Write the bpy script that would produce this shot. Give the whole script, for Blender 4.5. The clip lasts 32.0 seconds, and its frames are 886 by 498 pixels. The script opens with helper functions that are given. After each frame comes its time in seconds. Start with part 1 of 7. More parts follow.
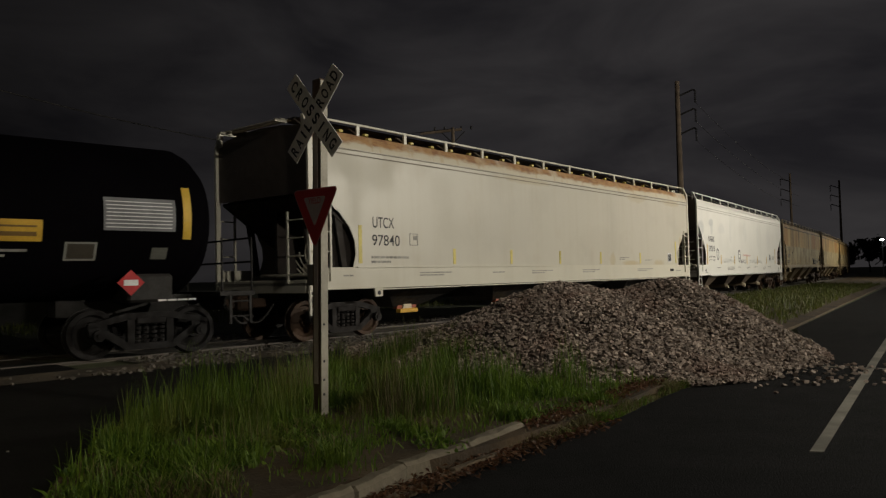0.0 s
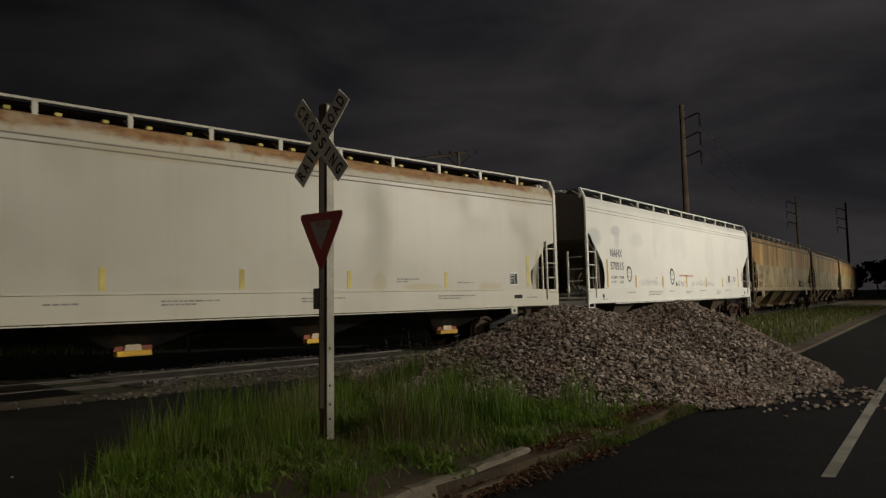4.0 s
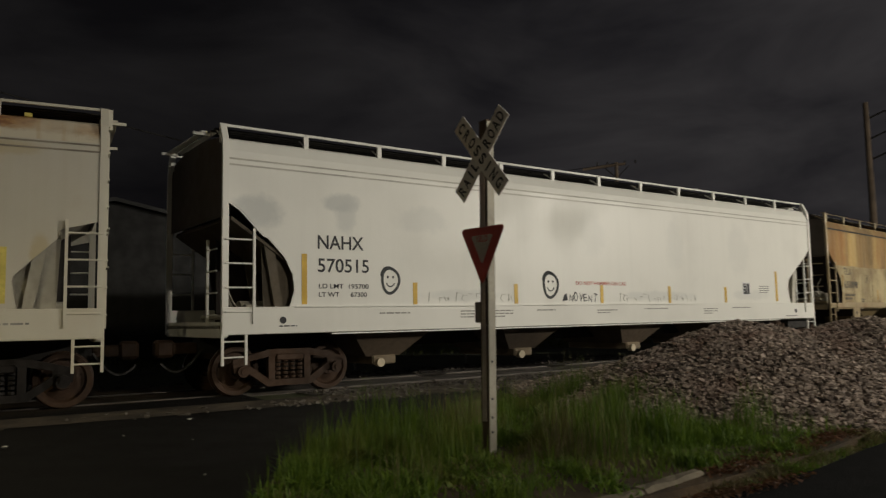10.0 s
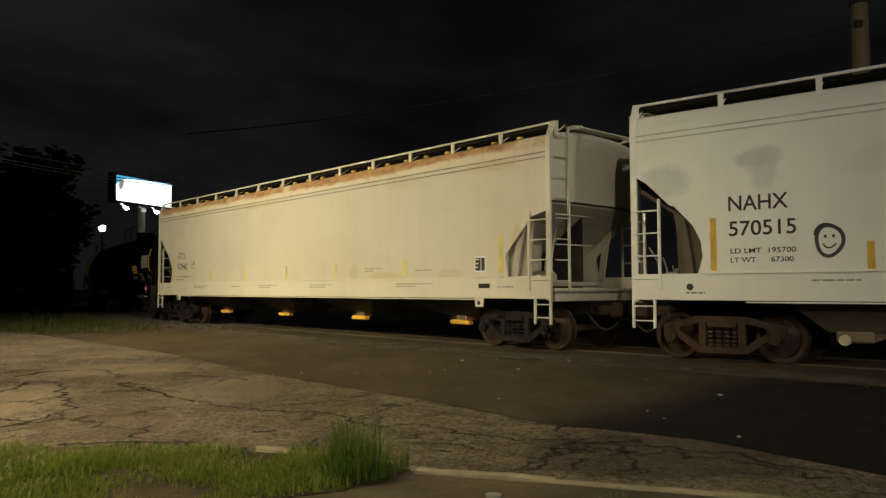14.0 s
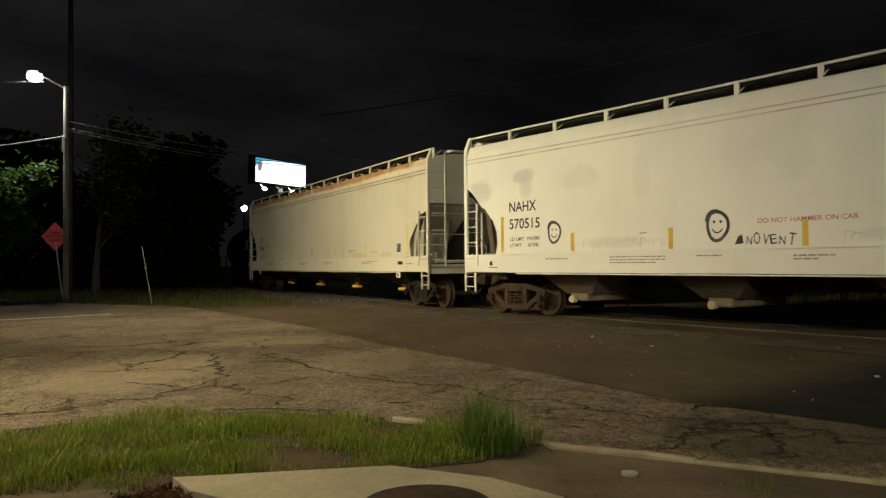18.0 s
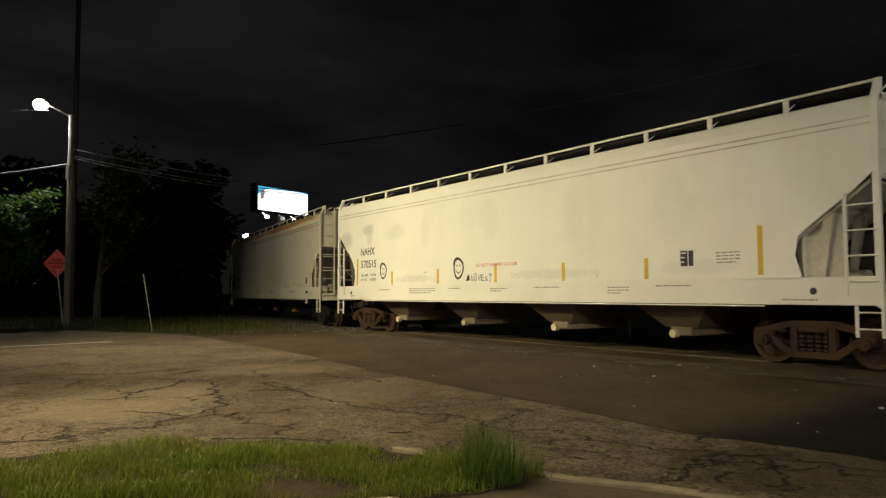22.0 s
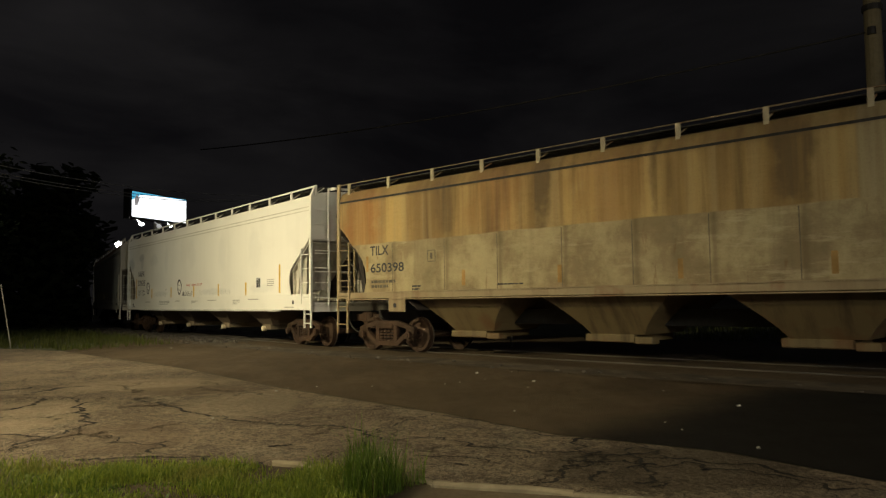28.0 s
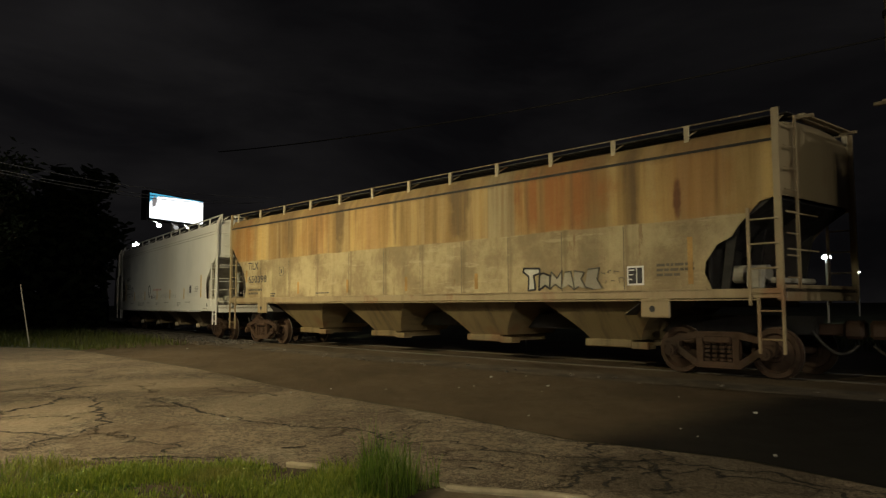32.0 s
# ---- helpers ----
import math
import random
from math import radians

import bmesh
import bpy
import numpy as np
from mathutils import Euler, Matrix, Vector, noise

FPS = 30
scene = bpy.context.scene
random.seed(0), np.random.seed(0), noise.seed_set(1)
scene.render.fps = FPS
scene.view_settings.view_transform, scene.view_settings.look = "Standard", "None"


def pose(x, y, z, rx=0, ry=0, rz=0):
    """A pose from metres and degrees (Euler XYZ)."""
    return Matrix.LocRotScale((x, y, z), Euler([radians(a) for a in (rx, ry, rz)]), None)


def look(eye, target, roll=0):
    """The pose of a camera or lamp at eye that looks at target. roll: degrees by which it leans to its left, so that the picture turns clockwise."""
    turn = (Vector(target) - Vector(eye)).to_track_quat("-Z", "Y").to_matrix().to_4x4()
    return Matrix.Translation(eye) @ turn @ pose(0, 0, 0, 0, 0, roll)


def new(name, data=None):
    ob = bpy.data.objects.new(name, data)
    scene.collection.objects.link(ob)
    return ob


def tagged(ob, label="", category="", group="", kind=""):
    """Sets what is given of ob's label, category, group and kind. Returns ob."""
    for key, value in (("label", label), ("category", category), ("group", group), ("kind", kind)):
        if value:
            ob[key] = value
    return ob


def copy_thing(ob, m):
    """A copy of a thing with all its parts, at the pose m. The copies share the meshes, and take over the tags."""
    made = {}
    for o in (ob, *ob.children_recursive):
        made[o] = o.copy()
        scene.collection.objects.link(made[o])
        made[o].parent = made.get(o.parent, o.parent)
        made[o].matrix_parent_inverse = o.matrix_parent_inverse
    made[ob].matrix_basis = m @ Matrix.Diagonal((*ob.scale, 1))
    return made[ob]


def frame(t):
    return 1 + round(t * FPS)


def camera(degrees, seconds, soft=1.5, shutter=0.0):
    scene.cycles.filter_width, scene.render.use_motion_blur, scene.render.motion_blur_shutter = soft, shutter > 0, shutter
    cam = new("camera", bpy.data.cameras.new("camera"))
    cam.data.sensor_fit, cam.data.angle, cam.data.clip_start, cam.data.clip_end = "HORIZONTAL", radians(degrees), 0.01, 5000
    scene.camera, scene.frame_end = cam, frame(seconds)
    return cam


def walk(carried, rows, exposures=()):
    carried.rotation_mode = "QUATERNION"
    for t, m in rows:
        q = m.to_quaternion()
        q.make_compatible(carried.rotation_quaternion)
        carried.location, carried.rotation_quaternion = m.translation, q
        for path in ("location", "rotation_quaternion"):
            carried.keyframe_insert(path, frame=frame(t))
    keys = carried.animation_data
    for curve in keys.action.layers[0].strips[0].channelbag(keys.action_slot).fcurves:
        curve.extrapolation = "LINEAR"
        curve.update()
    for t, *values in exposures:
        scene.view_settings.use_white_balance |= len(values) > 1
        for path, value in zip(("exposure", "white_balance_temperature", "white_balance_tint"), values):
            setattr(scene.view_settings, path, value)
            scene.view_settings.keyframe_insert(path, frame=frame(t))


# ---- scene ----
cam = camera(61.37, 32.0, soft=1.3, shutter=0.3)
walk(cam, [
    (0.0, pose(-0.000, 0.238, 1.401, 92.10, 1.33, 0.00)),
    (0.5, pose(-0.002, 0.238, 1.401, 92.22, 1.45, 0.48)),
    (1.0, pose(-0.003, 0.238, 1.401, 92.41, 1.59, 0.70)),
    (1.5, pose(-0.003, 0.238, 1.401, 92.57, 1.66, 0.83)),
    (2.0, pose(-0.003, 0.238, 1.401, 92.84, 1.63, 0.82)),
    (2.5, pose(-0.004, 0.238, 1.401, 93.24, 1.54, 0.89)),
    (3.0, pose(-0.004, 0.238, 1.401, 93.54, 1.50, 0.86)),
    (3.5, pose(-0.003, 0.238, 1.401, 93.80, 1.49, 0.73)),
    (5.5, pose(0.002, 0.238, 1.401, 94.20, 1.34, -0.55)),
    (6.0, pose(0.003, 0.238, 1.401, 94.54, 1.38, -0.66)),
    (6.5, pose(0.002, 0.238, 1.401, 94.73, 1.23, -0.58)),
    (7.0, pose(0.002, 0.238, 1.401, 94.82, 1.25, -0.46)),
    (7.5, pose(0.002, 0.238, 1.401, 94.91, 1.33, -0.43)),
    (8.0, pose(0.002, 0.238, 1.401, 94.89, 1.38, -0.43)),
    (8.5, pose(-0.001, 0.238, 1.401, 94.90, 1.50, 0.33)),
    (9.0, pose(-0.011, 0.238, 1.401, 94.93, 1.45, 2.64)),
    (9.5, pose(-0.027, 0.237, 1.401, 95.07, 1.26, 6.56)),
    (10.0, pose(-0.051, 0.233, 1.401, 95.24, 1.07, 12.37)),
    (10.5, pose(-0.080, 0.224, 1.401, 95.45, 0.96, 19.73)),
    (11.0, pose(-0.116, 0.208, 1.401, 95.52, 1.07, 29.06)),
    (11.5, pose(-0.155, 0.181, 1.401, 95.08, 0.46, 40.55)),
    (12.0, pose(-0.187, 0.147, 1.401, 94.83, 0.44, 51.86)),
    (12.5, pose(-0.212, 0.109, 1.401, 94.73, 1.03, 62.82)),
    (13.0, pose(-0.228, 0.069, 1.401, 93.82, 0.43, 73.15)),
    (13.5, pose(-0.234, 0.043, 1.401, 93.24, 0.21, 79.66)),
    (15.5, pose(-0.238, 0.002, 1.401, 92.67, 0.22, 89.58)),
    (16.0, pose(-0.238, -0.005, 1.401, 92.37, 0.30, 91.29)),
    (16.5, pose(-0.238, -0.009, 1.401, 91.95, 0.40, 92.25)),
    (17.0, pose(-0.238, -0.012, 1.401, 91.61, 0.44, 92.96)),
    (17.5, pose(-0.238, -0.013, 1.401, 91.37, 0.45, 93.17)),
    (18.0, pose(-0.238, -0.014, 1.401, 91.16, 0.46, 93.29)),
    (18.5, pose(-0.238, -0.013, 1.401, 90.97, 0.57, 93.20)),
    (19.0, pose(-0.238, -0.014, 1.401, 90.97, 0.78, 93.37)),
    (19.5, pose(-0.238, -0.014, 1.401, 90.76, 0.80, 93.38)),
    (20.0, pose(-0.238, -0.012, 1.401, 90.61, 0.45, 93.01)),
    (20.5, pose(-0.238, -0.011, 1.401, 90.81, 0.11, 92.76)),
    (21.0, pose(-0.238, -0.011, 1.401, 91.98, 0.01, 92.73)),
    (21.5, pose(-0.238, -0.013, 1.401, 92.85, -0.03, 93.13)),
    (22.0, pose(-0.238, -0.014, 1.401, 93.36, 0.21, 93.39)),
    (22.5, pose(-0.238, -0.013, 1.401, 93.60, 0.19, 93.17)),
    (23.0, pose(-0.238, -0.007, 1.401, 93.71, -0.00, 91.80)),
    (23.5, pose(-0.238, 0.004, 1.401, 93.59, -0.08, 88.96)),
    (24.0, pose(-0.238, 0.013, 1.401, 93.64, -0.04, 86.83)),
    (24.5, pose(-0.237, 0.017, 1.401, 93.95, -0.00, 85.85)),
    (25.0, pose(-0.237, 0.021, 1.401, 94.42, 0.31, 84.93)),
    (25.5, pose(-0.237, 0.024, 1.401, 94.45, 0.60, 84.23)),
    (27.5, pose(-0.237, 0.021, 1.401, 93.91, 0.88, 84.87)),
    (28.0, pose(-0.237, 0.022, 1.401, 93.95, 0.76, 84.71)),
    (28.5, pose(-0.237, 0.022, 1.401, 94.26, 0.57, 84.76)),
    (29.0, pose(-0.237, 0.024, 1.401, 94.70, 0.64, 84.27)),
    (29.5, pose(-0.237, 0.022, 1.401, 94.79, 0.61, 84.63)),
    (30.0, pose(-0.237, 0.021, 1.401, 94.39, 0.51, 85.00)),
    (30.5, pose(-0.237, 0.020, 1.401, 94.21, 0.36, 85.27)),
    (31.0, pose(-0.237, 0.017, 1.401, 94.36, 0.23, 85.86)),
    (31.5, pose(-0.237, 0.017, 1.401, 94.25, 0.28, 85.86)),
    (32.0, pose(-0.237, 0.017, 1.401, 94.22, 0.24, 85.81)),
], [(0.0, 0.0), (10.0, 0.0), (11.0, -0.14), (12.0, -0.38), (13.5, -0.55), (16.0, -0.68), (32.0, -0.68)])

# ---- world and lights ----
RAIL = 0.117  # top of rail


def nodes_of(tree, kind, **sets):
    n = tree.nodes.new(kind)
    for k, v in sets.items():
        n.inputs[k.replace("_", " ")].default_value = v
    return n


world = bpy.data.worlds.new("night_sky")
scene.world = world
world.use_nodes = True
wt = world.node_tree
bg = wt.nodes["Background"]
tc = wt.nodes.new("ShaderNodeTexCoord")
cl = nodes_of(wt, "ShaderNodeTexNoise", Scale=2.6, Detail=5.0, Roughness=0.55, Distortion=0.4)
mp = wt.nodes.new("ShaderNodeMapping")
mp.inputs["Scale"].default_value = (1, 1, 3.2)
wt.links.new(tc.outputs["Generated"], mp.inputs[0])
wt.links.new(mp.outputs[0], cl.inputs[0])
ramp = wt.nodes.new("ShaderNodeValToRGB")
ramp.color_ramp.elements[0].position, ramp.color_ramp.elements[1].position = 0.36, 0.72
ramp.color_ramp.elements[0].color, ramp.color_ramp.elements[1].color = (0.50, 0.470, 0.535, 1), (1.54, 1.43, 1.46, 1)
wt.links.new(cl.outputs["Fac"], ramp.inputs[0])
# the town's glow stands over the end of the line that the train comes from
sep = nodes_of(wt, "ShaderNodeVectorMath")
sep.operation = "DOT_PRODUCT"
sep.inputs[1].default_value = (0.52, 0.85, 0.0)
wt.links.new(tc.outputs["Generated"], sep.inputs[0])
half = wt.nodes.new("ShaderNodeMath")
half.operation = "MULTIPLY_ADD"
half.inputs[1].default_value = half.inputs[2].default_value = 0.5
wt.links.new(sep.outputs["Value"], half.inputs[0])
glow = wt.nodes.new("ShaderNodeValToRGB")
for i, (p, v) in enumerate(((0.0, 0.0150), (0.24, 0.0092), (0.48, 0.0074), (0.73, 0.0068), (0.92, 0.0215), (1.0, 0.0245))):
    el = glow.color_ramp.elements[i] if i < 2 else glow.color_ramp.elements.new(p)
    el.position, el.color = p, (v, v, v, 1)
wt.links.new(half.outputs[0], glow.inputs[0])
wt.links.new(ramp.outputs[0], bg.inputs["Color"])
wt.links.new(glow.outputs[0], bg.inputs["Strength"])


def lamp(name, at, to, power, colour, size, spread=180):
    data = bpy.data.lights.new(name, "AREA")
    data.shape, data.size, data.energy, data.color, data.spread = "DISK", size, power, colour, radians(spread)
    ob = new(name, data)
    ob.matrix_world = look(at, to)
    return ob


lamp("lot_lamp", (40.0, 18.0, 10.0), (12.0, 28.0, 2.0), 4100, (1.0, 0.93, 0.80), 0.5, 120)
lamp("lot_lamp", (11.0, 1.0, 8.0), (-3.0, 13.0, 1.5), 262, (1.0, 0.93, 0.80), 0.5, 100)
# this one is an added lamp out of view that brightens the distant cars
lamp("lot_lamp", (62.0, 70.0, 11.0), (30.0, 78.0, 2.0), 2600, (1.0, 0.93, 0.76), 0.5, 130)
# unseen narrow fill, added to brighten the rear end walls of the cars
lamp("lot_flood", (27.0, -5.0, 12.0), (-20.0, 2.0, 2.2), 160, (1.0, 0.90, 0.66), 0.5, 24)
lamp("road_lamp", (-13.5, -14.5, 9.0), (-23.0, -4.0, 2.0), 1310, (1.0, 0.86, 0.52), 0.5, 92)
lamp("road_lamp", (-6.5, -7.0, 8.0), (-9.0, -4.0, 0.0), 730, (1.0, 0.86, 0.52), 0.5, 112)
lamp("arm_lamp_light", (-30.0, -18.4, 9.1), (-28.0, -17.0, 0.0), 280, (0.95, 1.0, 0.93), 0.4, 165)

# ---- materials ----
MATS = {}


class Shader:
    """A small builder of node materials."""

    def __init__(self, name):
        self.m = bpy.data.materials.new(name)
        self.m.use_nodes = True
        self.t = self.m.node_tree
        self.b = self.t.nodes["Principled BSDF"]
        self.tc = self.t.nodes.new("ShaderNodeTexCoord")

    def coords(self, space="Object", scale=(1, 1, 1)):
        mp = self.t.nodes.new("ShaderNodeMapping")
        mp.inputs["Scale"].default_value = scale
        self.t.links.new(self.tc.outputs[space], mp.inputs[0])
        return mp.outputs[0]

    def noise(self, scale, detail=4.0, space="Object", stretch=(1, 1, 1), rough=0.55):
        n = nodes_of(self.t, "ShaderNodeTexNoise", Scale=scale, Detail=detail, Roughness=rough)
        self.t.links.new(self.coords(space, stretch), n.inputs["Vector"])
        return n.outputs["Fac"]

    def span(self, fac, lo, hi, a=0.0, b=1.0, smooth=True):
        n = self.t.nodes.new("ShaderNodeMapRange")
        n.interpolation_type = "SMOOTHSTEP" if smooth else "LINEAR"
        for k, v in zip(("From Min", "From Max", "To Min", "To Max"), (lo, hi, a, b)):
            n.inputs[k].default_value = v
        self.t.links.new(fac, n.inputs[0])
        return n.outputs[0]

    def mul(self, a, b, op="MULTIPLY"):
        n = self.t.nodes.new("ShaderNodeMath")
        n.operation = op
        for i, v in enumerate((a, b)):
            if isinstance(v, (int, float)):
                n.inputs[i].default_value = v
            else:
                self.t.links.new(v, n.inputs[i])
        return n.outputs[0]

    def mix(self, fac, a, b, blend="MIX"):
        n = self.t.nodes.new("ShaderNodeMix")
        n.data_type, n.blend_type = "RGBA", blend
        if isinstance(fac, (int, float)):
            n.inputs[0].default_value = fac
        else:
            self.t.links.new(fac, n.inputs[0])
        for i, v in ((6, a), (7, b)):
            if isinstance(v, tuple):
                n.inputs[i].default_value = (*v, 1)
            else:
                self.t.links.new(v, n.inputs[i])
        return n.outputs[2]

    def axis(self, which, space="Object"):
        n = self.t.nodes.new("ShaderNodeSeparateXYZ")
        self.t.links.new(self.tc.outputs[space], n.inputs[0])
        return n.outputs[which]

    def spot(self, x, z, rx, rz, ragged=0.5, scale=2.5):
        """A soft ragged blot on a car's side, round x and z."""
        a = self.mul(self.mul(self.axis(0), x, "SUBTRACT"), 1 / rx)
        b = self.mul(self.mul(self.axis(2), z, "SUBTRACT"), 1 / rz)
        d = self.mul(self.mul(a, a), self.mul(b, b), "ADD")
        d = self.mul(d, self.mul(self.noise(scale, 6, rough=0.6), ragged * 4), "ADD")
        return self.span(d, ragged * 2 + 0.15, ragged * 2 + 1.1, 1.0, 0.0)

    def chance(self, island=False):
        n = self.t.nodes.new("ShaderNodeNewGeometry" if island else "ShaderNodeObjectInfo")
        return n.outputs["Random Per Island" if island else "Random"]

    def out(self, colour, rough=0.6, metal=0.0, bump=None, depth=0.01, strength=0.5, spec=0.4):
        if isinstance(colour, tuple):
            self.b.inputs["Base Color"].default_value = (*colour, 1)
        else:
            self.t.links.new(colour, self.b.inputs["Base Color"])
        if isinstance(rough, (int, float)):
            self.b.inputs["Roughness"].default_value = rough
        else:
            self.t.links.new(rough, self.b.inputs["Roughness"])
        self.b.inputs["Metallic"].default_value = metal
        self.b.inputs["Specular IOR Level"].default_value = spec
        if bump is not None:
            n = nodes_of(self.t, "ShaderNodeBump", Strength=strength, Distance=depth)
            self.t.links.new(bump, n.inputs["Height"])
            self.t.links.new(n.outputs[0], self.b.inputs["Normal"])
        return self.m


def plain(name, colour, rough=0.6, metal=0.0, vary=0.25, scale=9.0, depth=0.004):
    """A surface with a coarse and a fine variation of its colour and a fine relief."""
    if name in MATS:
        return MATS[name]
    s = Shader(name)
    lo = tuple(c * (1 - vary) for c in colour)
    hi = tuple(min(1, c * (1 + vary)) for c in colour)
    c = s.mix(s.span(s.noise(scale * 0.15), 0.3, 0.7), lo, hi)
    c = s.mix(s.mul(s.span(s.noise(scale * 4), 0.35, 0.75), 0.35), c, tuple(v * 0.6 for v in colour))
    MATS[name] = s.out(c, s.span(s.noise(scale), 0.3, 0.7, rough * 0.85, min(1, rough * 1.15)), metal, s.noise(scale * 5), depth, 0.4)
    return MATS[name]


def glowing(name, colour, power):
    if name not in MATS:
        m = bpy.data.materials.new(name)
        m.use_nodes = True
        b = m.node_tree.nodes["Principled BSDF"]
        b.inputs["Base Color"].default_value = (*colour, 1)
        b.inputs["Emission Color"].default_value = (*colour, 1)
        b.inputs["Emission Strength"].default_value = power
        MATS[name] = m
    return MATS[name]


def car_paint(name, base, dirt, rust, rust_amount, streaks, edge=(0.56, 0.70), spots=()):
    """Weathered car paint: vertical dirt streaks, blotches, rust by noise."""
    s = Shader(name)
    blot = s.span(s.noise(0.55, 5), 0.42, 0.72)
    streak = s.span(s.noise(1.0, 5, stretch=(3.2, 1, 0.16), rough=0.62), 0.45, 0.75)
    grain = s.noise(42.0, 3)
    c = s.mix(s.mul(streak, streaks), base, dirt)
    c = s.mix(s.mul(blot, 0.22), c, tuple(v * 0.72 for v in base))
    c = s.mix(s.mul(s.span(grain, 0.45, 0.8), 0.10), c, dirt)
    r = s.mul(s.span(s.noise(0.9, 6, stretch=(1.1, 1, 0.9)), *edge), rust_amount)
    c = s.mix(r, c, rust)
    for x, z, rx, rz, amount, tone in spots:
        c = s.mix(s.mul(s.spot(x, z, rx, rz), amount), c, tone)
    panels = s.noise(0.8, 2)
    MATS[name] = s.out(c, s.span(blot, 0, 1, 0.42, 0.58), 0.0, panels, 0.05, 0.15)
    return MATS[name]


def rusted_roof():
    """Cream roof edge with ragged scallops of rust between the posts."""
    s = Shader("rusted_roof_paint")
    z = s.axis(2)
    h = s.mul(z, s.mul(s.noise(1.0, 8, stretch=(0.9, 1, 2.0), rough=0.72), 0.50), "ADD")
    near = s.span(h, 4.36, 4.50)
    gaps = s.span(s.noise(0.42, 4, stretch=(1, 1, 0.3)), 0.36, 0.47)
    tone = s.mix(s.span(s.noise(3.0, 6, stretch=(1, 1, 3), rough=0.7), 0.40, 0.62), (0.40, 0.215, 0.075), (0.235, 0.095, 0.032))
    c = s.mix(s.mul(s.mul(near, gaps), 0.92), (0.58, 0.53, 0.41), tone)
    drip = s.mul(s.span(s.noise(1.0, 5, stretch=(5.0, 1, 0.4)), 0.55, 0.68), 0.45)
    c = s.mix(drip, c, (0.46, 0.33, 0.17))
    return s.out(c, 0.7, 0.0, s.noise(12.0, 4), 0.01, 0.3)


def two_tone(name):
    """Dented beige lower half with worn scrapes, ochre upper half with rust fields and long sooty runs."""
    s = Shader(name)
    x, z = s.axis(0), s.axis(2)
    up = s.span(s.mul(z, s.mul(s.noise(0.7, 3, stretch=(1, 1, 0.1)), 0.10), "ADD"), 2.80, 2.835)
    fine = s.noise(1.0, 5, stretch=(3.4, 1, 0.16), rough=0.5)
    broad = s.noise(1.0, 5, stretch=(1.5, 1, 0.10), rough=0.55)
    cloud = s.noise(0.8, 7, stretch=(1.0, 1, 0.9), rough=0.68)
    low = s.mix(s.span(cloud, 0.36, 0.62), (0.40, 0.330, 0.180), (0.225, 0.170, 0.088))
    low = s.mix(s.mul(s.span(broad, 0.52, 0.68), 0.45), low, (0.135, 0.102, 0.056))
    low = s.mix(s.mul(s.span(s.noise(1.0, 7, stretch=(0.5, 1, 3.0), rough=0.7), 0.56, 0.66), 0.5), low, (0.47, 0.40, 0.245))
    low = s.mix(s.mul(s.span(s.noise(1.0, 6, stretch=(3.5, 1, 0.7), rough=0.7), 0.62, 0.69), 0.55), low, (0.15, 0.075, 0.03))
    # a soft dark run at each panel seam puts the seam's shading into the colour
    for a in (2.2, 4.0, 5.6, 7.3, 8.9, 10.4, 11.9, 13.4, 14.9, 16.4):
        run = s.mul(s.mul(x, a - 9.625, "SUBTRACT"), s.mul(s.noise(2.0, 4, stretch=(1, 1, 0.5)), 0.16), "ADD")
        seam_ = s.mul(s.span(run, 0.0, 0.08), s.span(run, 0.08, 0.20, 1.0, 0.0))
        low = s.mix(s.mul(seam_, 0.5), low, (0.115, 0.078, 0.040))
    high = s.mix(s.span(broad, 0.34, 0.64), (0.46, 0.315, 0.115), (0.225, 0.140, 0.050))
    high = s.mix(s.mul(s.span(fine, 0.48, 0.66), 0.45), high, (0.40, 0.305, 0.145))
    for x0, w, k in ((5.0, 1.6, 0.95), (-8.6, 0.9, 0.8), (-4.2, 0.9, 0.55), (8.2, 1.0, 0.45), (-1.4, 1.1, 0.35)):
        blot = s.mul(s.spot(x0, 3.55, w, 1.3, 0.5, 1.6), s.span(fine, 0.34, 0.60, 0.45, 1.0))
        high = s.mix(s.mul(blot, k), high, (0.270, 0.105, 0.024))
    for x0, w in ((2.15, 0.42), (-5.6, 0.40), (-2.9, 0.30), (-0.2, 0.25), (6.9, 0.22)):
        blot = s.mul(s.spot(x0, 3.6, w, 1.1, 0.5, 2.0), s.span(fine, 0.36, 0.60, 0.3, 1.0))
        high = s.mix(s.mul(blot, 0.75), high, (0.075, 0.046, 0.020))
    # a field painted over in beige between two panel seams
    field = s.mul(s.span(x, 3.05, 3.12), s.span(x, 3.86, 3.94, 1.0, 0.0))
    high = s.mix(s.mul(field, 0.85), high, s.mix(s.span(fine, 0.4, 0.66), (0.37, 0.315, 0.185), (0.23, 0.175, 0.085)))
    drip = s.mul(s.spot(7.85, 3.15, 0.10, 0.42, 0.35, 5.0), 0.9)
    high = s.mix(drip, high, (0.11, 0.036, 0.012))
    high = s.mix(s.mul(s.span(s.noise(1.0, 7, stretch=(2.2, 1, 0.14), rough=0.55), 0.52, 0.72), 0.65), high, (0.085, 0.052, 0.022))
    top = s.span(s.mul(z, s.mul(s.noise(1.6, 6, stretch=(1, 1, 0.4)), 0.30), "ADD"), 3.98, 4.16)
    high = s.mix(s.mul(top, 0.55), high, (0.125, 0.080, 0.036))
    c = s.mix(up, low, high)
    c = s.mix(s.mul(s.span(s.noise(30.0, 4, rough=0.7), 0.5, 0.7), 0.22), c, (0.08, 0.058, 0.034))
    dents = s.mul(s.noise(1.7, 5, stretch=(1.2, 1, 0.9)), s.mul(s.noise(5.0, 3, stretch=(0.6, 1, 1.6)), 0.25), "ADD")
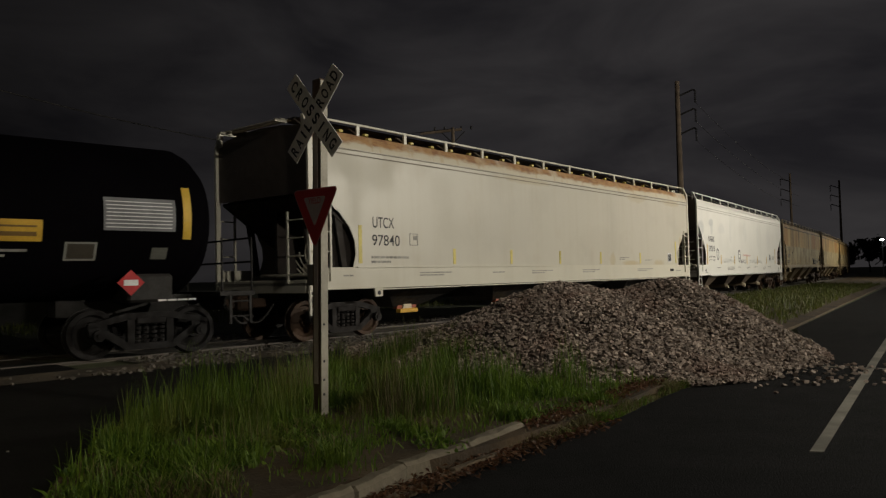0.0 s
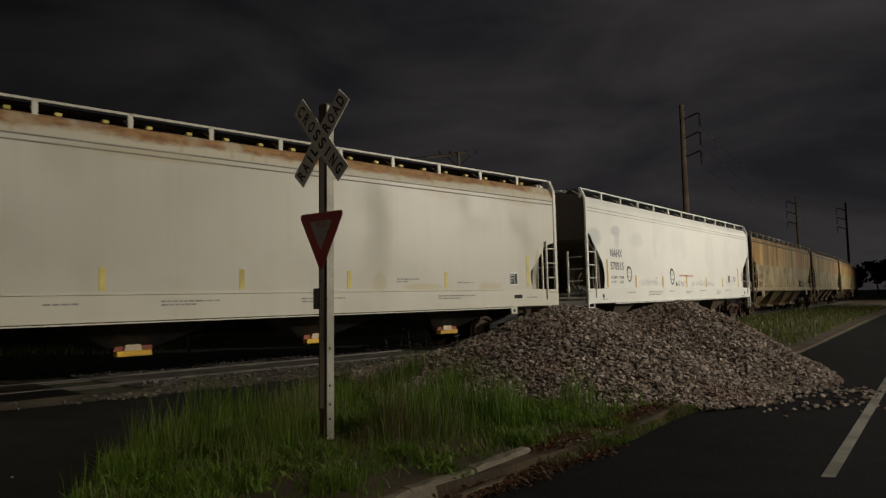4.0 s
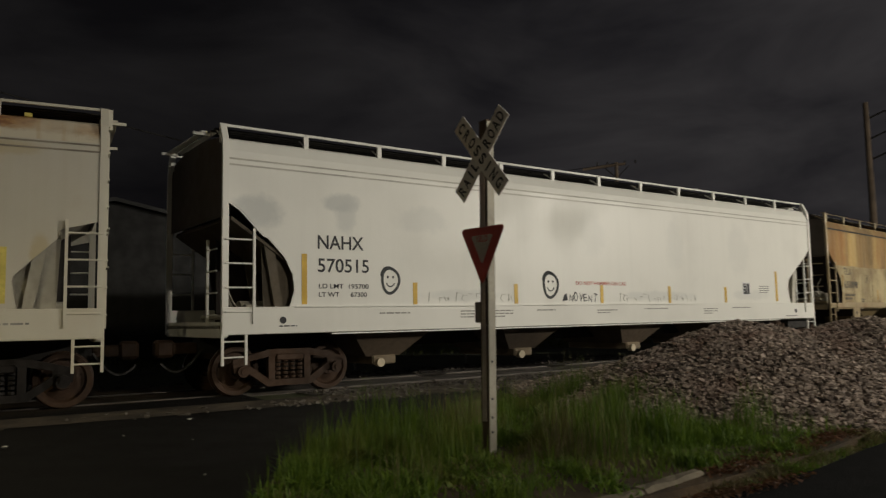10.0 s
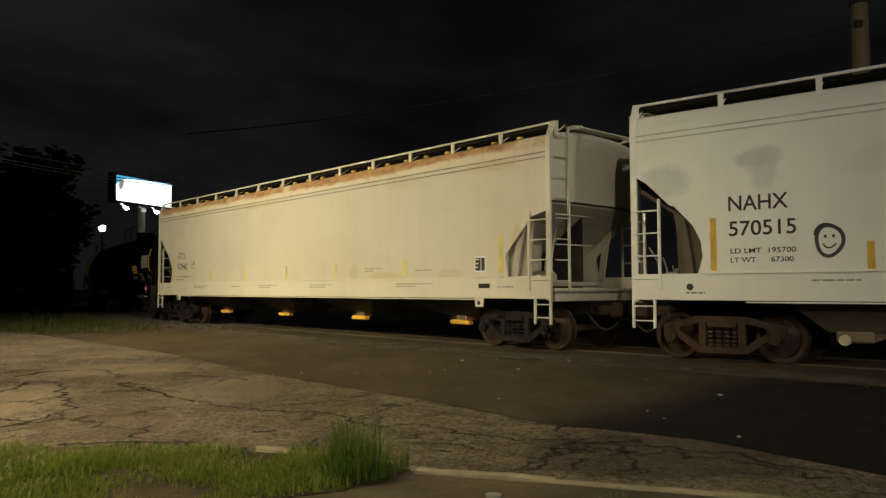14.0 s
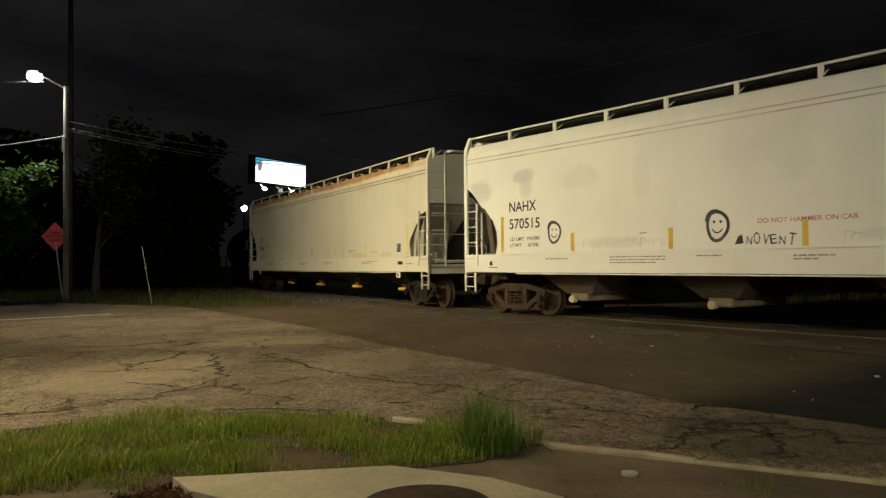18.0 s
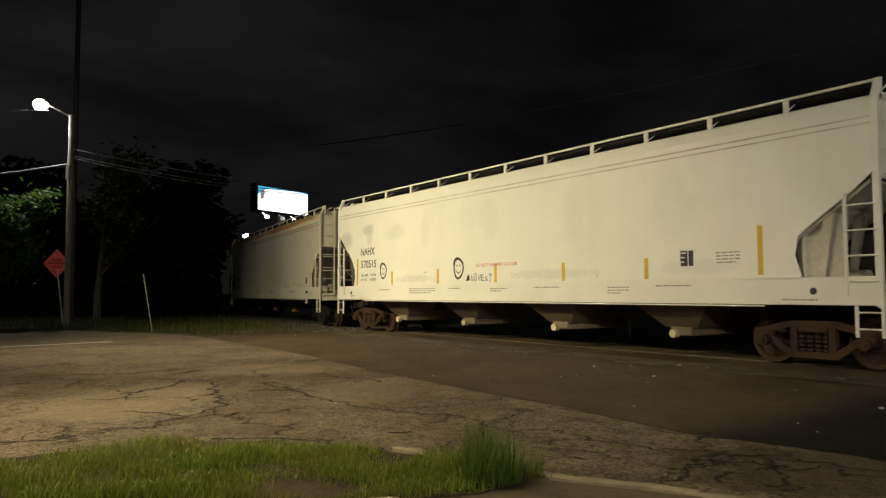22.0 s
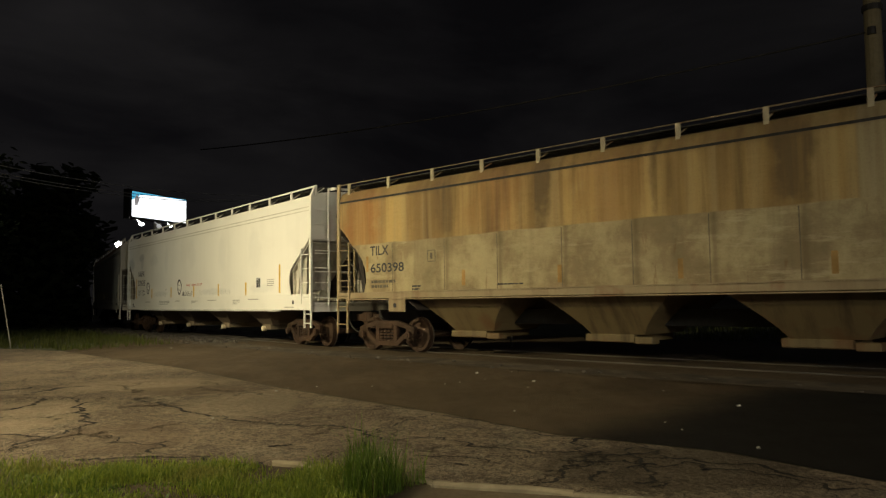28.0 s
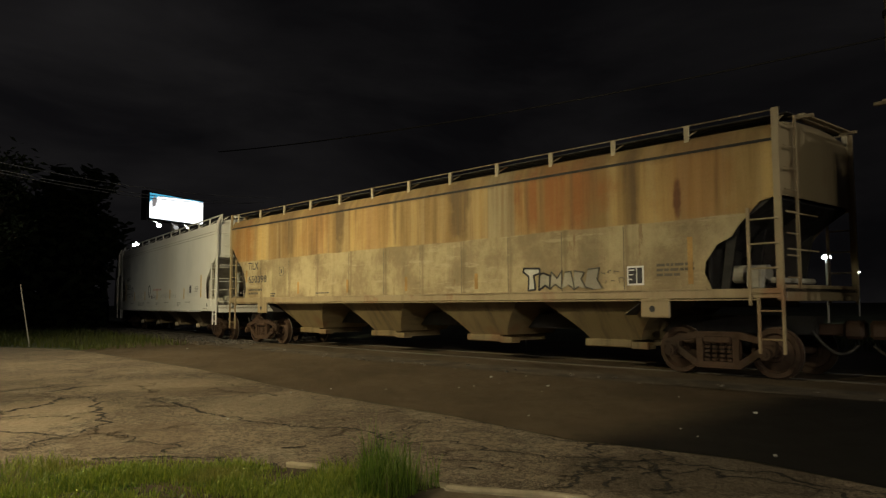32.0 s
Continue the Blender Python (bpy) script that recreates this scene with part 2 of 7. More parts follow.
    MATS[name] = s.out(c, 0.72, 0.0, dents, 0.13, 0.55)
    return MATS[name]


def asphalt_old():
    """Old road: brown and grey blotches, pale worn islands, dark seams, exposed grit."""
    s = Shader("cracked_asphalt")
    speck = s.span(s.noise(70.0, 3, rough=0.7), 0.42, 0.66)

    def worn(x, y, rx, ry, ragged):
        a = s.mul(s.mul(s.axis(0), x, "SUBTRACT"), 1 / rx)
        b = s.mul(s.mul(s.axis(1), y, "SUBTRACT"), 1 / ry)
        d = s.mul(s.mul(s.mul(a, a), s.mul(b, b), "ADD"), s.mul(s.noise(1.1, 8, rough=0.72), ragged), "ADD")
        return s.span(d, ragged * 0.5 + 0.45, ragged * 0.5 + 0.95, 1.0, 0.0)

    blot = s.span(s.noise(0.55, 8, rough=0.68), 0.40, 0.60)
    c = s.mix(blot, (0.128, 0.094, 0.064), (0.265, 0.205, 0.140))
    c = s.mix(s.mul(s.span(s.noise(1.7, 9, rough=0.75), 0.50, 0.60), 0.75), c, (0.066, 0.053, 0.039))
    c = s.mix(s.mul(s.span(s.noise(0.9, 8, stretch=(0.7, 1.3, 1), rough=0.7), 0.53, 0.62), 0.65), c, (0.29, 0.25, 0.185))
    c = s.mix(s.mul(s.span(s.noise(8.0, 7, rough=0.75), 0.47, 0.62), 0.6), c, (0.075, 0.060, 0.043))
    c = s.mix(s.mul(speck, 0.6), c, (0.37, 0.31, 0.235))
    c = s.mix(s.mul(s.span(s.noise(24.0, 4, rough=0.75), 0.50, 0.60), 0.55), c, (0.060, 0.044, 0.031))
    c = s.mix(s.mul(s.span(s.noise(44.0, 3, rough=0.7), 0.52, 0.64), 0.75), c, (0.040, 0.030, 0.022))
    c = s.mix(s.mul(s.span(s.noise(11.0, 6, rough=0.8), 0.50, 0.58), 0.6), c, (0.062, 0.047, 0.034))
    c = s.mix(s.mul(s.span(s.noise(15.0, 5, stretch=(1, 1.2, 1), rough=0.8), 0.54, 0.62), 0.5), c, (0.35, 0.29, 0.21))
    for x, y, rx, ry, k, tone in ((-10.2, -4.7, 2.1, 1.2, 0.34, (0.36, 0.29, 0.20)), (-11.0, -1.9, 1.6, 1.0, 0.25, (0.33, 0.27, 0.19)), (-14.0, -4.0, 1.2, 1.6, 0.35, (0.35, 0.28, 0.19)), (-8.6, -2.6, 1.1, 0.9, 0.45, (0.13, 0.092, 0.062)), (-6.4, 2.5, 1.0, 1.5, 0.55, (0.052, 0.040, 0.028)), (-12.9, -3.0, 0.8, 1.3, 0.5, (0.13, 0.095, 0.064))):
        c = s.mix(s.mul(worn(x, y, rx, ry, 2.0), k), c, tone)
    v = nodes_of(s.t, "ShaderNodeTexVoronoi", Scale=0.62)
    v.feature = "DISTANCE_TO_EDGE"
    warp = s.t.nodes.new("ShaderNodeVectorMath")
    nz = nodes_of(s.t, "ShaderNodeTexNoise", Scale=1.6, Detail=9.0, Roughness=0.7)
    s.t.links.new(s.coords(), nz.inputs["Vector"])
    s.t.links.new(s.coords(), warp.inputs[0])
    s.t.links.new(nz.outputs["Color"], warp.inputs[1])
    s.t.links.new(warp.outputs[0], v.inputs["Vector"])
    wide = s.span(s.noise(0.7, 5), 0.44, 0.56)
    crack = s.mul(s.span(v.outputs["Distance"], 0.0, 0.016, 1.0, 0.0), wide)
    c = s.mix(s.mul(crack, 0.8), c, (0.028, 0.022, 0.016))
    relief = s.mul(s.mul(s.noise(30.0, 5, rough=0.7), s.mul(s.noise(3.0, 5), 2.0), "ADD"), s.mul(crack, -1.2), "ADD")
    return s.out(c, 0.9, 0.0, relief, 0.035, 1.0, 0.15)


def asphalt_new(name, a, b, rough, dark_end=False):
    s = Shader(name)
    c = s.mix(s.span(s.noise(0.35, 5), 0.35, 0.65), a, b)
    c = s.mix(s.mul(s.span(s.noise(1.0, 5, stretch=(0.5, 2.0, 1)), 0.45, 0.7), 0.35), c, tuple(v * 1.5 for v in b))
    c = s.mix(s.mul(s.span(s.noise(120.0, 2), 0.52, 0.75), 0.35), c, tuple(v * 2.2 for v in b))
    c = s.mix(s.mul(s.span(s.noise(6.0, 5, rough=0.7), 0.42, 0.7), 0.4), c, tuple(v * 0.55 for v in a))
    if dark_end:
        # the colour goes to near black at the end of the road towards the verge, feathered out
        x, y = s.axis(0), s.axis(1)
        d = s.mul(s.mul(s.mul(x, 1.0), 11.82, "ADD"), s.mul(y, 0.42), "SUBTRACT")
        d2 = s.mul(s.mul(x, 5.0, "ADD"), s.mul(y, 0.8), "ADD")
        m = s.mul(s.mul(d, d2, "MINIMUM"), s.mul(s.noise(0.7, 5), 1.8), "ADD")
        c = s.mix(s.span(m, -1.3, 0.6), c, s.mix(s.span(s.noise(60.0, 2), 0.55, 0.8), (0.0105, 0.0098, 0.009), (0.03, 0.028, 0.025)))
    return s.out(c, s.span(s.noise(2.0, 4), 0.3, 0.7, rough * 0.9, rough), 0.0, s.noise(70.0, 3), 0.02, 0.7, 0.12)


def blades(name, a, b, dry):
    s = Shader(name)
    r = s.chance(True)
    c = s.mix(r, a, b)
    c = s.mix(s.mul(s.span(s.noise(0.9, 3), 0.5, 0.72), 0.6), c, dry)
    m = s.out(c, 0.55)
    tr = s.t.nodes.new("ShaderNodeBsdfTranslucent")
    s.t.links.new(c, tr.inputs[0])
    mx = s.t.nodes.new("ShaderNodeMixShader")
    mx.inputs[0].default_value = 0.42
    s.t.links.new(s.b.outputs[0], mx.inputs[1])
    s.t.links.new(tr.outputs[0], mx.inputs[2])
    s.t.links.new(mx.outputs[0], s.t.nodes["Material Output"].inputs[0])
    return m


def stones(name, a, b, c2):
    s = Shader(name)
    r = s.chance(True)
    c = s.mix(r, a, b)
    c = s.mix(s.mul(s.span(s.noise(1.1, 4), 0.5, 0.66), 0.45), c, c2)
    c = s.mix(s.mul(s.span(s.noise(50.0, 3), 0.4, 0.8), 0.35), c, tuple(v * 0.5 for v in a))
    return s.out(c, 0.85, 0.0, s.noise(70.0, 3), 0.006, 0.6)


WHITE_U = car_paint("cream_car_paint", (0.60, 0.57, 0.47), (0.44, 0.39, 0.28), (0.36, 0.22, 0.10), 0.10, 0.16)
STAIN = (0.43, 0.325, 0.125)
SIDE_U = car_paint("stained_cream_paint", (0.54, 0.51, 0.425), (0.44, 0.39, 0.27), (0.36, 0.24, 0.12), 0.10, 0.22, spots=((4.6, 1.60, 0.8, 0.12, 0.5, STAIN), (6.9, 1.60, 0.5, 0.16, 0.45, STAIN), (3.2, 1.7, 0.25, 0.3, 0.4, STAIN), (9.0, 2.35, 0.16, 0.3, 0.5, STAIN), (5.2, 3.9, 0.8, 0.2, 0.3, STAIN), (-2.0, 3.92, 1.6, 0.12, 0.35, STAIN), (8.2, 3.9, 1.0, 0.14, 0.4, STAIN), (-3.0, 2.6, 2.0, 0.9, 0.16, (0.40, 0.38, 0.33)), (2.5, 2.2, 2.2, 0.7, 0.18, (0.42, 0.38, 0.30))))
ROOF_U = rusted_roof()
WHITE_N = car_paint("white_car_paint", (0.76, 0.75, 0.69), (0.60, 0.59, 0.53), (0.42, 0.38, 0.30), 0.0, 0.12)
GREY = (0.52, 0.53, 0.51)
SIDE_N = car_paint("overpainted_white_paint", (0.78, 0.77, 0.71), (0.60, 0.59, 0.53), (0.42, 0.38, 0.30), 0.0, 0.14, spots=((-8.70, 3.14, 0.56, 0.34, 0.80, GREY), (-7.08, 3.42, 0.46, 0.20, 0.8, GREY), (-7.02, 3.12, 0.26, 0.36, 0.55, GREY), (-5.3, 3.2, 0.75, 0.3, 0.28, GREY), (-3.6, 3.1, 0.3, 0.6, 0.22, GREY), (-0.5, 3.2, 0.5, 0.7, 0.16, GREY), (2.6, 3.05, 0.4, 0.8, 0.2, GREY), (5.4, 3.0, 0.6, 0.8, 0.18, GREY), (-4.3, 1.72, 1.2, 0.14, 0.4, GREY), (1.9, 1.72, 1.6, 0.14, 0.4, GREY), (6.0, 1.75, 1.2, 0.16, 0.3, GREY)))
TAN = two_tone("two_tone_car_paint")
TAN_TRIM = car_paint("tan_trim_paint", (0.30, 0.235, 0.135), (0.17, 0.12, 0.065), (0.20, 0.09, 0.04), 0.8, 0.6)
PALE_POST = plain("pale_tan_post", (0.44, 0.38, 0.25), 0.7, 0, 0.25, 6)
END_DARK = plain("dark_brown_end", (0.085, 0.068, 0.055), 0.8, 0, 0.4, 1.2)
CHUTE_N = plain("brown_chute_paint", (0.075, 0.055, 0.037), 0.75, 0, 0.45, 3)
GATE_N = plain("beige_gate_box", (0.18, 0.14, 0.09), 0.75, 0, 0.4, 7)
CHUTE_T = car_paint("tan_chute_paint", (0.150, 0.112, 0.055), (0.040, 0.028, 0.015), (0.12, 0.06, 0.025), 0.8, 0.9)
BLACK = plain("black_tank_paint", (0.0026, 0.0022, 0.0029), 0.8, 0, 0.4, 2.0)
BLACK.node_tree.nodes["Principled BSDF"].inputs["Specular IOR Level"].default_value = 0.008
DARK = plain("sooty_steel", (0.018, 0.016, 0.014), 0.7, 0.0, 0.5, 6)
GRIMY = plain("grimy_grey_paint", (0.36, 0.335, 0.27), 0.7, 0, 0.4, 2.5)
SOOTED = plain("sooted_cast_steel", (0.0075, 0.0052, 0.0042), 0.8, 0.0, 0.5, 7)
TANK_STEEL = plain("black_truck_steel", (0.0045, 0.0034, 0.003), 0.85, 0.0, 0.5, 7)
# near black: the shade inside the front bays is put into this colour
INNER_SHADED = plain("shaded_inner", (0.022, 0.017, 0.014), 0.8, 0, 0.5, 2)
BROWN = plain("rusty_cast_steel", (0.046, 0.025, 0.0135), 0.75, 0.2, 0.5, 7)
RAIL_STEEL = plain("dull_rail_steel", (0.11, 0.095, 0.08), 0.5, 0.4, 0.3, 10)
TREAD = plain("worn_steel", (0.35, 0.33, 0.31), 0.32, 0.9, 0.2, 12)
YEL_TAPE = plain("yellow_reflective_tape", (0.66, 0.42, 0.045), 0.45, 0, 0.15, 14)
PALE_TAPE = plain("faded_yellow_tape", (0.60, 0.50, 0.12), 0.5, 0, 0.3, 8)
INK = plain("black_lettering", (0.025, 0.025, 0.028), 0.6, 0, 0.2, 20)
FAINT = plain("faded_lettering", (0.30, 0.29, 0.26), 0.7, 0, 0.3, 20)
RED_INK = plain("red_lettering", (0.55, 0.16, 0.11), 0.6, 0, 0.3, 20)
WHITE_INK = plain("white_lettering", (0.72, 0.72, 0.70), 0.5, 0, 0.1, 20)
YEL_GATE = plain("yellow_gate_paint", (0.72, 0.42, 0.05), 0.6, 0, 0.3, 6)
RED_GATE = plain("red_brown_gate", (0.26, 0.075, 0.04), 0.7, 0, 0.4, 7)
BEIGE_GATE = plain("pale_gate_cap", (0.55, 0.47, 0.33), 0.6, 0, 0.3, 9)
WOOD = plain("weathered_wood", (0.20, 0.15, 0.105), 0.85, 0, 0.35, 5)
POST_WOOD = plain("dark_post_wood", (0.095, 0.062, 0.040), 0.85, 0, 0.35, 5)
GALV = plain("galvanised_steel", (0.36, 0.335, 0.27), 0.6, 0.05, 0.2, 9)
SIGN_WHITE = plain("white_sign_sheet", (0.78, 0.74, 0.69), 0.5, 0, 0.12, 8)
SIGN_RED = plain("red_sign_sheet", (0.46, 0.022, 0.024), 0.45, 0, 0.15, 8)
CONCRETE = plain("pale_concrete", (0.36, 0.315, 0.225), 0.9, 0, 0.25, 5, 0.006)
CURB = plain("mossy_concrete", (0.165, 0.140, 0.098), 0.9, 0, 0.55, 6, 0.014)
DIRT = plain("brown_dirt", (0.108, 0.080, 0.049), 0.95, 0, 0.45, 5, 0.02)
SOIL = plain("dry_verge_soil", (0.060, 0.040, 0.020), 0.95, 0, 0.5, 6, 0.03)
FIELD = plain("dark_field", (0.045, 0.05, 0.02), 0.95, 0, 0.5, 1.5, 0.05)
PAINT_LINE = plain("worn_road_paint", (0.235, 0.22, 0.18), 0.8, 0, 0.4, 9)
OLD_ROAD = asphalt_old()
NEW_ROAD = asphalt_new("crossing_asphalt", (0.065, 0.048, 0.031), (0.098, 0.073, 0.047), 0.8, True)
FRESH = asphalt_new("fresh_asphalt", (0.010, 0.0095, 0.009), (0.016, 0.015, 0.013), 0.9)
LOT = asphalt_new("lot_asphalt", (0.0065, 0.0065, 0.0065), (0.0105, 0.0102, 0.010), 0.95)
GRASS = blades("green_grass", (0.045, 0.098, 0.009), (0.165, 0.25, 0.026), (0.20, 0.17, 0.05))
LAWN = blades("yellow_green_grass", (0.105, 0.165, 0.015), (0.29, 0.335, 0.045), (0.25, 0.19, 0.07))
SEED = blades("seeding_grass", (0.12, 0.11, 0.045), (0.22, 0.19, 0.09), (0.15, 0.12, 0.06))
GRAVEL = stones("grey_brown_gravel", (0.090, 0.068, 0.054), (0.49, 0.40, 0.325), (0.22, 0.13, 0.095))
BALLAST = stones("track_ballast", (0.06, 0.052, 0.043), (0.14, 0.122, 0.10), (0.08, 0.065, 0.05))
BANK = blades("olive_grass", (0.055, 0.075, 0.012), (0.105, 0.115, 0.025), (0.12, 0.10, 0.04))
WOODS = blades("dark_leaves", (0.022, 0.030, 0.012), (0.040, 0.052, 0.02), (0.02, 0.025, 0.01))
INNER_N = plain("dirty_white_inner", (0.42, 0.40, 0.34), 0.7, 0, 0.4, 2.5)
LEAF = blades("tree_leaves", (0.045, 0.10, 0.018), (0.10, 0.17, 0.03), (0.08, 0.12, 0.03))
BARK = plain("tree_bark", (0.07, 0.055, 0.04), 0.9, 0, 0.4, 6, 0.02)

# ---- mesh helpers ----


def mesh_of(bm, name, mat, smooth=False):
    me = bpy.data.meshes.new(name)
    bmesh.ops.recalc_face_normals(bm, faces=bm.faces)
    bm.to_mesh(me)
    bm.free()
    if mat:
        me.materials.append(mat)
    if smooth:
        for p in me.polygons:
            p.use_smooth = True
    return me


def part(name, bm, mat, parent, label="", smooth=False):
    """Links a bmesh, or a mesh that another part has, as one object under parent."""
    me = bm if isinstance(bm, bpy.types.Mesh) else mesh_of(bm, name, mat, smooth)
    ob = new(name, me)
    ob.parent = parent
    return tagged(ob, label, kind="stuff" if name in ("small_writing", "scrawl", "end_lettering", "notice_bars") else "")


def thing(name, label, category, group="", kind="", at=None):
    ob = new(name)
    ob.empty_display_size = 0.2
    if at is not None:
        ob.matrix_world = at
    return tagged(ob, label, category, group, kind)


def box(bm, x0, x1, y0, y1, z0, z1, bevel=0.0):
    r = bmesh.ops.create_cube(bm, size=1.0)
    vs = r["verts"]
    for v in vs:
        v.co = Vector(((x0 + x1) / 2 + v.co.x * (x1 - x0), (y0 + y1) / 2 + v.co.y * (y1 - y0), (z0 + z1) / 2 + v.co.z * (z1 - z0)))
    if bevel:
        es = list({e for v in vs for e in v.link_edges})
        bmesh.ops.bevel(bm, geom=es, offset=bevel, segments=1, affect="EDGES")
    return bm


def rod(bm, a, b, r, seg=8, r2=None):
    a, b = Vector(a), Vector(b)
    d = b - a
    m = Matrix.Translation((a + b) / 2) @ d.to_track_quat("Z", "Y").to_matrix().to_4x4()
    bmesh.ops.create_cone(bm, cap_ends=True, segments=seg, radius1=r, radius2=r if r2 is None else r2, depth=d.length, matrix=m)
    return bm


def plate(bm, pts, axis, lo, hi):
    """A flat outline with thickness. axis 'y': pts are (x, z); 'x': (y, z); 'z': (x, y)."""
    put = {"y": lambda p, q: (p[0], q, p[1]), "x": lambda p, q: (q, p[0], p[1]), "z": lambda p, q: (p[0], p[1], q)}[axis]
    a = [bm.verts.new(put(p, lo)) for p in pts]
    b = [bm.verts.new(put(p, hi)) for p in pts]
    bm.faces.new(a)
    bm.faces.new(b[::-1])
    for i in range(len(pts)):
        j = (i + 1) % len(pts)
        bm.faces.new((a[i], b[i], b[j], a[j]))
    return bm


def fresh():
    return bmesh.new()


def lettering(body, width, height, weight=0.012):
    """A flat mesh of the words in the built-in font, width by height, from the origin, in the xz plane."""
    cu = bpy.data.curves.new("words", "FONT")
    cu.body, cu.offset = body, weight
    ob = new("words", cu)
    bpy.context.view_layer.update()
    me = bpy.data.meshes.new_from_object(ob.evaluated_get(bpy.context.evaluated_depsgraph_get()))
    bpy.data.objects.remove(ob)
    bpy.data.curves.remove(cu)
    xs = [v.co.x for v in me.vertices]
    ys = [v.co.y for v in me.vertices]
    for v in me.vertices:
        v.co = Vector(((v.co.x - min(xs)) / (max(xs) - min(xs)) * width, 0, (v.co.y - min(ys)) / (max(ys) - min(ys)) * height))
    return me


def letters(me):
    """The meshes of the single letters of a flat mesh of words, left to right."""
    link = list(range(len(me.vertices)))

    def top(i):
        while link[i] != i:
            i = link[i]
        return i
    for e in me.edges:
        a, b = top(e.vertices[0]), top(e.vertices[1])
        link[max(a, b)] = min(a, b)
    sets = {}
    for p in me.polygons:
        sets.setdefault(top(p.vertices[0]), []).append(tuple(p.vertices))
    made = []
    for faces in sets.values():
        used = sorted({i for f in faces for i in f})
        at_ = {i: k for k, i in enumerate(used)}
        one = bpy.data.meshes.new("letter")
        one.from_pydata([me.vertices[i].co[:] for i in used], [], [[at_[i] for i in f] for f in faces])
        made.append(one)
    return sorted(made, key=lambda m: min(v.co.x for v in m.vertices))


# ---- the line of the track ----
U0, U1, STEP = -160.0, 360.0, 0.5


def heading(u):
    return -0.80314 + 0.00698 * min(max(u, -18), 28) + 0.00107 * max(u - 28, 0) + 0.00766 * max(min(u + 18, 0), -70)


LINE = {0: (-14.4724 * math.sin(0.61941), 14.4724 * math.cos(0.61941))}
for sgn in (1, -1):
    x, y = LINE[0]
    for i in range(1, int((U1 if sgn > 0 else -U0) / STEP) + 1):
        h = heading(sgn * (i - 0.5) * STEP)
        x, y = x - sgn * STEP * math.sin(h), y + sgn * STEP * math.cos(h)
        LINE[sgn * i] = (x, y)


def on_track(u, off=0.0):
    """The point of the line at u metres, off metres towards the lot."""
    k = max(min(u, U1 - 1), U0 + 1) / STEP
    i = math.floor(k)
    f = k - i
    (x0, y0), (x1, y1) = LINE[i], LINE[i + 1]
    h = heading(u)
    return x0 + (x1 - x0) * f + off * math.cos(h), y0 + (y1 - y0) * f + off * math.sin(h)


COARSE = [(u, *on_track(u)) for u in range(-150, 351, 3)]


def beside(x, y):
    """u and offset (towards the lot) of a place."""
    u = min(COARSE, key=lambda c: (c[1] - x) ** 2 + (c[2] - y) ** 2)[0]
    px, py = on_track(u)
    h = heading(u)
    du = -(x - px) * math.sin(h) + (y - py) * math.cos(h)
    u += du
    px, py = on_track(u)
    h = heading(u)
    return u, (x - px) * math.cos(h) + (y - py) * math.sin(h)


def lift(x, y):
    """The ground rises a little to the track."""
    if abs(x) > 120 or abs(y) > 160:
        return 0.0
    d = abs(beside(x, y)[1])
    k = min(max((7.5 - d) / 5.5, 0), 1)
    return 0.10 * k * k * (3 - 2 * k)


NEAR = {}


def lift_near(x, y):
    """The rise of the ground, to a quarter of a metre, for small scattered things."""
    k = (round(x * 4), round(y * 4))
    if k not in NEAR:
        NEAR[k] = lift(k[0] / 4, k[1] / 4)
    return NEAR[k]


# ---- ground ----


def sheet(name, pts, dz, mat, label, category, res=0.8, kind="structure", thick=0.0):
    """A piece of ground over a plan outline, cut on a grid so that it follows the rise of the ground."""
    bm = fresh()
    f = bm.faces.new([bm.verts.new((x, y, 0)) for x, y in pts])
    for k in (0, 1):
        lo, hi = min(p[k] for p in pts), max(p[k] for p in pts)
        n = int((hi - lo) / res)
        for i in range(1, n + 1):
            co, no = [0, 0, 0], [0, 0, 0]
            co[k], no[k] = lo + i * res, 1
            bmesh.ops.bisect_plane(bm, geom=bm.verts[:] + bm.edges[:] + bm.faces[:], plane_co=co, plane_no=no)
    for v in bm.verts:
        v.co.z = lift(v.co.x, v.co.y) + dz
    if thick:
        r = bmesh.ops.extrude_face_region(bm, geom=bm.faces[:])
        for v in r["geom"]:
            if isinstance(v, bmesh.types.BMVert):
                v.co.z -= thick
    ob = new(name, mesh_of(bm, name, mat))
    return tagged(ob, label, category, "", kind)


def strip(u0, u1, a, b, step=2.0):
    """Outline of a strip along the track between two offsets."""
    n = max(2, int(abs(u1 - u0) / step))
    us = [u0 + (u1 - u0) * i / n for i in range(n + 1)]
    return [on_track(u, a) for u in us] + [on_track(u, b) for u in reversed(us)]


bm = fresh()
coords = [-2500, -700, -250, -120] + list(range(-60, 101, 4)) + [130, 250, 700, 2500]
grid = [[bm.verts.new((x, y, lift(x, y) - 0.045)) for x in coords] for y in coords]
for j in range(len(coords) - 1):
    for i in range(len(coords) - 1):
        bm.faces.new((grid[j][i], grid[j][i + 1], grid[j + 1][i + 1], grid[j + 1][i]))
tagged(new("ground", mesh_of(bm, "ground", FIELD)), "dark rough grass field round the railway", "ground", "", "structure")

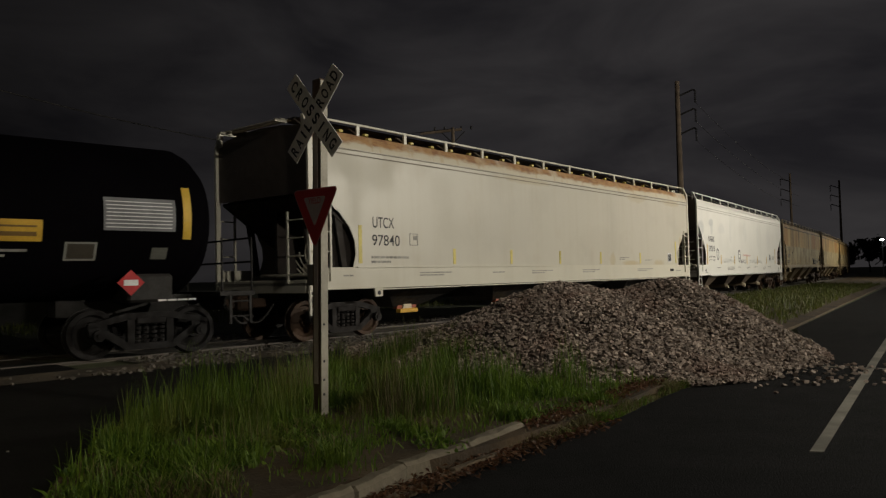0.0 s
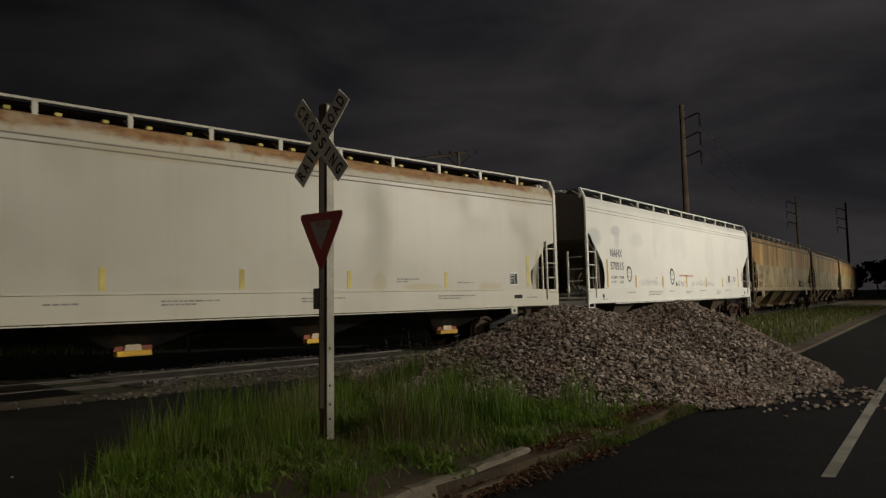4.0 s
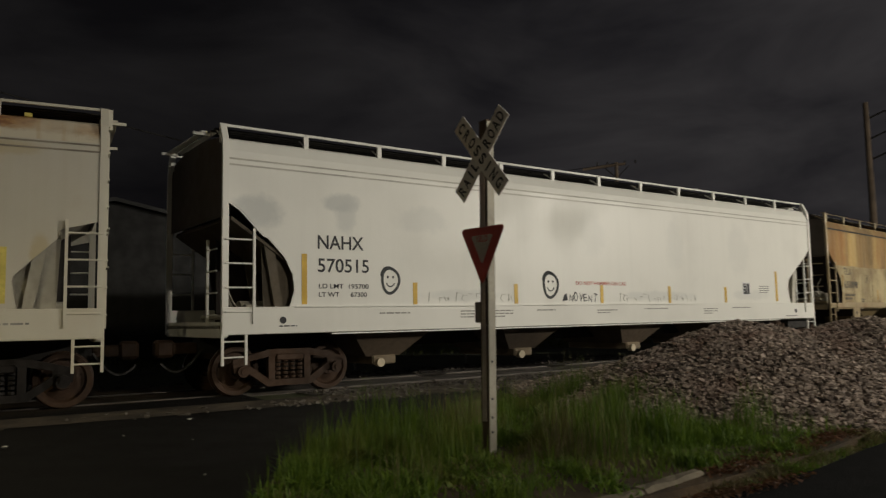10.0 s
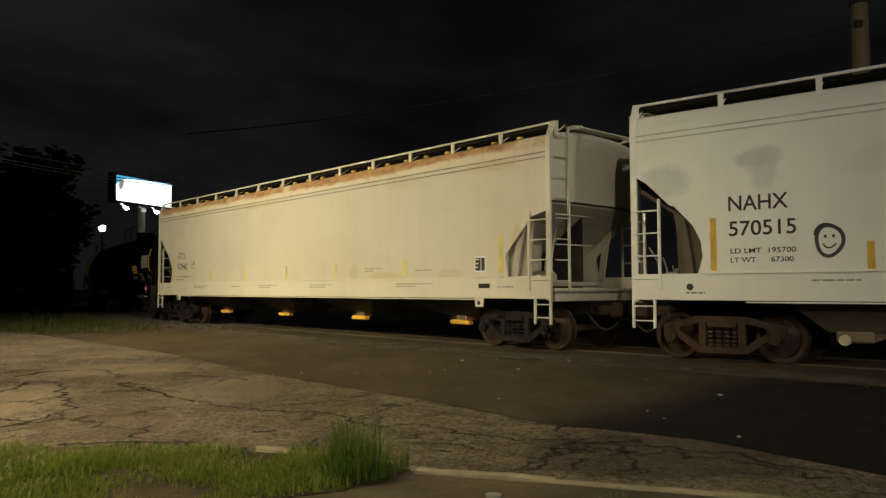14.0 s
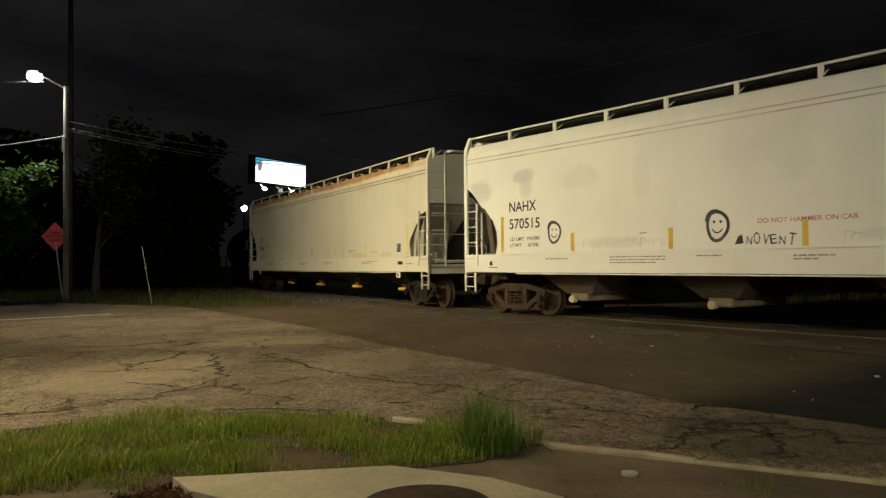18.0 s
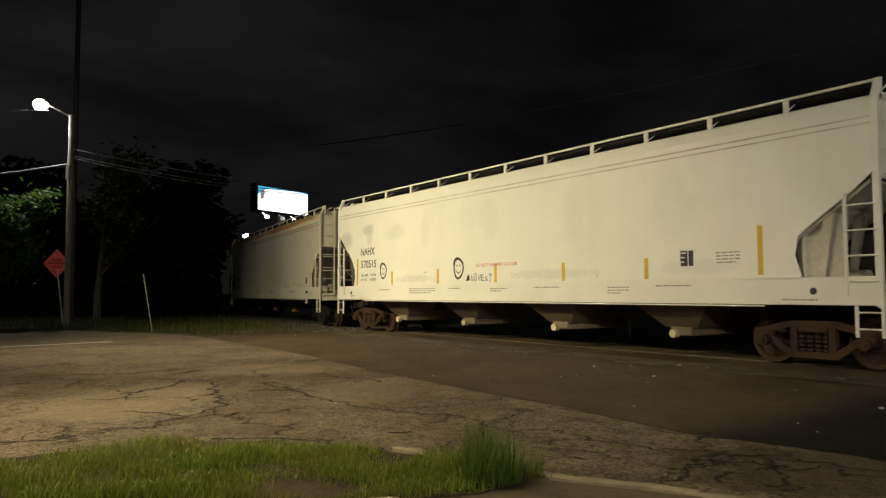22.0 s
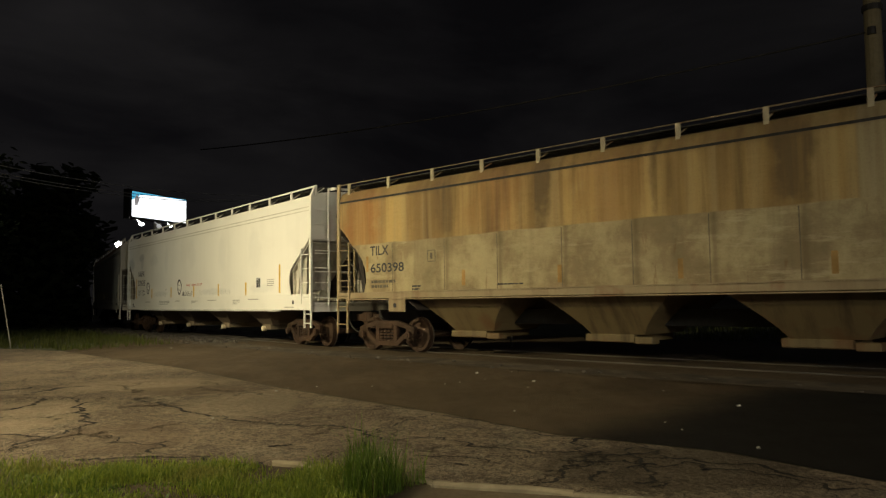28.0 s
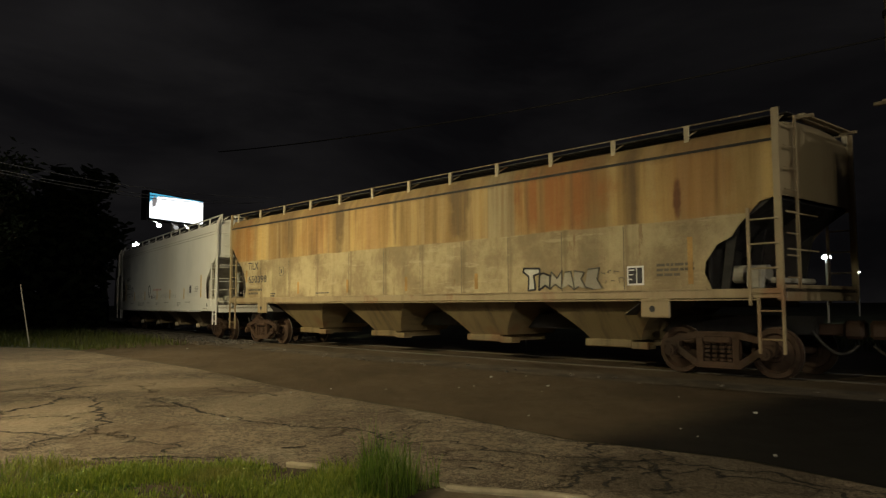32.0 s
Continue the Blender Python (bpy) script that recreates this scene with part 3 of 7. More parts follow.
# the old cracked apron, the repaved crossing with its blackest end, the lot
APRON = [(-24.5, -9.6), (-17.1, -4.1), (-12.9, -1.5), (-9.65, 0.9), (-8.0, 1.9), (-6.9, 3.2), (-5.2, 4.1), (-3.5, 5.5), (-3.4, 5.4), (-5.1, 2.4), (-6.0, 0.45), (-6.56, -0.28), (-7.25, -2.1), (-6.95, -3.4), (-6.2, -4.3), (-4.6, -3.1), (-3.0, -8.0), (-10, -26), (-31.5, -24), (-31.5, -22), (-26, -11.2)]
sheet("road", APRON, -0.012, OLD_ROAD, "old cracked grey-brown asphalt road apron", "road", 0.7)
edge = [on_track(u, 2.3) for u in range(12, -33, -3)]
CROSS = [(-24.5, -9.6), (-17.1, -4.1), (-12.9, -1.5), (-9.65, 0.9), (-8.0, 1.9), (-6.9, 3.2), (-5.2, 4.1), (-3.5, 5.5), (-2.6, 5.0), (-2.75, 6.6), (-3.0, 8.0), (-2.4, 9.8), (-0.85, 11.8), (0.6, 13.2), (1.2, 15.2)] + edge
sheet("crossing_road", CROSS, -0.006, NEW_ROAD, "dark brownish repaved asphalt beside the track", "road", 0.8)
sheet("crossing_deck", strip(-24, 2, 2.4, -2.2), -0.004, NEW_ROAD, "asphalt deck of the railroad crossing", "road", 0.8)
sheet("crossing_road_beyond", strip(-22, 0, -2.1, -9.0), -0.008, NEW_ROAD, "dark asphalt road beyond the track", "road", 1.2)
LOTPTS = [(-0.55, 4.9), (0.4, 6.0), (1.05, 6.85), (1.9, 8.0), (2.6, 9.05), (3.8, 10.4), (5.9, 12.1), (8.3, 17.9), (33, 55.4), (60, 96), (95, 96), (70, -30), (-2.0, -30), (-2.0, 3.2)]
sheet("parking_lot", LOTPTS, -0.012, LOT, "black asphalt parking lot", "parking lot", 3.0)
# verge: grass island with the sign, and the strip by the slab
ISLAND = [(-2.55, 5.0), (-2.72, 5.6), (-2.9, 6.6), (-3.05, 7.8), (-2.45, 9.6), (-0.9, 11.8), (0.6, 13.2), (1.6, 13.0), (3.2, 10.6), (2.6, 9.1), (1.9, 8.05), (1.05, 6.95), (0.35, 6.15), (-0.35, 5.45), (-0.95, 4.9), (-1.4, 4.0), (-2.4, 4.2)]
sheet("verge", ISLAND, 0.08, SOIL, "grassy verge round the crossing sign", "verge", 0.5, thick=0.16)
STRIP = [(-4.95, -2.04), (-4.66, -2.12), (-4.55, -3.0), (-4.2, -5.4), (-5.6, -5.6), (-6.2, -4.3), (-6.95, -3.4), (-7.25, -2.1), (-6.56, -0.28), (-6.0, 0.42), (-5.9, 0.22), (-5.48, -0.08), (-5.29, -0.64)]
sheet("verge_strip", STRIP, 0.02, SOIL, "grass strip beside the pavement", "verge", 0.4, thick=0.1)
sheet("pavement", [(-4.94, -2.03), (-5.26, -0.66), (-5.0, 0.0), (-4.62, 0.42), (-3.2, 0.5), (-3.5, -0.6), (-4.38, -1.15), (-4.49, -1.5), (-4.67, -1.81)], 0.05, CONCRETE, "pale concrete pavement slab", "pavement", 0.8, thick=0.14)
sheet("pavement_corner", [(-5.5, -0.64), (-5.50, -0.06), (-5.95, 0.24), (-6.0, 0.44), (-4.75, 0.46), (-5.02, 0.03), (-5.40, -0.63)], 0.012, plain("brown_worn_concrete", (0.120, 0.092, 0.058), 0.95, 0, 0.5, 5, 0.01), "brown worn concrete pavement corner", "pavement", 0.6, thick=0.12)
sheet("dirt_path", [(-5.96, 0.36), (-5.12, 2.38), (-3.35, 5.5), (-2.6, 4.3), (-1.5, 3.9), (-2.4, 0.40), (-4.62, 0.30)], 0.005, DIRT, "bare brown dirt beside the curb", "ground", 0.7)
sheet("far_verge", [(7.2, 16.6), (8.4, 18.2), (20, 36), (33, 55.8), (60, 96), (54, 98), (28, 57), (14, 37), (6.2, 22.0)], 0.02, SOIL, "grassy bank along the track beyond the gravel", "verge", 3.0, thick=0.1)


def curb(name, pts, w, h, mat, label, broken=0.0):
    """A curb as separate stones laid end to end along a line."""
    root = thing(name, label, "curb", "", "structure")
    for (x0, y0), (x1, y1) in zip(pts, pts[1:]):
        n = max(1, round(math.hypot(x1 - x0, y1 - y0) / 0.9))
        for i in range(n):
            a, b = Vector((x0, y0, 0)).lerp(Vector((x1, y1, 0)), i / n), Vector((x0, y0, 0)).lerp(Vector((x1, y1, 0)), (i + 1) / n)
            d = b - a
            bm = box(fresh(), -0.012, d.length + 0.010, -w / 2, w / 2, -0.1, h + random.uniform(-0.02, 0.01) * broken, min(0.03, w * 0.2))
            bmesh.ops.subdivide_edges(bm, edges=[e for e in bm.edges if e.calc_length() > 0.3], cuts=5)
            for v in bm.verts:
                v.co += Vector((0, 1, 1)) * 0.012 * noise.noise(v.co * 7 + a) + Vector((0, 0, 0.010 * noise.noise(v.co * 21 + a)))
            ob = part("curb_stone", bm, mat, root)
            ob.matrix_world = pose(a.x, a.y, lift(a.x, a.y), 0, 0, math.degrees(math.atan2(d.y, d.x)) + random.uniform(-1, 1) * broken)
    return root


curb("curb_island", [(-0.95, 4.45), (-0.62, 4.95), (-0.34, 5.52), (0.13, 6.08), (0.63, 6.84)], 0.13, 0.11, CURB, "worn grey concrete curb of the verge", 1)
curb("gutter_island", [(-0.55, 4.75), (0.03, 5.57), (0.39, 6.07), (0.97, 6.9)], 0.10, 0.03, DIRT, "low broken gutter edge at the lot", 1)
curb("curb_road", [(-7.0, -0.85), (-6.0, 0.47), (-5.1, 2.4), (-3.35, 5.6)], 0.085, 0.035, plain("pale_curb", (0.31, 0.26, 0.17), 0.9, 0, 0.5, 6, 0.012), "low pale curb along the cracked road", 0.5)
curb("curb_strip", [(-4.66, -2.25), (-4.5, -2.95), (-4.1, -4.6)], 0.26, 0.035, plain("brown_curb", (0.125, 0.095, 0.065), 0.9, 0, 0.45, 6, 0.012), "broken brown curb stones by the grass strip", 1.5)


def line(name, pts, label):
    bm = fresh()
    plate(bm, pts, "z", 0.0, 0.004)
    ob = new(name, mesh_of(bm, name, PAINT_LINE if name != "road_line" else plain("white_road_paint", (0.62, 0.60, 0.54), 0.7, 0, 0.25, 9)))
    ob.location.z = -0.010 if name != "road_line" else -0.009
    tagged(ob, label, "road marking", "", "structure")


line("parking_line", [(2.78, 6.02), (2.88, 6.0), (9.97, 16.7), (9.87, 16.78)], "worn white parking line on black asphalt")
line("thin_line", [(4.38, 11.50), (8.4, 9.1), (8.44, 9.17), (4.42, 11.57)], "thin white line on the lot")
line("road_line", [(-14.0, -18.0), (-21.9, -11.20), (-21.82, -11.08), (-13.9, -17.88)], "worn white line on the old road")
line("far_line", [(12.0, 19.2), (17.6, 16.0), (17.65, 16.08), (12.05, 19.28)], "thin white line on the lot")
line("far_line", [(18.5, 30.0), (25.6, 26.0), (25.7, 26.12), (18.6, 30.12)], "thin white line on the lot")

# manhole in the slab
mh = thing("manhole_cover", "dark round iron manhole cover set in the concrete slab", "manhole", at=pose(-4.44, -0.36, 0.052))
part("frame", rod(fresh(), (0, 0, -0.03), (0, 0, 0.006), 0.37, 32), DARK, mh)
bm = rod(fresh(), (0, 0, 0.0), (0, 0, 0.012), 0.32, 32)
part("lid", bm, BROWN, mh)
part("lid_plug", rod(fresh(), (-0.02, 0.0, 0.010), (-0.02, 0.0, 0.016), 0.035, 12), plain("pale_litter", (0.34, 0.33, 0.29)), mh, "pale plug in the lid")
cap = thing("curb_cap", "small pale round cap set in the dirt by the curb", "utility cap", at=pose(-5.25, 0.92, 0.008))
part("cap_disc", rod(fresh(), (0, 0, -0.02), (0, 0, 0.012), 0.055, 14), plain("pale_litter", (0.34, 0.33, 0.29)), cap)

# rails and sleepers
for name, off in (("rail_near", 0.7175), ("rail_far", -0.7175)):
    bm = fresh()
    prof = [(-0.075, -0.17), (0.075, -0.17), (0.075, -0.158), (0.012, -0.135), (0.012, -0.045), (0.036, -0.03), (0.036, -0.004), (0.028, 0), (-0.028, 0), (-0.036, -0.004), (-0.036, -0.03), (-0.012, -0.045), (-0.012, -0.135), (-0.075, -0.158)]
    last = None
    u = -110
    while u <= 240:
        ring = []
        for o, z in prof:
            x, y = on_track(u, off + o)
            ring.append(bm.verts.new((x, y, RAIL + z)))
        if last:
            for i in range(len(ring)):
                j = (i + 1) % len(ring)
                bm.faces.new((last[i], last[j], ring[j], ring[i]))
        last = ring
        u += 2
    me = mesh_of(bm, name, RAIL_STEEL)
    me.materials.append(TREAD)
    for f in me.polygons:
        if f.center.z > RAIL - 0.003:
            f.material_index = 1
    tagged(new(name, me), "worn steel rail with a shiny running surface", "rail", "", "structure")


def stone_mesh(verts, faces, p, r, squash=0.7):
    """Adds one rough stone: a cube whose corners are pushed at random."""
    k = len(verts)
    q = Euler((random.uniform(0, 6.3), random.uniform(0, 6.3), random.uniform(0, 6.3))).to_matrix()
    for c in ((-1, -1, -1), (1, -1, -1), (1, 1, -1), (-1, 1, -1), (-1, -1, 1), (1, -1, 1), (1, 1, 1), (-1, 1, 1)):
        v = q @ Vector([a * r * random.uniform(0.4, 0.85) for a in c])
        verts.append((p[0] + v.x, p[1] + v.y, p[2] + v.z * squash))
    for f in ((0, 3, 2, 1), (4, 5, 6, 7), (0, 1, 5, 4), (1, 2, 6, 5), (2, 3, 7, 6), (3, 0, 4, 7)):
        faces.append([k + i for i in f])


def stuff(name, verts, faces, mat, label, category, smooth=False):
    me = bpy.data.meshes.new(name)
    me.from_pydata(verts, [], faces)
    me.materials.append(mat)
    if smooth:
        me.polygons.foreach_set("use_smooth", [True] * len(me.polygons))
    return tagged(new(name, me), label, category, "", "stuff")


CONES = [(1.85, 12.1, 1.48, 3.0), (3.75, 12.75, 1.60, 2.50), (4.6, 12.3, 0.58, 1.4), (0.4, 13.6, 0.62, 2.3), (2.75, 11.1, 0.66, 1.95), (2.9, 12.5, 0.95, 2.0)]


def heap(x, y):
    """Height of the gravel pile: rounded cones that run into one another."""
    total = 0.0
    for cx, cy, h, r in CONES:
        d = math.hypot(x - cx, y - cy, 0.55) / r
        total += max(0.0, h * (1 - d)) ** 5
    return total ** 0.2


rng = random.Random(5)
verts, faces = [], []
NX, NY = 60, 60
for j in range(NY + 1):
    for i in range(NX + 1):
        x, y = -2.2 + 9.4 * i / NX, 8.6 + 7.6 * j / NY
        verts.append((x, y, heap(x, y) - 0.06 + 0.05 * noise.noise(Vector((x * 2, y * 2, 0)))))
for j in range(NY):
    for i in range(NX):
        a = j * (NX + 1) + i
        faces.append([a, a + 1, a + NX + 2, a + NX + 1])
n = 0
while n < 33000:
    x, y = rng.uniform(-2.2, 7.2), rng.uniform(8.6, 15.6)
    h = heap(x, y)
    if h < 0.015 or (y > 13.4 and rng.random() < 0.6):
        continue
    n += 1
    r = 0.017 + 0.031 * rng.random() ** 2.4
    stone_mesh(verts, faces, (x, y, lift_near(x, y) + h + rng.uniform(-0.012, 0.045) + 0.05 * noise.noise(Vector((x * 2, y * 2, 0)))), r)
for i in range(260):
    x, y = rng.gauss(4.6, 1.1), rng.gauss(10.4, 0.7)
    if heap(x, y) < 0.015:
        stone_mesh(verts, faces, (x, y, 0.0), 0.018 + 0.03 * rng.random())
stuff("gravel_pile", verts, faces, GRAVEL, "heap of crushed grey-brown gravel tipped on the lot edge", "gravel")

# ballast along the track
verts, faces = [], []
for i in range(9000):
    u = rng.uniform(-45, 70) if i % 3 else rng.uniform(-4, 26)
    off = rng.choice((1, 1, 1, -1)) * rng.uniform(0.9, 3.1)
    if -22 < u < 3 and abs(off) < 2.3:
        continue
    if -24 < u < 2 and rng.random() < 0.7:
        continue
    x, y = on_track(u, off)
    stone_mesh(verts, faces, (x, y, 0.09 + rng.uniform(-0.02, 0.02)), 0.02 + 0.035 * rng.random())
stuff("ballast", verts, faces, BALLAST, "loose grey ballast stones beside the rails", "gravel")
for nm, uu in (("track_bed_north", (3, 230)), ("track_bed_south", (-110, -23))):
    sheet(nm, strip(uu[0], uu[1], 2.9, -2.9, 4), -0.02, plain("ballast_bed", (0.12, 0.105, 0.09), 0.95, 0, 0.5, 12, 0.03), "grey gravel track bed", "track bed", 4.0)
sheet("ballast_shoulder", strip(-24, 16, 2.95, 1.95), 0.003, plain("gritty_asphalt", (0.072, 0.056, 0.038), 0.95, 0, 0.5, 12, 0.02), "pale gravel strip beside the rail", "track bed", 1.5)


def inside(x, y, pts):
    c = False
    for (x0, y0), (x1, y1) in zip(pts, pts[1:] + pts[:1]):
        if (y0 > y) != (y1 > y) and x < (x1 - x0) * (y - y0) / (y1 - y0) + x0:
            c = not c
    return c


def grass(name, pts, count, tall, width, mat, label, dense=None, seed=1, base=0.08, clump=0.0, lean_=0.5):
    """Blades of three joints each, bent and turned at random, over a plan outline, some of them in clumps."""
    rng = random.Random(seed)
    verts, faces = [], []
    xs, ys = [p[0] for p in pts], [p[1] for p in pts]
    n = tries = 0
    cx = cy = None
    left = 0
    vigour = 1.0
    while n < count and tries < count * 60:
        tries += 1
        if clump and left > 0:
            x, y = rng.gauss(cx, clump), rng.gauss(cy, clump)
            left -= 1
        else:
            x, y = rng.uniform(min(xs), max(xs)), rng.uniform(min(ys), max(ys))
        if not inside(x, y, pts):
            continue
        k = dense(x, y) if dense else 1.0
        if rng.random() > k:
            continue
        if clump and left <= 0:
            cx, cy, left, vigour = x, y, rng.randint(15, 60), rng.uniform(0.55, 1.15)
        n += 1
        h = tall * vigour * (0.3 + 0.7 * rng.random() ** 1.1) * (0.35 + 0.65 * k) * max(0.3, 0.78 + 0.7 * noise.noise(Vector((x * 1.5, y * 1.5, 3))))
        a, lean = rng.uniform(0, 6.283), h * rng.uniform(0.05, lean_)
        w = width * rng.uniform(0.6, 1.2)
        dx, dy = math.cos(a), math.sin(a)
        z = lift_near(x, y) + base
        i = len(verts)
        sx, sy = -dy * w / 2, dx * w / 2
        verts += [(x - sx, y - sy, z), (x + sx, y + sy, z), (x + dx * lean * 0.35 + sx * 0.8, y + dy * lean * 0.35 + sy * 0.8, z + h * 0.6), (x + dx * lean * 0.35 - sx * 0.8, y + dy * lean * 0.35 - sy * 0.8, z + h * 0.6), (x + dx * lean, y + dy * lean, z + h)]
        faces += [[i, i + 1, i + 2, i + 3], [i + 3, i + 2, i + 4]]
    return stuff(name, verts, faces, mat, label, "grass")


def from_lot(x, y):
    """Distance to the edge of the verge along the lot."""
    return min(math.hypot(x - (a * t + c * (1 - t)), y - (b * t + f * (1 - t))) for (a, b), (c, f) in (((-1.4, 4.0), (-0.95, 4.9)), ((-0.95, 4.9), (0.35, 6.15)), ((0.35, 6.15), (1.9, 8.05)), ((1.9, 8.05), (3.2, 10.6))) for t in (0, 0.25, 0.5, 0.75, 1))


def island_density(x, y):
    # bare along the lot edge, tall towards the road and behind the sign
    d = min(1, max(0.02, (from_lot(x, y) - (0.6 if y < 7.2 else 0.12)) / (1.2 if y < 7.2 else 0.8)))
    return d * (0.16 + 0.84 * min(1, max(0, 0.55 + 1.9 * noise.noise(Vector((x * 1.5, y * 1.5, 7))))))


def patchy(x, y):
    d = min(1, max(0.35, (from_lot(x, y) - (0.10 if y < 7.2 else 0.0)) / 0.35))
    return d * (0.35 + 0.65 * min(1, max(0, 0.5 + 2.2 * noise.noise(Vector((x * 2.1, y * 2.1, 11))))))


def strip_density(x, y):
    return 0.55 + 0.45 * min(1, max(0, 0.9 + 2.4 * noise.noise(Vector((x * 1.9, y * 1.9, 2)))))


grass("tall_grass", ISLAND, 17000, 0.74, 0.0075, GRASS, "tall green grass on the verge", island_density, 2, 0.08, 0.14, 0.35)
grass("seed_grass", ISLAND, 1300, 1.0, 0.006, SEED, "thin seeding grass stalks", island_density, 3, 0.08, 0.16, 0.25)
grass("short_grass", ISLAND, 42000, 0.24, 0.012, GRASS, "short grass and weeds on the verge", patchy, 4, 0.08, 0.12, 1.2)
grass("dry_grass", ISLAND, 9000, 0.2, 0.010, SEED, "dry brown grass on the verge", patchy, 14, 0.08, 0.10, 1.6)
grass("broad_weeds", ISLAND, 9000, 0.17, 0.030, GRASS, "low broad-leaved weeds on the verge", patchy, 24, 0.08, 0.10, 2.2)
grass("strip_weeds", STRIP, 5000, 0.07, 0.022, GRASS, "low broad-leaved weeds among the strip grass", strip_density, 25, 0.015, 0.08, 2.2)
grass("strip_grass", STRIP, 44000, 0.16, 0.0085, LAWN, "unmown yellow-green grass on the strip", strip_density, 5, 0.015, 0.10, 1.0)
grass("strip_straw", STRIP, 2500, 0.16, 0.007, SEED, "dry straw among the grass of the strip", None, 15, 0.015, 0.1, 1.3)
TUFT = [(-6.35, -0.16), (-6.15, 0.40), (-5.97, 0.42), (-5.55, 0.02), (-5.65, -0.22)]
grass("grass_tuft", TUFT, 1500, 0.52, 0.007, GRASS, "tall tuft of grass by the curb", None, 6, 0.02, 0.07, 0.8)
grass("tuft_stalks", TUFT, 60, 0.62, 0.005, SEED, "thin seeding stalks in the tuft", None, 26, 0.02, 0.0, 0.3)
grass("dirt_weeds", [(-5.9, 0.6), (-5.1, 2.3), (-4.4, 3.4), (-3.6, 2.4), (-4.4, 0.7)], 2600, 0.17, 0.0045, LAWN, "thin weeds on the bare dirt", lambda x, y: 0.9 if noise.noise(Vector((x * 1.3, y * 1.3, 0))) > 0.12 else 0.05, 8, 0.0, 0.09, 1.2)
grass("bank_grass", [(7.4, 17.2), (20, 37), (33, 56.5), (28, 57), (14, 37), (6.4, 22.0)], 9000, 0.30, 0.035, BANK, "rough grass on the bank along the track", None, 9, 0.02)
grass("far_road_grass", [(-26.2, -10.8), (-24.3, -9.2), (-26, -6.6), (-31, -9.5), (-42, -17), (-42, -30), (-31.6, -22)], 9000, 0.42, 0.03, BANK, "rough grass beyond the old road", None, 10, -0.04)
grass("field_grass", strip(-18, 30, -9.5, -22, 4), 9000, 0.35, 0.04, BANK, "rough grass across the track", None, 11, -0.03)

LIP = [(0.55, 6.35), (1.02, 6.66), (1.72, 7.56), (2.45, 8.65), (3.05, 9.45), (2.7, 9.75), (1.75, 8.5), (0.95, 7.3)]
grass("lip_weeds", LIP, 9000, 0.20, 0.012, GRASS, "ragged weeds over the edge of the lot", patchy, 27, 0.0, 0.09, 1.8)
grass("lip_straw", LIP, 9000, 0.15, 0.010, SEED, "dry straw over the edge of the lot", None, 28, 0.0, 0.09, 2.0)

# dead leaves in the gutter by the lot
verts, faces = [], []
for i in range(1300):
    t = rng.random()
    x, y = -0.75 + 1.95 * t + rng.gauss(0, 0.09), 4.85 + 2.35 * t + rng.gauss(0, 0.07)
    x += 0.22
    k = len(verts)
    m = Euler((rng.uniform(-0.5, 0.5), rng.uniform(-0.5, 0.5), rng.uniform(0, 6.3))).to_matrix()
    s = rng.uniform(0.018, 0.038)
    for v in ((-s, 0, 0), (0, -s * 0.45, 0.006), (s, 0, 0), (0, s * 0.45, 0.006)):
        w = m @ Vector(v)
        verts.append((x + w.x, y + w.y, 0.012 + rng.random() * 0.02 + w.z))
    faces.append([k, k + 1, k + 2, k + 3])
for i in range(1500):
    t = rng.random()
    x, y = 0.75 + 1.75 * t + rng.gauss(0, 0.10), 6.75 + 2.55 * t + rng.gauss(0, 0.09)
    k = len(verts)
    m = Euler((rng.uniform(-0.6, 0.6), rng.uniform(-0.6, 0.6), rng.uniform(0, 6.3))).to_matrix()
    s = rng.uniform(0.015, 0.034)
    z0 = 0.09 if inside(x, y, ISLAND) else 0.004
    for v in ((-s, 0, 0), (0, -s * 0.45, 0.006), (s, 0, 0), (0, s * 0.45, 0.006)):
        w = m @ Vector(v)
        verts.append((x + w.x, y + w.y, z0 + rng.random() * 0.02 + w.z))
    faces.append([k, k + 1, k + 2, k + 3])
for i in range(420):
    x, y = -4.62 + rng.gauss(0, 0.09), -2.0 + rng.gauss(0, 0.10)
    k = len(verts)
    m = Euler((rng.uniform(-1.0, 1.0), rng.uniform(-1.0, 1.0), rng.uniform(0, 6.3))).to_matrix()
    s = rng.uniform(0.018, 0.045)
    for v in ((-s, 0, 0), (0, -s * 0.3, 0.006), (s, 0, 0), (0, s * 0.3, 0.006)):
        w = m @ Vector(v)
        verts.append((x + w.x, y + w.y, -0.02 + rng.random() * 0.06 + w.z))
    faces.append([k, k + 1, k + 2, k + 3])
stuff("leaf_litter", verts, faces, blades("dead_leaves", (0.06, 0.024, 0.012), (0.17, 0.085, 0.04), (0.13, 0.08, 0.04)), "dead brown leaves lying in the gutter", "leaf litter")

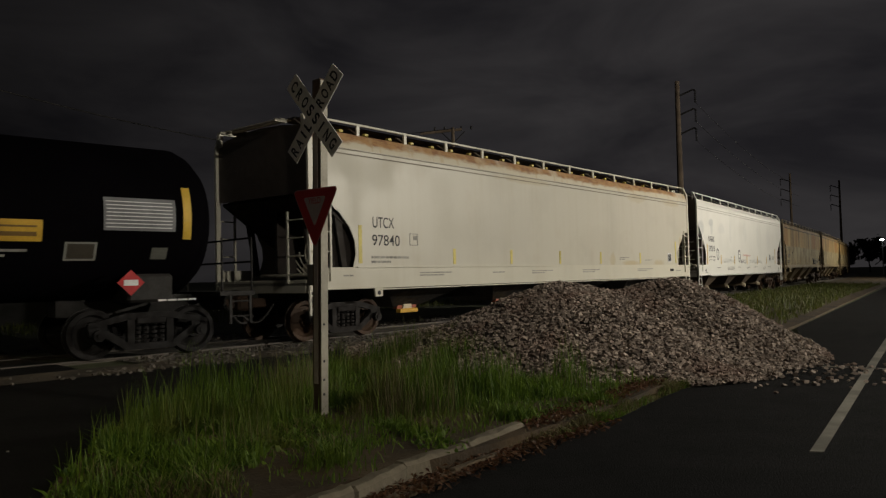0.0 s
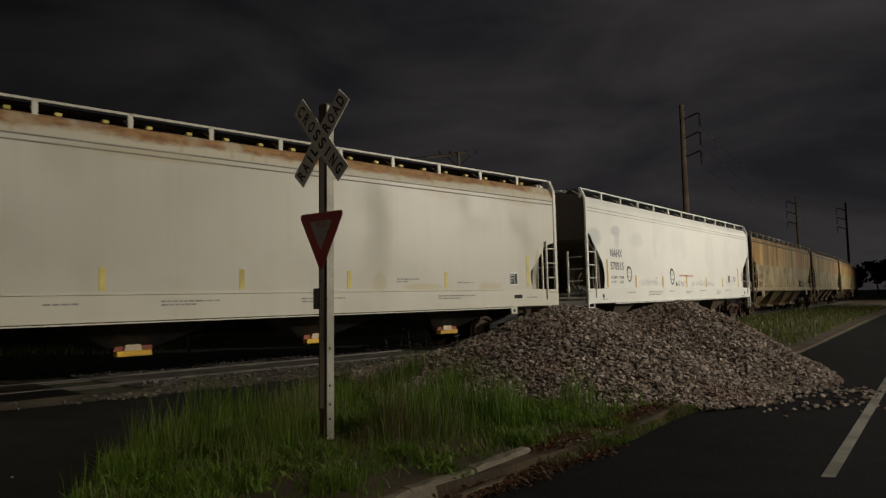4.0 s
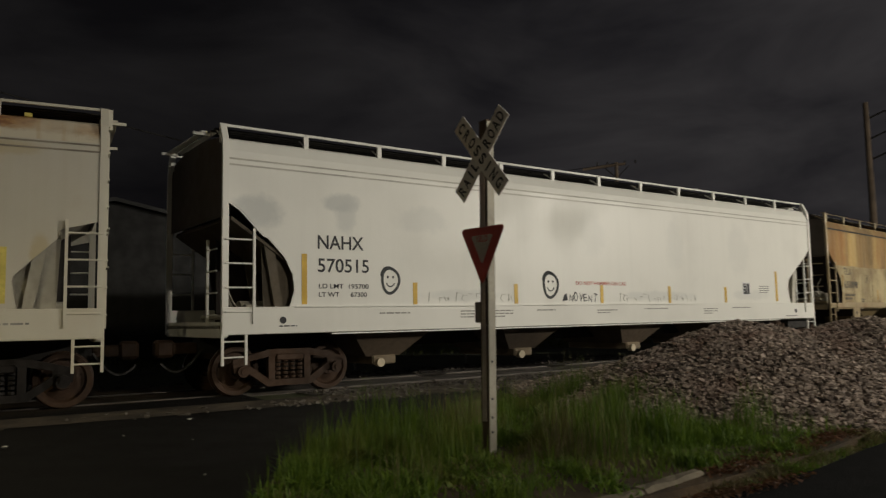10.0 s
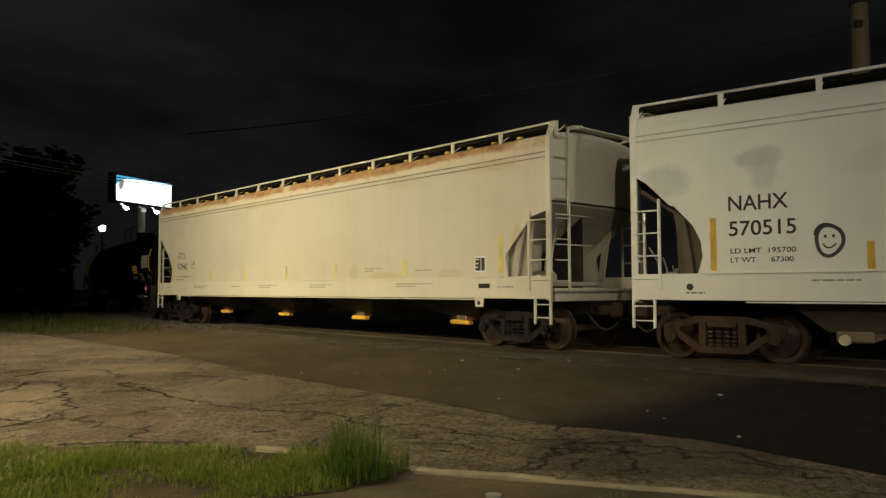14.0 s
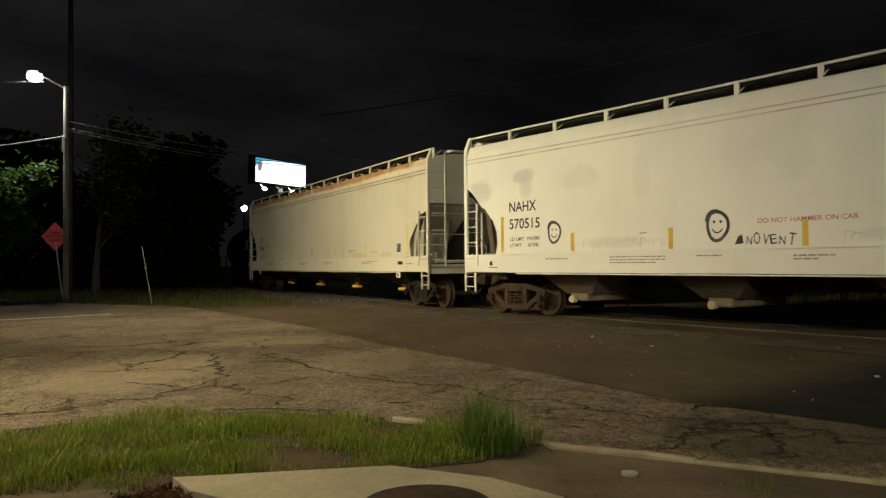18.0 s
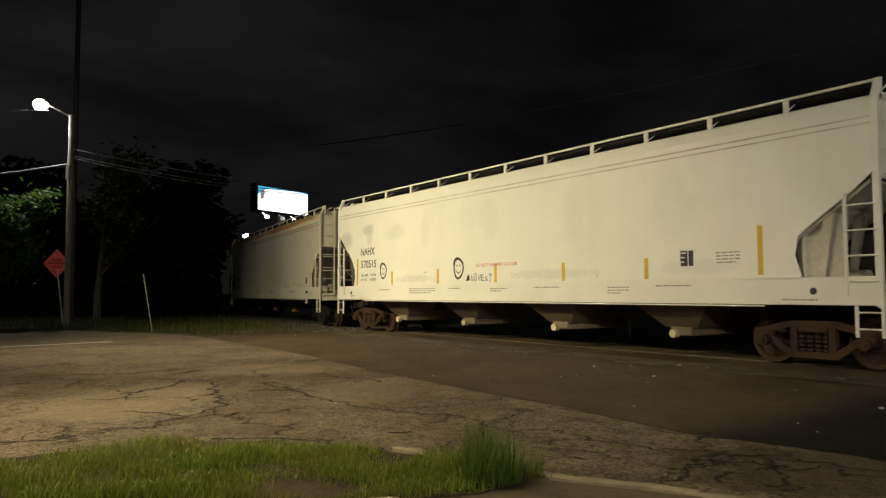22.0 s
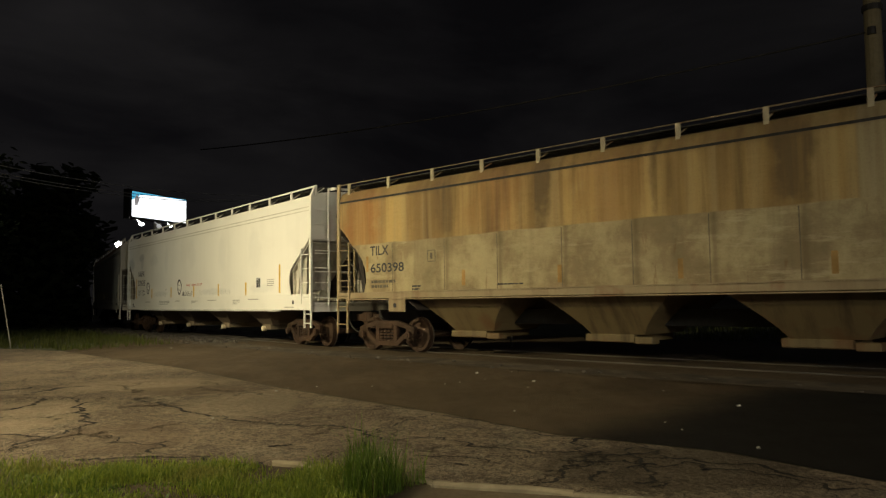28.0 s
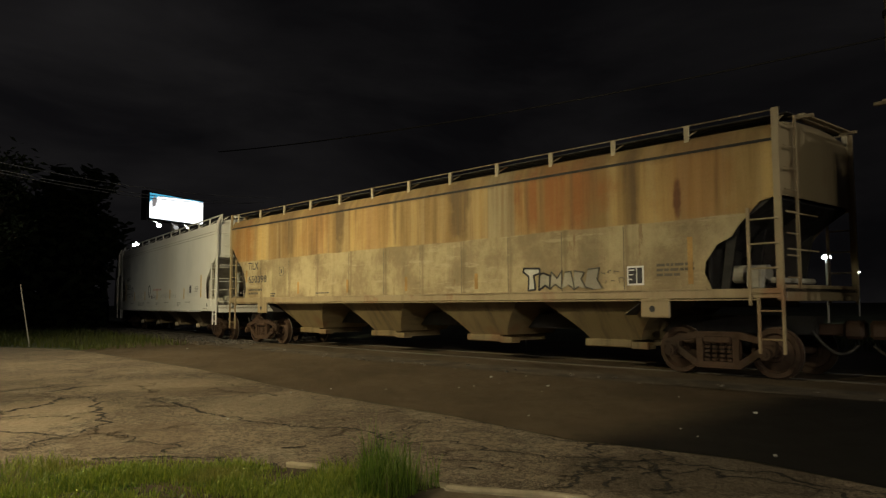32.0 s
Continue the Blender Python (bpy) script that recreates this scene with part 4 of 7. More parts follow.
# litter and pebbles on the road
verts, faces = [], []
for i in range(30):
    x, y = rng.uniform(-14, -3), rng.uniform(-2, 13)
    u, off = beside(x, y)
    if off > 3 and not inside(x, y, ISLAND) and not (x > -6 and y < 5):
        stone_mesh(verts, faces, (x, y, lift(x, y) + 0.008), 0.012 + 0.020 * rng.random() ** 2, 0.5)
for x, y in ((-8.3, 7.1), (-5.66, 9.58), (-7.93, 6.28), (-23.7, -6.1), (-12.3, 2.6), (-9.2, 4.5), (-6.6, 7.4)):
    stone_mesh(verts, faces, (x, y, lift(x, y) + 0.010), 0.036, 0.4)
stuff("road_litter", verts, faces, plain("pale_litter", (0.34, 0.33, 0.29)), "pale pebbles and litter scattered on the road", "litter")

# open cracks in the old road, as sunken seams filled with soil
CRACKS = [
    (0.020, [(-8.3, -0.05), (-7.9, 0.7), (-7.45, 1.1), (-7.1, 1.9), (-6.9, 2.2)]),
    (0.020, [(-12.2, -3.5), (-11.3, -3.0), (-10.5, -2.5), (-9.7, -1.8), (-9.1, -1.1), (-8.3, -0.05)]),
    (0.022, [(-6.9, 2.2), (-7.0, 2.6), (-6.7, 2.75), (-6.4, 3.2), (-5.6, 3.7)]),
    (0.016, [(-7.1, -0.45), (-8.0, -0.1), (-9.1, 0.35), (-9.7, 0.7)]),
    (0.014, [(-9.7, 0.7), (-9.2, 1.15), (-8.7, 1.45), (-8.1, 1.7), (-7.9, 2.1)]),
    (0.020, [(-7.9, 2.1), (-7.5, 1.95), (-7.1, 1.9)]),
    (0.016, [(-7.7, 2.0), (-7.7, 2.4), (-7.5, 2.6), (-7.0, 2.6)]),
    (0.022, [(-6.0, 1.3), (-6.4, 1.55), (-6.75, 1.85), (-7.1, 2.1)]),
    (0.020, [(-6.0, 1.7), (-6.3, 1.9)]),
    (0.015, [(-7.2, 0.4), (-7.05, 0.7), (-6.7, 1.1)]),
    (0.024, [(-6.75, 0.64), (-6.7, 0.82)]),
    (0.016, [(-7.2, 2.45), (-6.6, 2.3), (-5.9, 2.0)]),
    (0.026, [(-6.4, 2.1), (-6.5, 2.4)]),
    (0.018, [(-5.75, 2.05), (-5.85, 2.25)]),
    (0.016, [(-6.8, 1.6), (-6.7, 2.2), (-6.55, 2.7), (-6.2, 3.0), (-5.4, 3.6)]),
    (0.034, [(-11.2, -7.4), (-11.7, -7.5), (-11.75, -7.2)]),
    (0.022, [(-10.1, -5.5), (-10.05, -5.1), (-10.4, -4.6)]),
    (0.026, [(-10.6, -5.2), (-11.5, -4.8), (-12.3, -5.0), (-12.3, -4.6), (-11.4, -4.15), (-10.6, -3.9), (-10.3, -3.7), (-9.65, -3.3)]),
    (0.018, [(-9.65, -3.3), (-8.7, -3.45), (-9.1, -4.4)]),
    (0.045, [(-13.1, -5.5), (-13.7, -5.4), (-13.9, -4.9)]),
    (0.018, [(-7.2, -4.75), (-7.3, -4.4), (-7.6, -4.1), (-8.5, -3.6), (-8.7, -3.45)]),
    (0.018, [(-7.7, -2.1), (-8.3, -2.1)]),
    (0.032, [(-7.82, -1.02), (-7.92, -0.8)]),
    (0.024, [(-7.46, -2.7), (-7.5, -2.15), (-7.4, -1.5), (-7.1, -1.0), (-6.8, -0.5)]),
    (0.012, [(-8.7, -3.0), (-8.1, -2.2)]),
    (0.022, [(-14.6, -5.6), (-13.2, -6.6), (-12.6, -8.2)])]


def seam(a, b, depth, r, rough=0.17):
    """A broken line between two places, by halving and pushing the middle aside."""
    if depth == 0:
        return [a]
    d = math.hypot(b[0] - a[0], b[1] - a[1])
    k = r.gauss(0, rough) * d
    m = ((a[0] + b[0]) / 2 - (b[1] - a[1]) / d * k, (a[1] + b[1]) / 2 + (b[0] - a[0]) / d * k)
    return seam(a, m, depth - 1, r, rough) + seam(m, b, depth - 1, r, rough)


rc = random.Random(12)
runs = []
for width_, pts in CRACKS:
    line_ = []
    for a, b in zip(pts, pts[1:]):
        line_ += seam(a, b, 5, rc)
    runs.append((line_ + [pts[-1]], width_ * (0.72 if pts[0][1] > -0.5 else 0.95)))
# a net of finer cracks round worn slabs of one to two metres
NODE = {}
for i in range(15):
    for j in range(16):
        NODE[i, j] = (-21.0 + 1.35 * i + rc.uniform(-0.45, 0.45), -11.5 + 1.05 * j + 0.45 * i * 0.6 + rc.uniform(-0.4, 0.4))
for (i, j), p in NODE.items():
    for di, dj, odds in ((1, 0, 0.26), (0, 1, 0.20), (1, -1, 0.06)):
        q = NODE.get((i + di, j + dj))
        if q and rc.random() < odds * min(1, max(0.25, (p[0] + 17) / 8)) and inside(*p, APRON) and inside(*q, APRON):
            runs.append((seam(p, q, 4, rc, 0.2) + [q], rc.choice((0.002, 0.003, 0.004, 0.007))))
            if rc.random() < 0.4:
                m = runs[-1][0][rc.randint(4, 11)]
                e = (m[0] + rc.uniform(-0.6, 0.6), m[1] + rc.uniform(-0.6, 0.6))
                runs.append((seam(m, e, 3, rc, 0.25) + [e], 0.004))
verts, faces = [], []
for fine, w0 in runs:
    for k, (x, y) in enumerate(fine):
        a, b = fine[max(0, k - 1)], fine[min(len(fine) - 1, k + 1)]
        d = Vector((b[0] - a[0], b[1] - a[1])).normalized()
        w = w0 * (0.3 + 1.6 * abs(noise.noise(Vector((x * 3.1, y * 3.1, 9))))) + rc.uniform(0, w0 * 0.7)
        i = len(verts)
        z = lift_near(x, y) - 0.0075
        verts += [(x - d.y * w, y + d.x * w, z), (x + d.y * w, y - d.x * w, z)]
        if k:
            faces.append([i - 2, i - 1, i + 1, i])
stuff("road_cracks", verts, faces, plain("crack_soil", (0.017, 0.013, 0.009), 0.95, 0, 0.4, 8), "soil-filled open cracks in the old asphalt", "crack")

# ---- the train ----
# A car's own space: x along the train (towards its tail), -y the side seen from the lot, z up from the rail.


def bars(bm, x, z, w, rows, gap=0.05, h=0.022, y=None, seed=0):
    """Small writing that cannot be read: rows of short bars."""
    r = random.Random(seed)
    y = y or (-1.6295 if z < 1.5 else -1.6045)
    for k in range(rows):
        p, end = x, x + w * (1.0 if k < rows - 1 else r.uniform(0.5, 0.9))
        while p < end:
            q = min(end, p + r.uniform(0.05, 0.18))
            box(bm, p, q, y, y + 0.004, z - k * gap - h, z - k * gap)
            p = q + 0.025
    return bm


def words(car, body, x, z, w, h, mat, y=-1.6045, weight=0.012):
    root = None
    for me in letters(lettering(body, w, h, weight)):
        ob = part("letter", me, None, root or car)
        me.materials.append(mat)
        if root is None:
            ob.name = "lettering"
            ob.location = (x, y, z)
            root = ob
    return root


def tape(car, x, z0, z1, mat=None, w=0.10):
    part("reflector", box(fresh(), x - w / 2, x + w / 2, -1.607, -1.598, z0, z1), mat or YEL_TAPE, car, "yellow reflective strip")


def stencil(car, x, z, s=0.36):
    """A black square notice with a white frame and white bars."""
    root = part("notice", box(fresh(), x - s / 2, x + s / 2, -1.606, -1.598, z - s / 2, z + s / 2), WHITE_INK, car, "white-framed black notice")
    for x0, x1, z0, z1 in ((-0.41, 0.05, -0.41, 0.41), (0.11, 0.41, -0.41, 0.41)):
        part("notice_field", box(fresh(), x + s * x0, x + s * x1, -1.609, -1.604, z + s * z0, z + s * z1), INK, root)
    bm = fresh()
    for k in range(3):
        box(bm, x - s * 0.38, x - s * (0.06 + 0.07 * k), -1.612, -1.608, z + s * (0.26 - 0.24 * k), z + s * (0.32 - 0.24 * k))
    part("notice_bars", bm, WHITE_INK, root)


def smile(car, x, z, r):
    """A face sprayed in black line: ring, eyes, mouth."""
    bm = fresh()

    def ring(cx, cz, rx, rz, a0, a1, w, n=20):
        vs = []
        for i in range(n + 1):
            a = a0 + (a1 - a0) * i / n
            k = 1 + 0.05 * math.sin(3 * a + 1)
            vs.append([bm.verts.new((cx + (rx * k + s * w) * math.cos(a), -1.6045, cz + (rz * k + s * w) * math.sin(a))) for s in (-0.5, 0.5)])
        for a, b in zip(vs, vs[1:]):
            bm.faces.new((a[0], a[1], b[1], b[0]))
    ring(x, z, r * 0.8, r, 0.3, 6.7, r * 0.24, 30)
    ring(x - r * 0.1, z + r * 0.12, r * 0.82, r * 0.98, 0.9, 2.9, r * 0.16, 14)
    ring(x, z - r * 0.05, r * 0.42, r * 0.42, 3.5, 5.9, r * 0.1)
    for s in (-1, 1):
        ring(x + s * r * 0.25, z + r * 0.28, r * 0.05, r * 0.06, 0, 6.283, r * 0.1, 8)
    part("graffiti_face", bm, plain("black_spray", (0.05, 0.055, 0.055), 0.7, 0, 0.3, 15), car, "smiling face sprayed in black")


def wheelset(car, x, mat):
    """An axle with two wheels."""
    ax = part("wheelset", rod(fresh(), (0, -0.98, 0), (0, 0.98, 0), 0.075, 10), mat, car)
    ax.location = (x, 0, 0.42)
    me = None
    for s in (-1, 1):
        if me is None:
            bm = fresh()
            prof = [(0.09, -0.10), (0.14, -0.10), (0.16, -0.03), (0.31, 0.005), (0.345, -0.06), (0.42, -0.06), (0.425, 0.05), (0.45, 0.06), (0.45, 0.085), (0.345, 0.085), (0.31, 0.04), (0.16, 0.04), (0.14, 0.10), (0.09, 0.10)]
            rings = []
            n = 28
            for i in range(n):
                a = 6.28319 * i / n
                rings.append([bm.verts.new((r * math.cos(a), y, r * math.sin(a))) for r, y in prof])
            for i in range(n):
                p, q = rings[i], rings[(i + 1) % n]
                for k in range(len(prof)):
                    m = (k + 1) % len(prof)
                    bm.faces.new((p[k], p[m], q[m], q[k]))
            me = mesh_of(bm, "wheel", mat)
            me.materials.append(TREAD)
            for f in me.polygons:
                c = f.center
                if math.hypot(c.x, c.z) > 0.436:
                    f.material_index = 1
        w = part("wheel", me, None, ax)
        w.matrix_local = pose(0, s * 0.78, 0, 0, 0, 0 if s < 0 else 180)
    return ax


def truck(car, x, metal=None):
    """A two-axle truck: side frames, spring nests, bearing caps, bolster, brake beam."""
    metal = metal or BROWN
    root = part("truck_bolster", box(fresh(), x - 0.2, x + 0.2, -1.0, 1.0, 0.42, 0.68, 0.03), DARK, car)
    for s in (-1, 1):
        y0, y1 = sorted((s * 1.02, s * 1.13))
        bm = fresh()
        bar = lambda *p: plate(bm, [(x + a, b) for a, b in p], "y", y0, y1)
        bar((-0.40, 0.66), (0.40, 0.66), (0.40, 0.78), (-0.40, 0.78))
        bar((-0.42, 0.14), (0.42, 0.14), (0.38, 0.25), (-0.38, 0.25))
        for k in (-1, 1):
            bar((k * 0.38, 0.66), (k * 1.04, 0.53), (k * 1.04, 0.62), (k * 0.40, 0.78))
            bar((k * 0.42, 0.14), (k * 0.86, 0.44), (k * 0.80, 0.54), (k * 0.36, 0.25))
            bar((k * 0.28, 0.24), (k * 0.40, 0.24), (k * 0.40, 0.68), (k * 0.28, 0.68))
            bar((k * 0.76, 0.40), (k * 1.02, 0.40), (k * 1.05, 0.58), (k * 0.74, 0.58))
        part("side_frame", bm, metal, root)
        bm = fresh()
        for i in range(4):
            for k in range(5):
                xx = x - 0.21 + 0.14 * i
                rod(bm, (xx, s * 1.07, 0.26 + 0.075 * k), (xx, s * 1.07, 0.305 + 0.075 * k), 0.056, 8)
        part("spring_nest", bm, metal, root)
        part("bolster_end", box(fresh(), x - 0.26, x + 0.26, min(s * 0.9, s * 1.16), max(s * 0.9, s * 1.16), 0.58, 0.70, 0.02), metal, root)
        for a in (-0.89, 0.89):
            bm = rod(fresh(), (x + a, s * 1.12, 0.42), (x + a, s * 1.23, 0.42), 0.10, 12)
            rod(bm, (x + a, s * 1.22, 0.42), (x + a, s * 1.25, 0.42), 0.05, 8)
            part("bearing_cap", bm, metal, root)
    bm = fresh()
    rod(bm, (x - 0.45, -0.8, 0.34), (x - 0.45, 0.8, 0.34), 0.04)
    rod(bm, (x + 0.45, -0.8, 0.34), (x + 0.45, 0.8, 0.34), 0.04)
    part("brake_beam", bm, DARK, root)
    mat = metal if metal is TANK_STEEL else BROWN
    return [wheelset(car, x - 0.89, mat), wheelset(car, x + 0.89, mat)]


def ladder(car, name, p, q, foot, top, n, mat, r=0.018, rails=(True, True)):
    """Two uprights and n rungs between the plan points p and q."""
    up = [box(fresh(), x - 0.022, x + 0.022, y - 0.022, y + 0.022, foot, top) for k, (x, y) in enumerate((p, q)) if rails[k]]
    root = part(name, up[0], mat, car)
    for bm in up[1:]:
        part("upright", bm, mat, root)
    for i in range(n):
        z = foot + (top - foot) * (i + 0.5) / n
        part("rung", rod(fresh(), (*p, z), (*q, z), r, 6), mat, root)
    return root


def coupler(car, x, s):
    bm = fresh()
    box(bm, min(x, x + s * 0.5), max(x, x + s * 0.5), -0.09, 0.09, 0.72, 0.92, 0.02)
    box(bm, min(x + s * 0.42, x + s * 0.74), max(x + s * 0.42, x + s * 0.74), -0.16, 0.14, 0.67, 0.98, 0.05)
    part("coupler", bm, BROWN, car)
    bm = fresh()
    prev = Vector((x, -0.35, 0.80))
    for i in range(1, 9):
        t = i / 8
        p = Vector((x + s * 0.68 * t, -0.35 + 0.15 * t, 0.80 - 0.38 * math.sin(t * math.pi * 0.8)))
        rod(bm, prev, p, 0.025, 6)
        prev = p
    part("air_hose", bm, DARK, car)


def hopper(name, label, L, st):
    """A covered hopper car. st: sizes and materials."""
    car = thing(name, label, "freight car", "freight cars of the train")
    A = lambda a: a - L / 2
    P, R, TR = st["side"], st["roof"], st["trim"]
    zs0, zs1, ze, zr = st["sill"][0], st["sill"][1], st["eave"], st["rail"]
    zk = ze - 0.34  # where the side turns into the roof
    cutf, cutr = st["cut_front"], st["cut_rear"]
    # side sheets with the cut-away ends
    for s in (-1, 1):
        top = [(A(L - 0.10), zk), (A(0.10), zk)]
        # order: lower edge from front to rear, up the rear cut, back along the top, down the front cut
        out = [(A(cutf[-1][0]), zs1 - 0.05), (A(L - cutr[-1][0]), zs1 - 0.05)] + [(A(L - a), z) for a, z in cutr[::-1]] + top + [(A(a), z) for a, z in cutf]
        bm = fresh()
        plate(bm, out, "y", s * 1.60 if s < 0 else 1.58, -1.58 if s < 0 else s * 1.60)
        part("side_sheet", bm, P, car)
        # seams and weld lines along the top of the side
        if s < 0:
            for k, dz in enumerate(st["seams"]):
                part("seam", box(fresh(), A(0.12), A(L - 0.12), -1.612, -1.596, ze - dz - 0.012, ze - dz + 0.012), st.get("seam", SEAM), car)
            # thin dark strips paint the shading of the lower panel seams
            for a in st.get("ribs", ()):
                part("panel_seam", box(fresh(), A(a) - 0.008, A(a) + 0.008, -1.602, -1.598, zs1, 2.74), plain("shaded_panel_seam", (0.105, 0.085, 0.055)), car)
    # roof, turned in from the sides
    sec = [(-1.605, zk), (-1.59, zk + 0.12), (-1.50, ze - 0.02), (-1.30, ze + 0.05), (-0.7, ze + 0.13), (0, ze + 0.16), (0.7, ze + 0.13), (1.30, ze + 0.05), (1.50, ze - 0.02), (1.59, zk + 0.12), (1.605, zk)]
    bm = fresh()
    rings = []
    for a in (0.10, 0.6, L * 0.25, L * 0.5, L * 0.75, L - 0.6, L - 0.10):
        rings.append([bm.verts.new((A(a), y, z)) for y, z in sec])
    for p, q in zip(rings, rings[1:]):
        for i in range(len(sec) - 1):
            bm.faces.new((p[i], p[i + 1], q[i + 1], q[i]))
    for p in (rings[0], rings[-1]):
        bm.faces.new(p)
    bm.faces.new([r for r in (rings[0][0], rings[-1][0], rings[-1][-1], rings[0][-1])])
    part("roof", bm, R, car)
    # hatch trough with its covers, and walkways
    part("hatch_trough", box(fresh(), A(1.0), A(L - 1.0), -0.32, 0.32, ze + 0.12, ze + 0.22, 0.02), R, car)
    n = 7
    for i in range(n):
        a0 = 1.1 + (L - 2.2) * i / n
        part("hatch_cover", box(fresh(), A(a0), A(a0 + (L - 2.2) / n - 0.08), -0.36, 0.36, ze + 0.215, ze + 0.275, 0.03), R, car)
    for s in (-1, 1):
        y = s * 0.95
        me = mesh_of(box(fresh(), A(0.0), A(L), -0.05, 0.05, 0.20, 0.225), "walkway_plank", st["walk"])
        for k in range(4):
            part("walkway_plank", me, None, car).location = (0, y - 0.23 + 0.15 * k, ze)
    for s, x in ((-1, 0), (1, L)):
        bm = fresh()
        for k in range(2):
            a = sorted((A(x - s * 0.1) + s * 0.16 * k, A(x - s * 0.1) + s * 0.16 * k + s * 0.11))
            box(bm, a[0], a[1], -1.0, 1.0, ze + 0.18, ze + 0.205)
        for y in (-0.95, 0.95):
            box(bm, min(A(x), A(x) + s * 0.3), max(A(x), A(x) + s * 0.3), y - 0.03, y + 0.03, ze + 0.13, ze + 0.18)
        part("end_walkway", bm, TR, car)
    # rail along both edges of the roof, on posts
    ry = 1.43 if st["bent"] else 1.50
    for s in (-1, 1):
        part("roof_rail", box(fresh(), A(st["rail_in"]), A(L - st["rail_in"]), s * ry - 0.02, s * ry + 0.02, zr - st["rail_h"], zr, 0.006), st.get("railmat", TR), car)
        me = None
        for i in range(st["posts"]):
            a = st["post0"] + st["pitch"] * i
            if me is None:
                me = mesh_of(box(fresh(), -0.045, 0.045, -0.02, 0.02, 0, zr - ze + 0.06), "rail_post", st.get("post", TR))
            o = part("rail_post", me, None, car)
            o.location = (A(a), s * ry, ze - 0.07)
            if s < 0:
                part("rail_brace", rod(fresh(), (A(a), 0.02 - ry, ze + 0.03), (A(a), -1.15, ze + 0.20), 0.016, 5), TR, car)
    # ends: upper wall, slope sheet, posts, platform
    for s, x in ((1, 0.0), (-1, L)):
        X = lambda a: A(x) + s * a
        bm = fresh()
        plate(bm, [(-1.585, st["end_z"]), (1.585, st["end_z"])] + [(y * 0.99, z + 0.004) for y, z in sec[::-1]], "x", *sorted((X(0.075), X(0.097))))
        # the front end wall is dark brown, the rear one has the style's paint
        part("end_wall", bm, st["end"] if s < 0 else END_DARK, car)
        bm = fresh()
        pts = [(X(0.18), st["end_z"]), (X(3.0), 1.10), (X(3.03), 1.06), (X(0.16), st["end_z"] - 0.06)]
        plate(bm, pts, "y", -1.55, 1.55)
        # front bay sheets are darker than the rear ones, shade included in their colour
        part("slope_sheet", bm, (st["inner"] if s < 0 else st.get("inner_front", INNER_SHADED)), car)
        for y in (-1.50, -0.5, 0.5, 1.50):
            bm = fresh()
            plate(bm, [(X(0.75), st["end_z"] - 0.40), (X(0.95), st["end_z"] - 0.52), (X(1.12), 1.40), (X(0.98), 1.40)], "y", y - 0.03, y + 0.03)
            part("end_stiffener", bm, (st["inner"] if s < 0 else st.get("inner_front", INNER_SHADED)), car)
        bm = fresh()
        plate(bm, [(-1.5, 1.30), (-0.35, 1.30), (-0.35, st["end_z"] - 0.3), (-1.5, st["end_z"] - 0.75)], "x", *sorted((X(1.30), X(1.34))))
        part("shear_plate", bm, (st["inner"] if s < 0 else st.get("inner_front", INNER_SHADED)), car)
        if st["bent"]:
            lean = 0.0 if s < 0 else 0.14
            edge_ = [(X(1.46), 1.42), (X(1.46), 2.20), (X(1.16), 2.42 + lean), (X(0.60 + lean), st["end_z"] - 0.22), (X(0.66 + lean), 1.42)]
            gs = part("gusset", plate(fresh(), edge_, "y", -1.42, -1.39), (st["inner"] if s < 0 else st.get("inner_front", INNER_SHADED)), car)
            part("gusset_hole", rod(fresh(), (X(1.02), -1.424, 1.66), (X(1.02), -1.40, 1.66), 0.055, 12), INK, gs)
        for y in (-1.56, 1.56):
            bm = fresh()
            k = -1 if y < 0 else 1
            box(bm, *sorted((X(0.0), X(0.11))), *sorted((y, y + k * 0.06)), zs0 - 0.02, ze - (0.24 if st["bent"] else 0.16))
            if st["bent"]:
                plate(bm, [(y, ze - 0.24), (y + k * 0.06, ze - 0.24), (y + k * 0.045, ze - 0.05), (y - k * 0.10, zr), (y - k * 0.16, zr), (y - k * 0.02, ze - 0.07)], "x", *sorted((X(0.0), X(0.11))))
            else:
                box(bm, *sorted((X(0.0), X(0.11))), *sorted((y, y + k * 0.05)), ze - 0.16, zr)
            part("corner_post", bm, TR, car)
        bm = plate(fresh(), [(X(0.45), 1.2), (X(2.6), 1.2), (X(2.2), 1.55), (X(0.45), st["end_z"] - 0.25)], "y", -0.03, 0.03)
        part("center_web", bm, INNER_SHADED, car)
        part("platform", box(fresh(), *sorted((X(0.0), X(1.35))), -1.5, 1.5, zs0 + 0.10, zs0 + 0.16), (st["inner"] if s < 0 else st.get("inner_front", INNER_SHADED)), car)
        part("end_sill", box(fresh(), *sorted((X(0.0), X(0.14))), -1.5, 1.5, zs0 - 0.05, zs0 + 0.22, 0.01), TR, car)
        # brake gear on the platform
        bm = fresh()
        rod(bm, (X(0.55), -0.9, zs0 + 0.42), (X(1.15), -0.9, zs0 + 0.42), 0.16, 14)
        rod(bm, (X(0.35), -1.2, zs0 + 0.30), (X(0.35), 0.4, zs0 + 0.30), 0.05)
        box(bm, *sorted((X(0.5), X(0.75))), -1.35, -1.15, zs0 + 0.16, zs0 + 0.5, 0.03)
        part("brake_gear", bm, GRIMY, car)
        for k in range(4) if s > 0 else ():
            bm = fresh()
            prev = None
            for i in range(11):
                t = i / 10
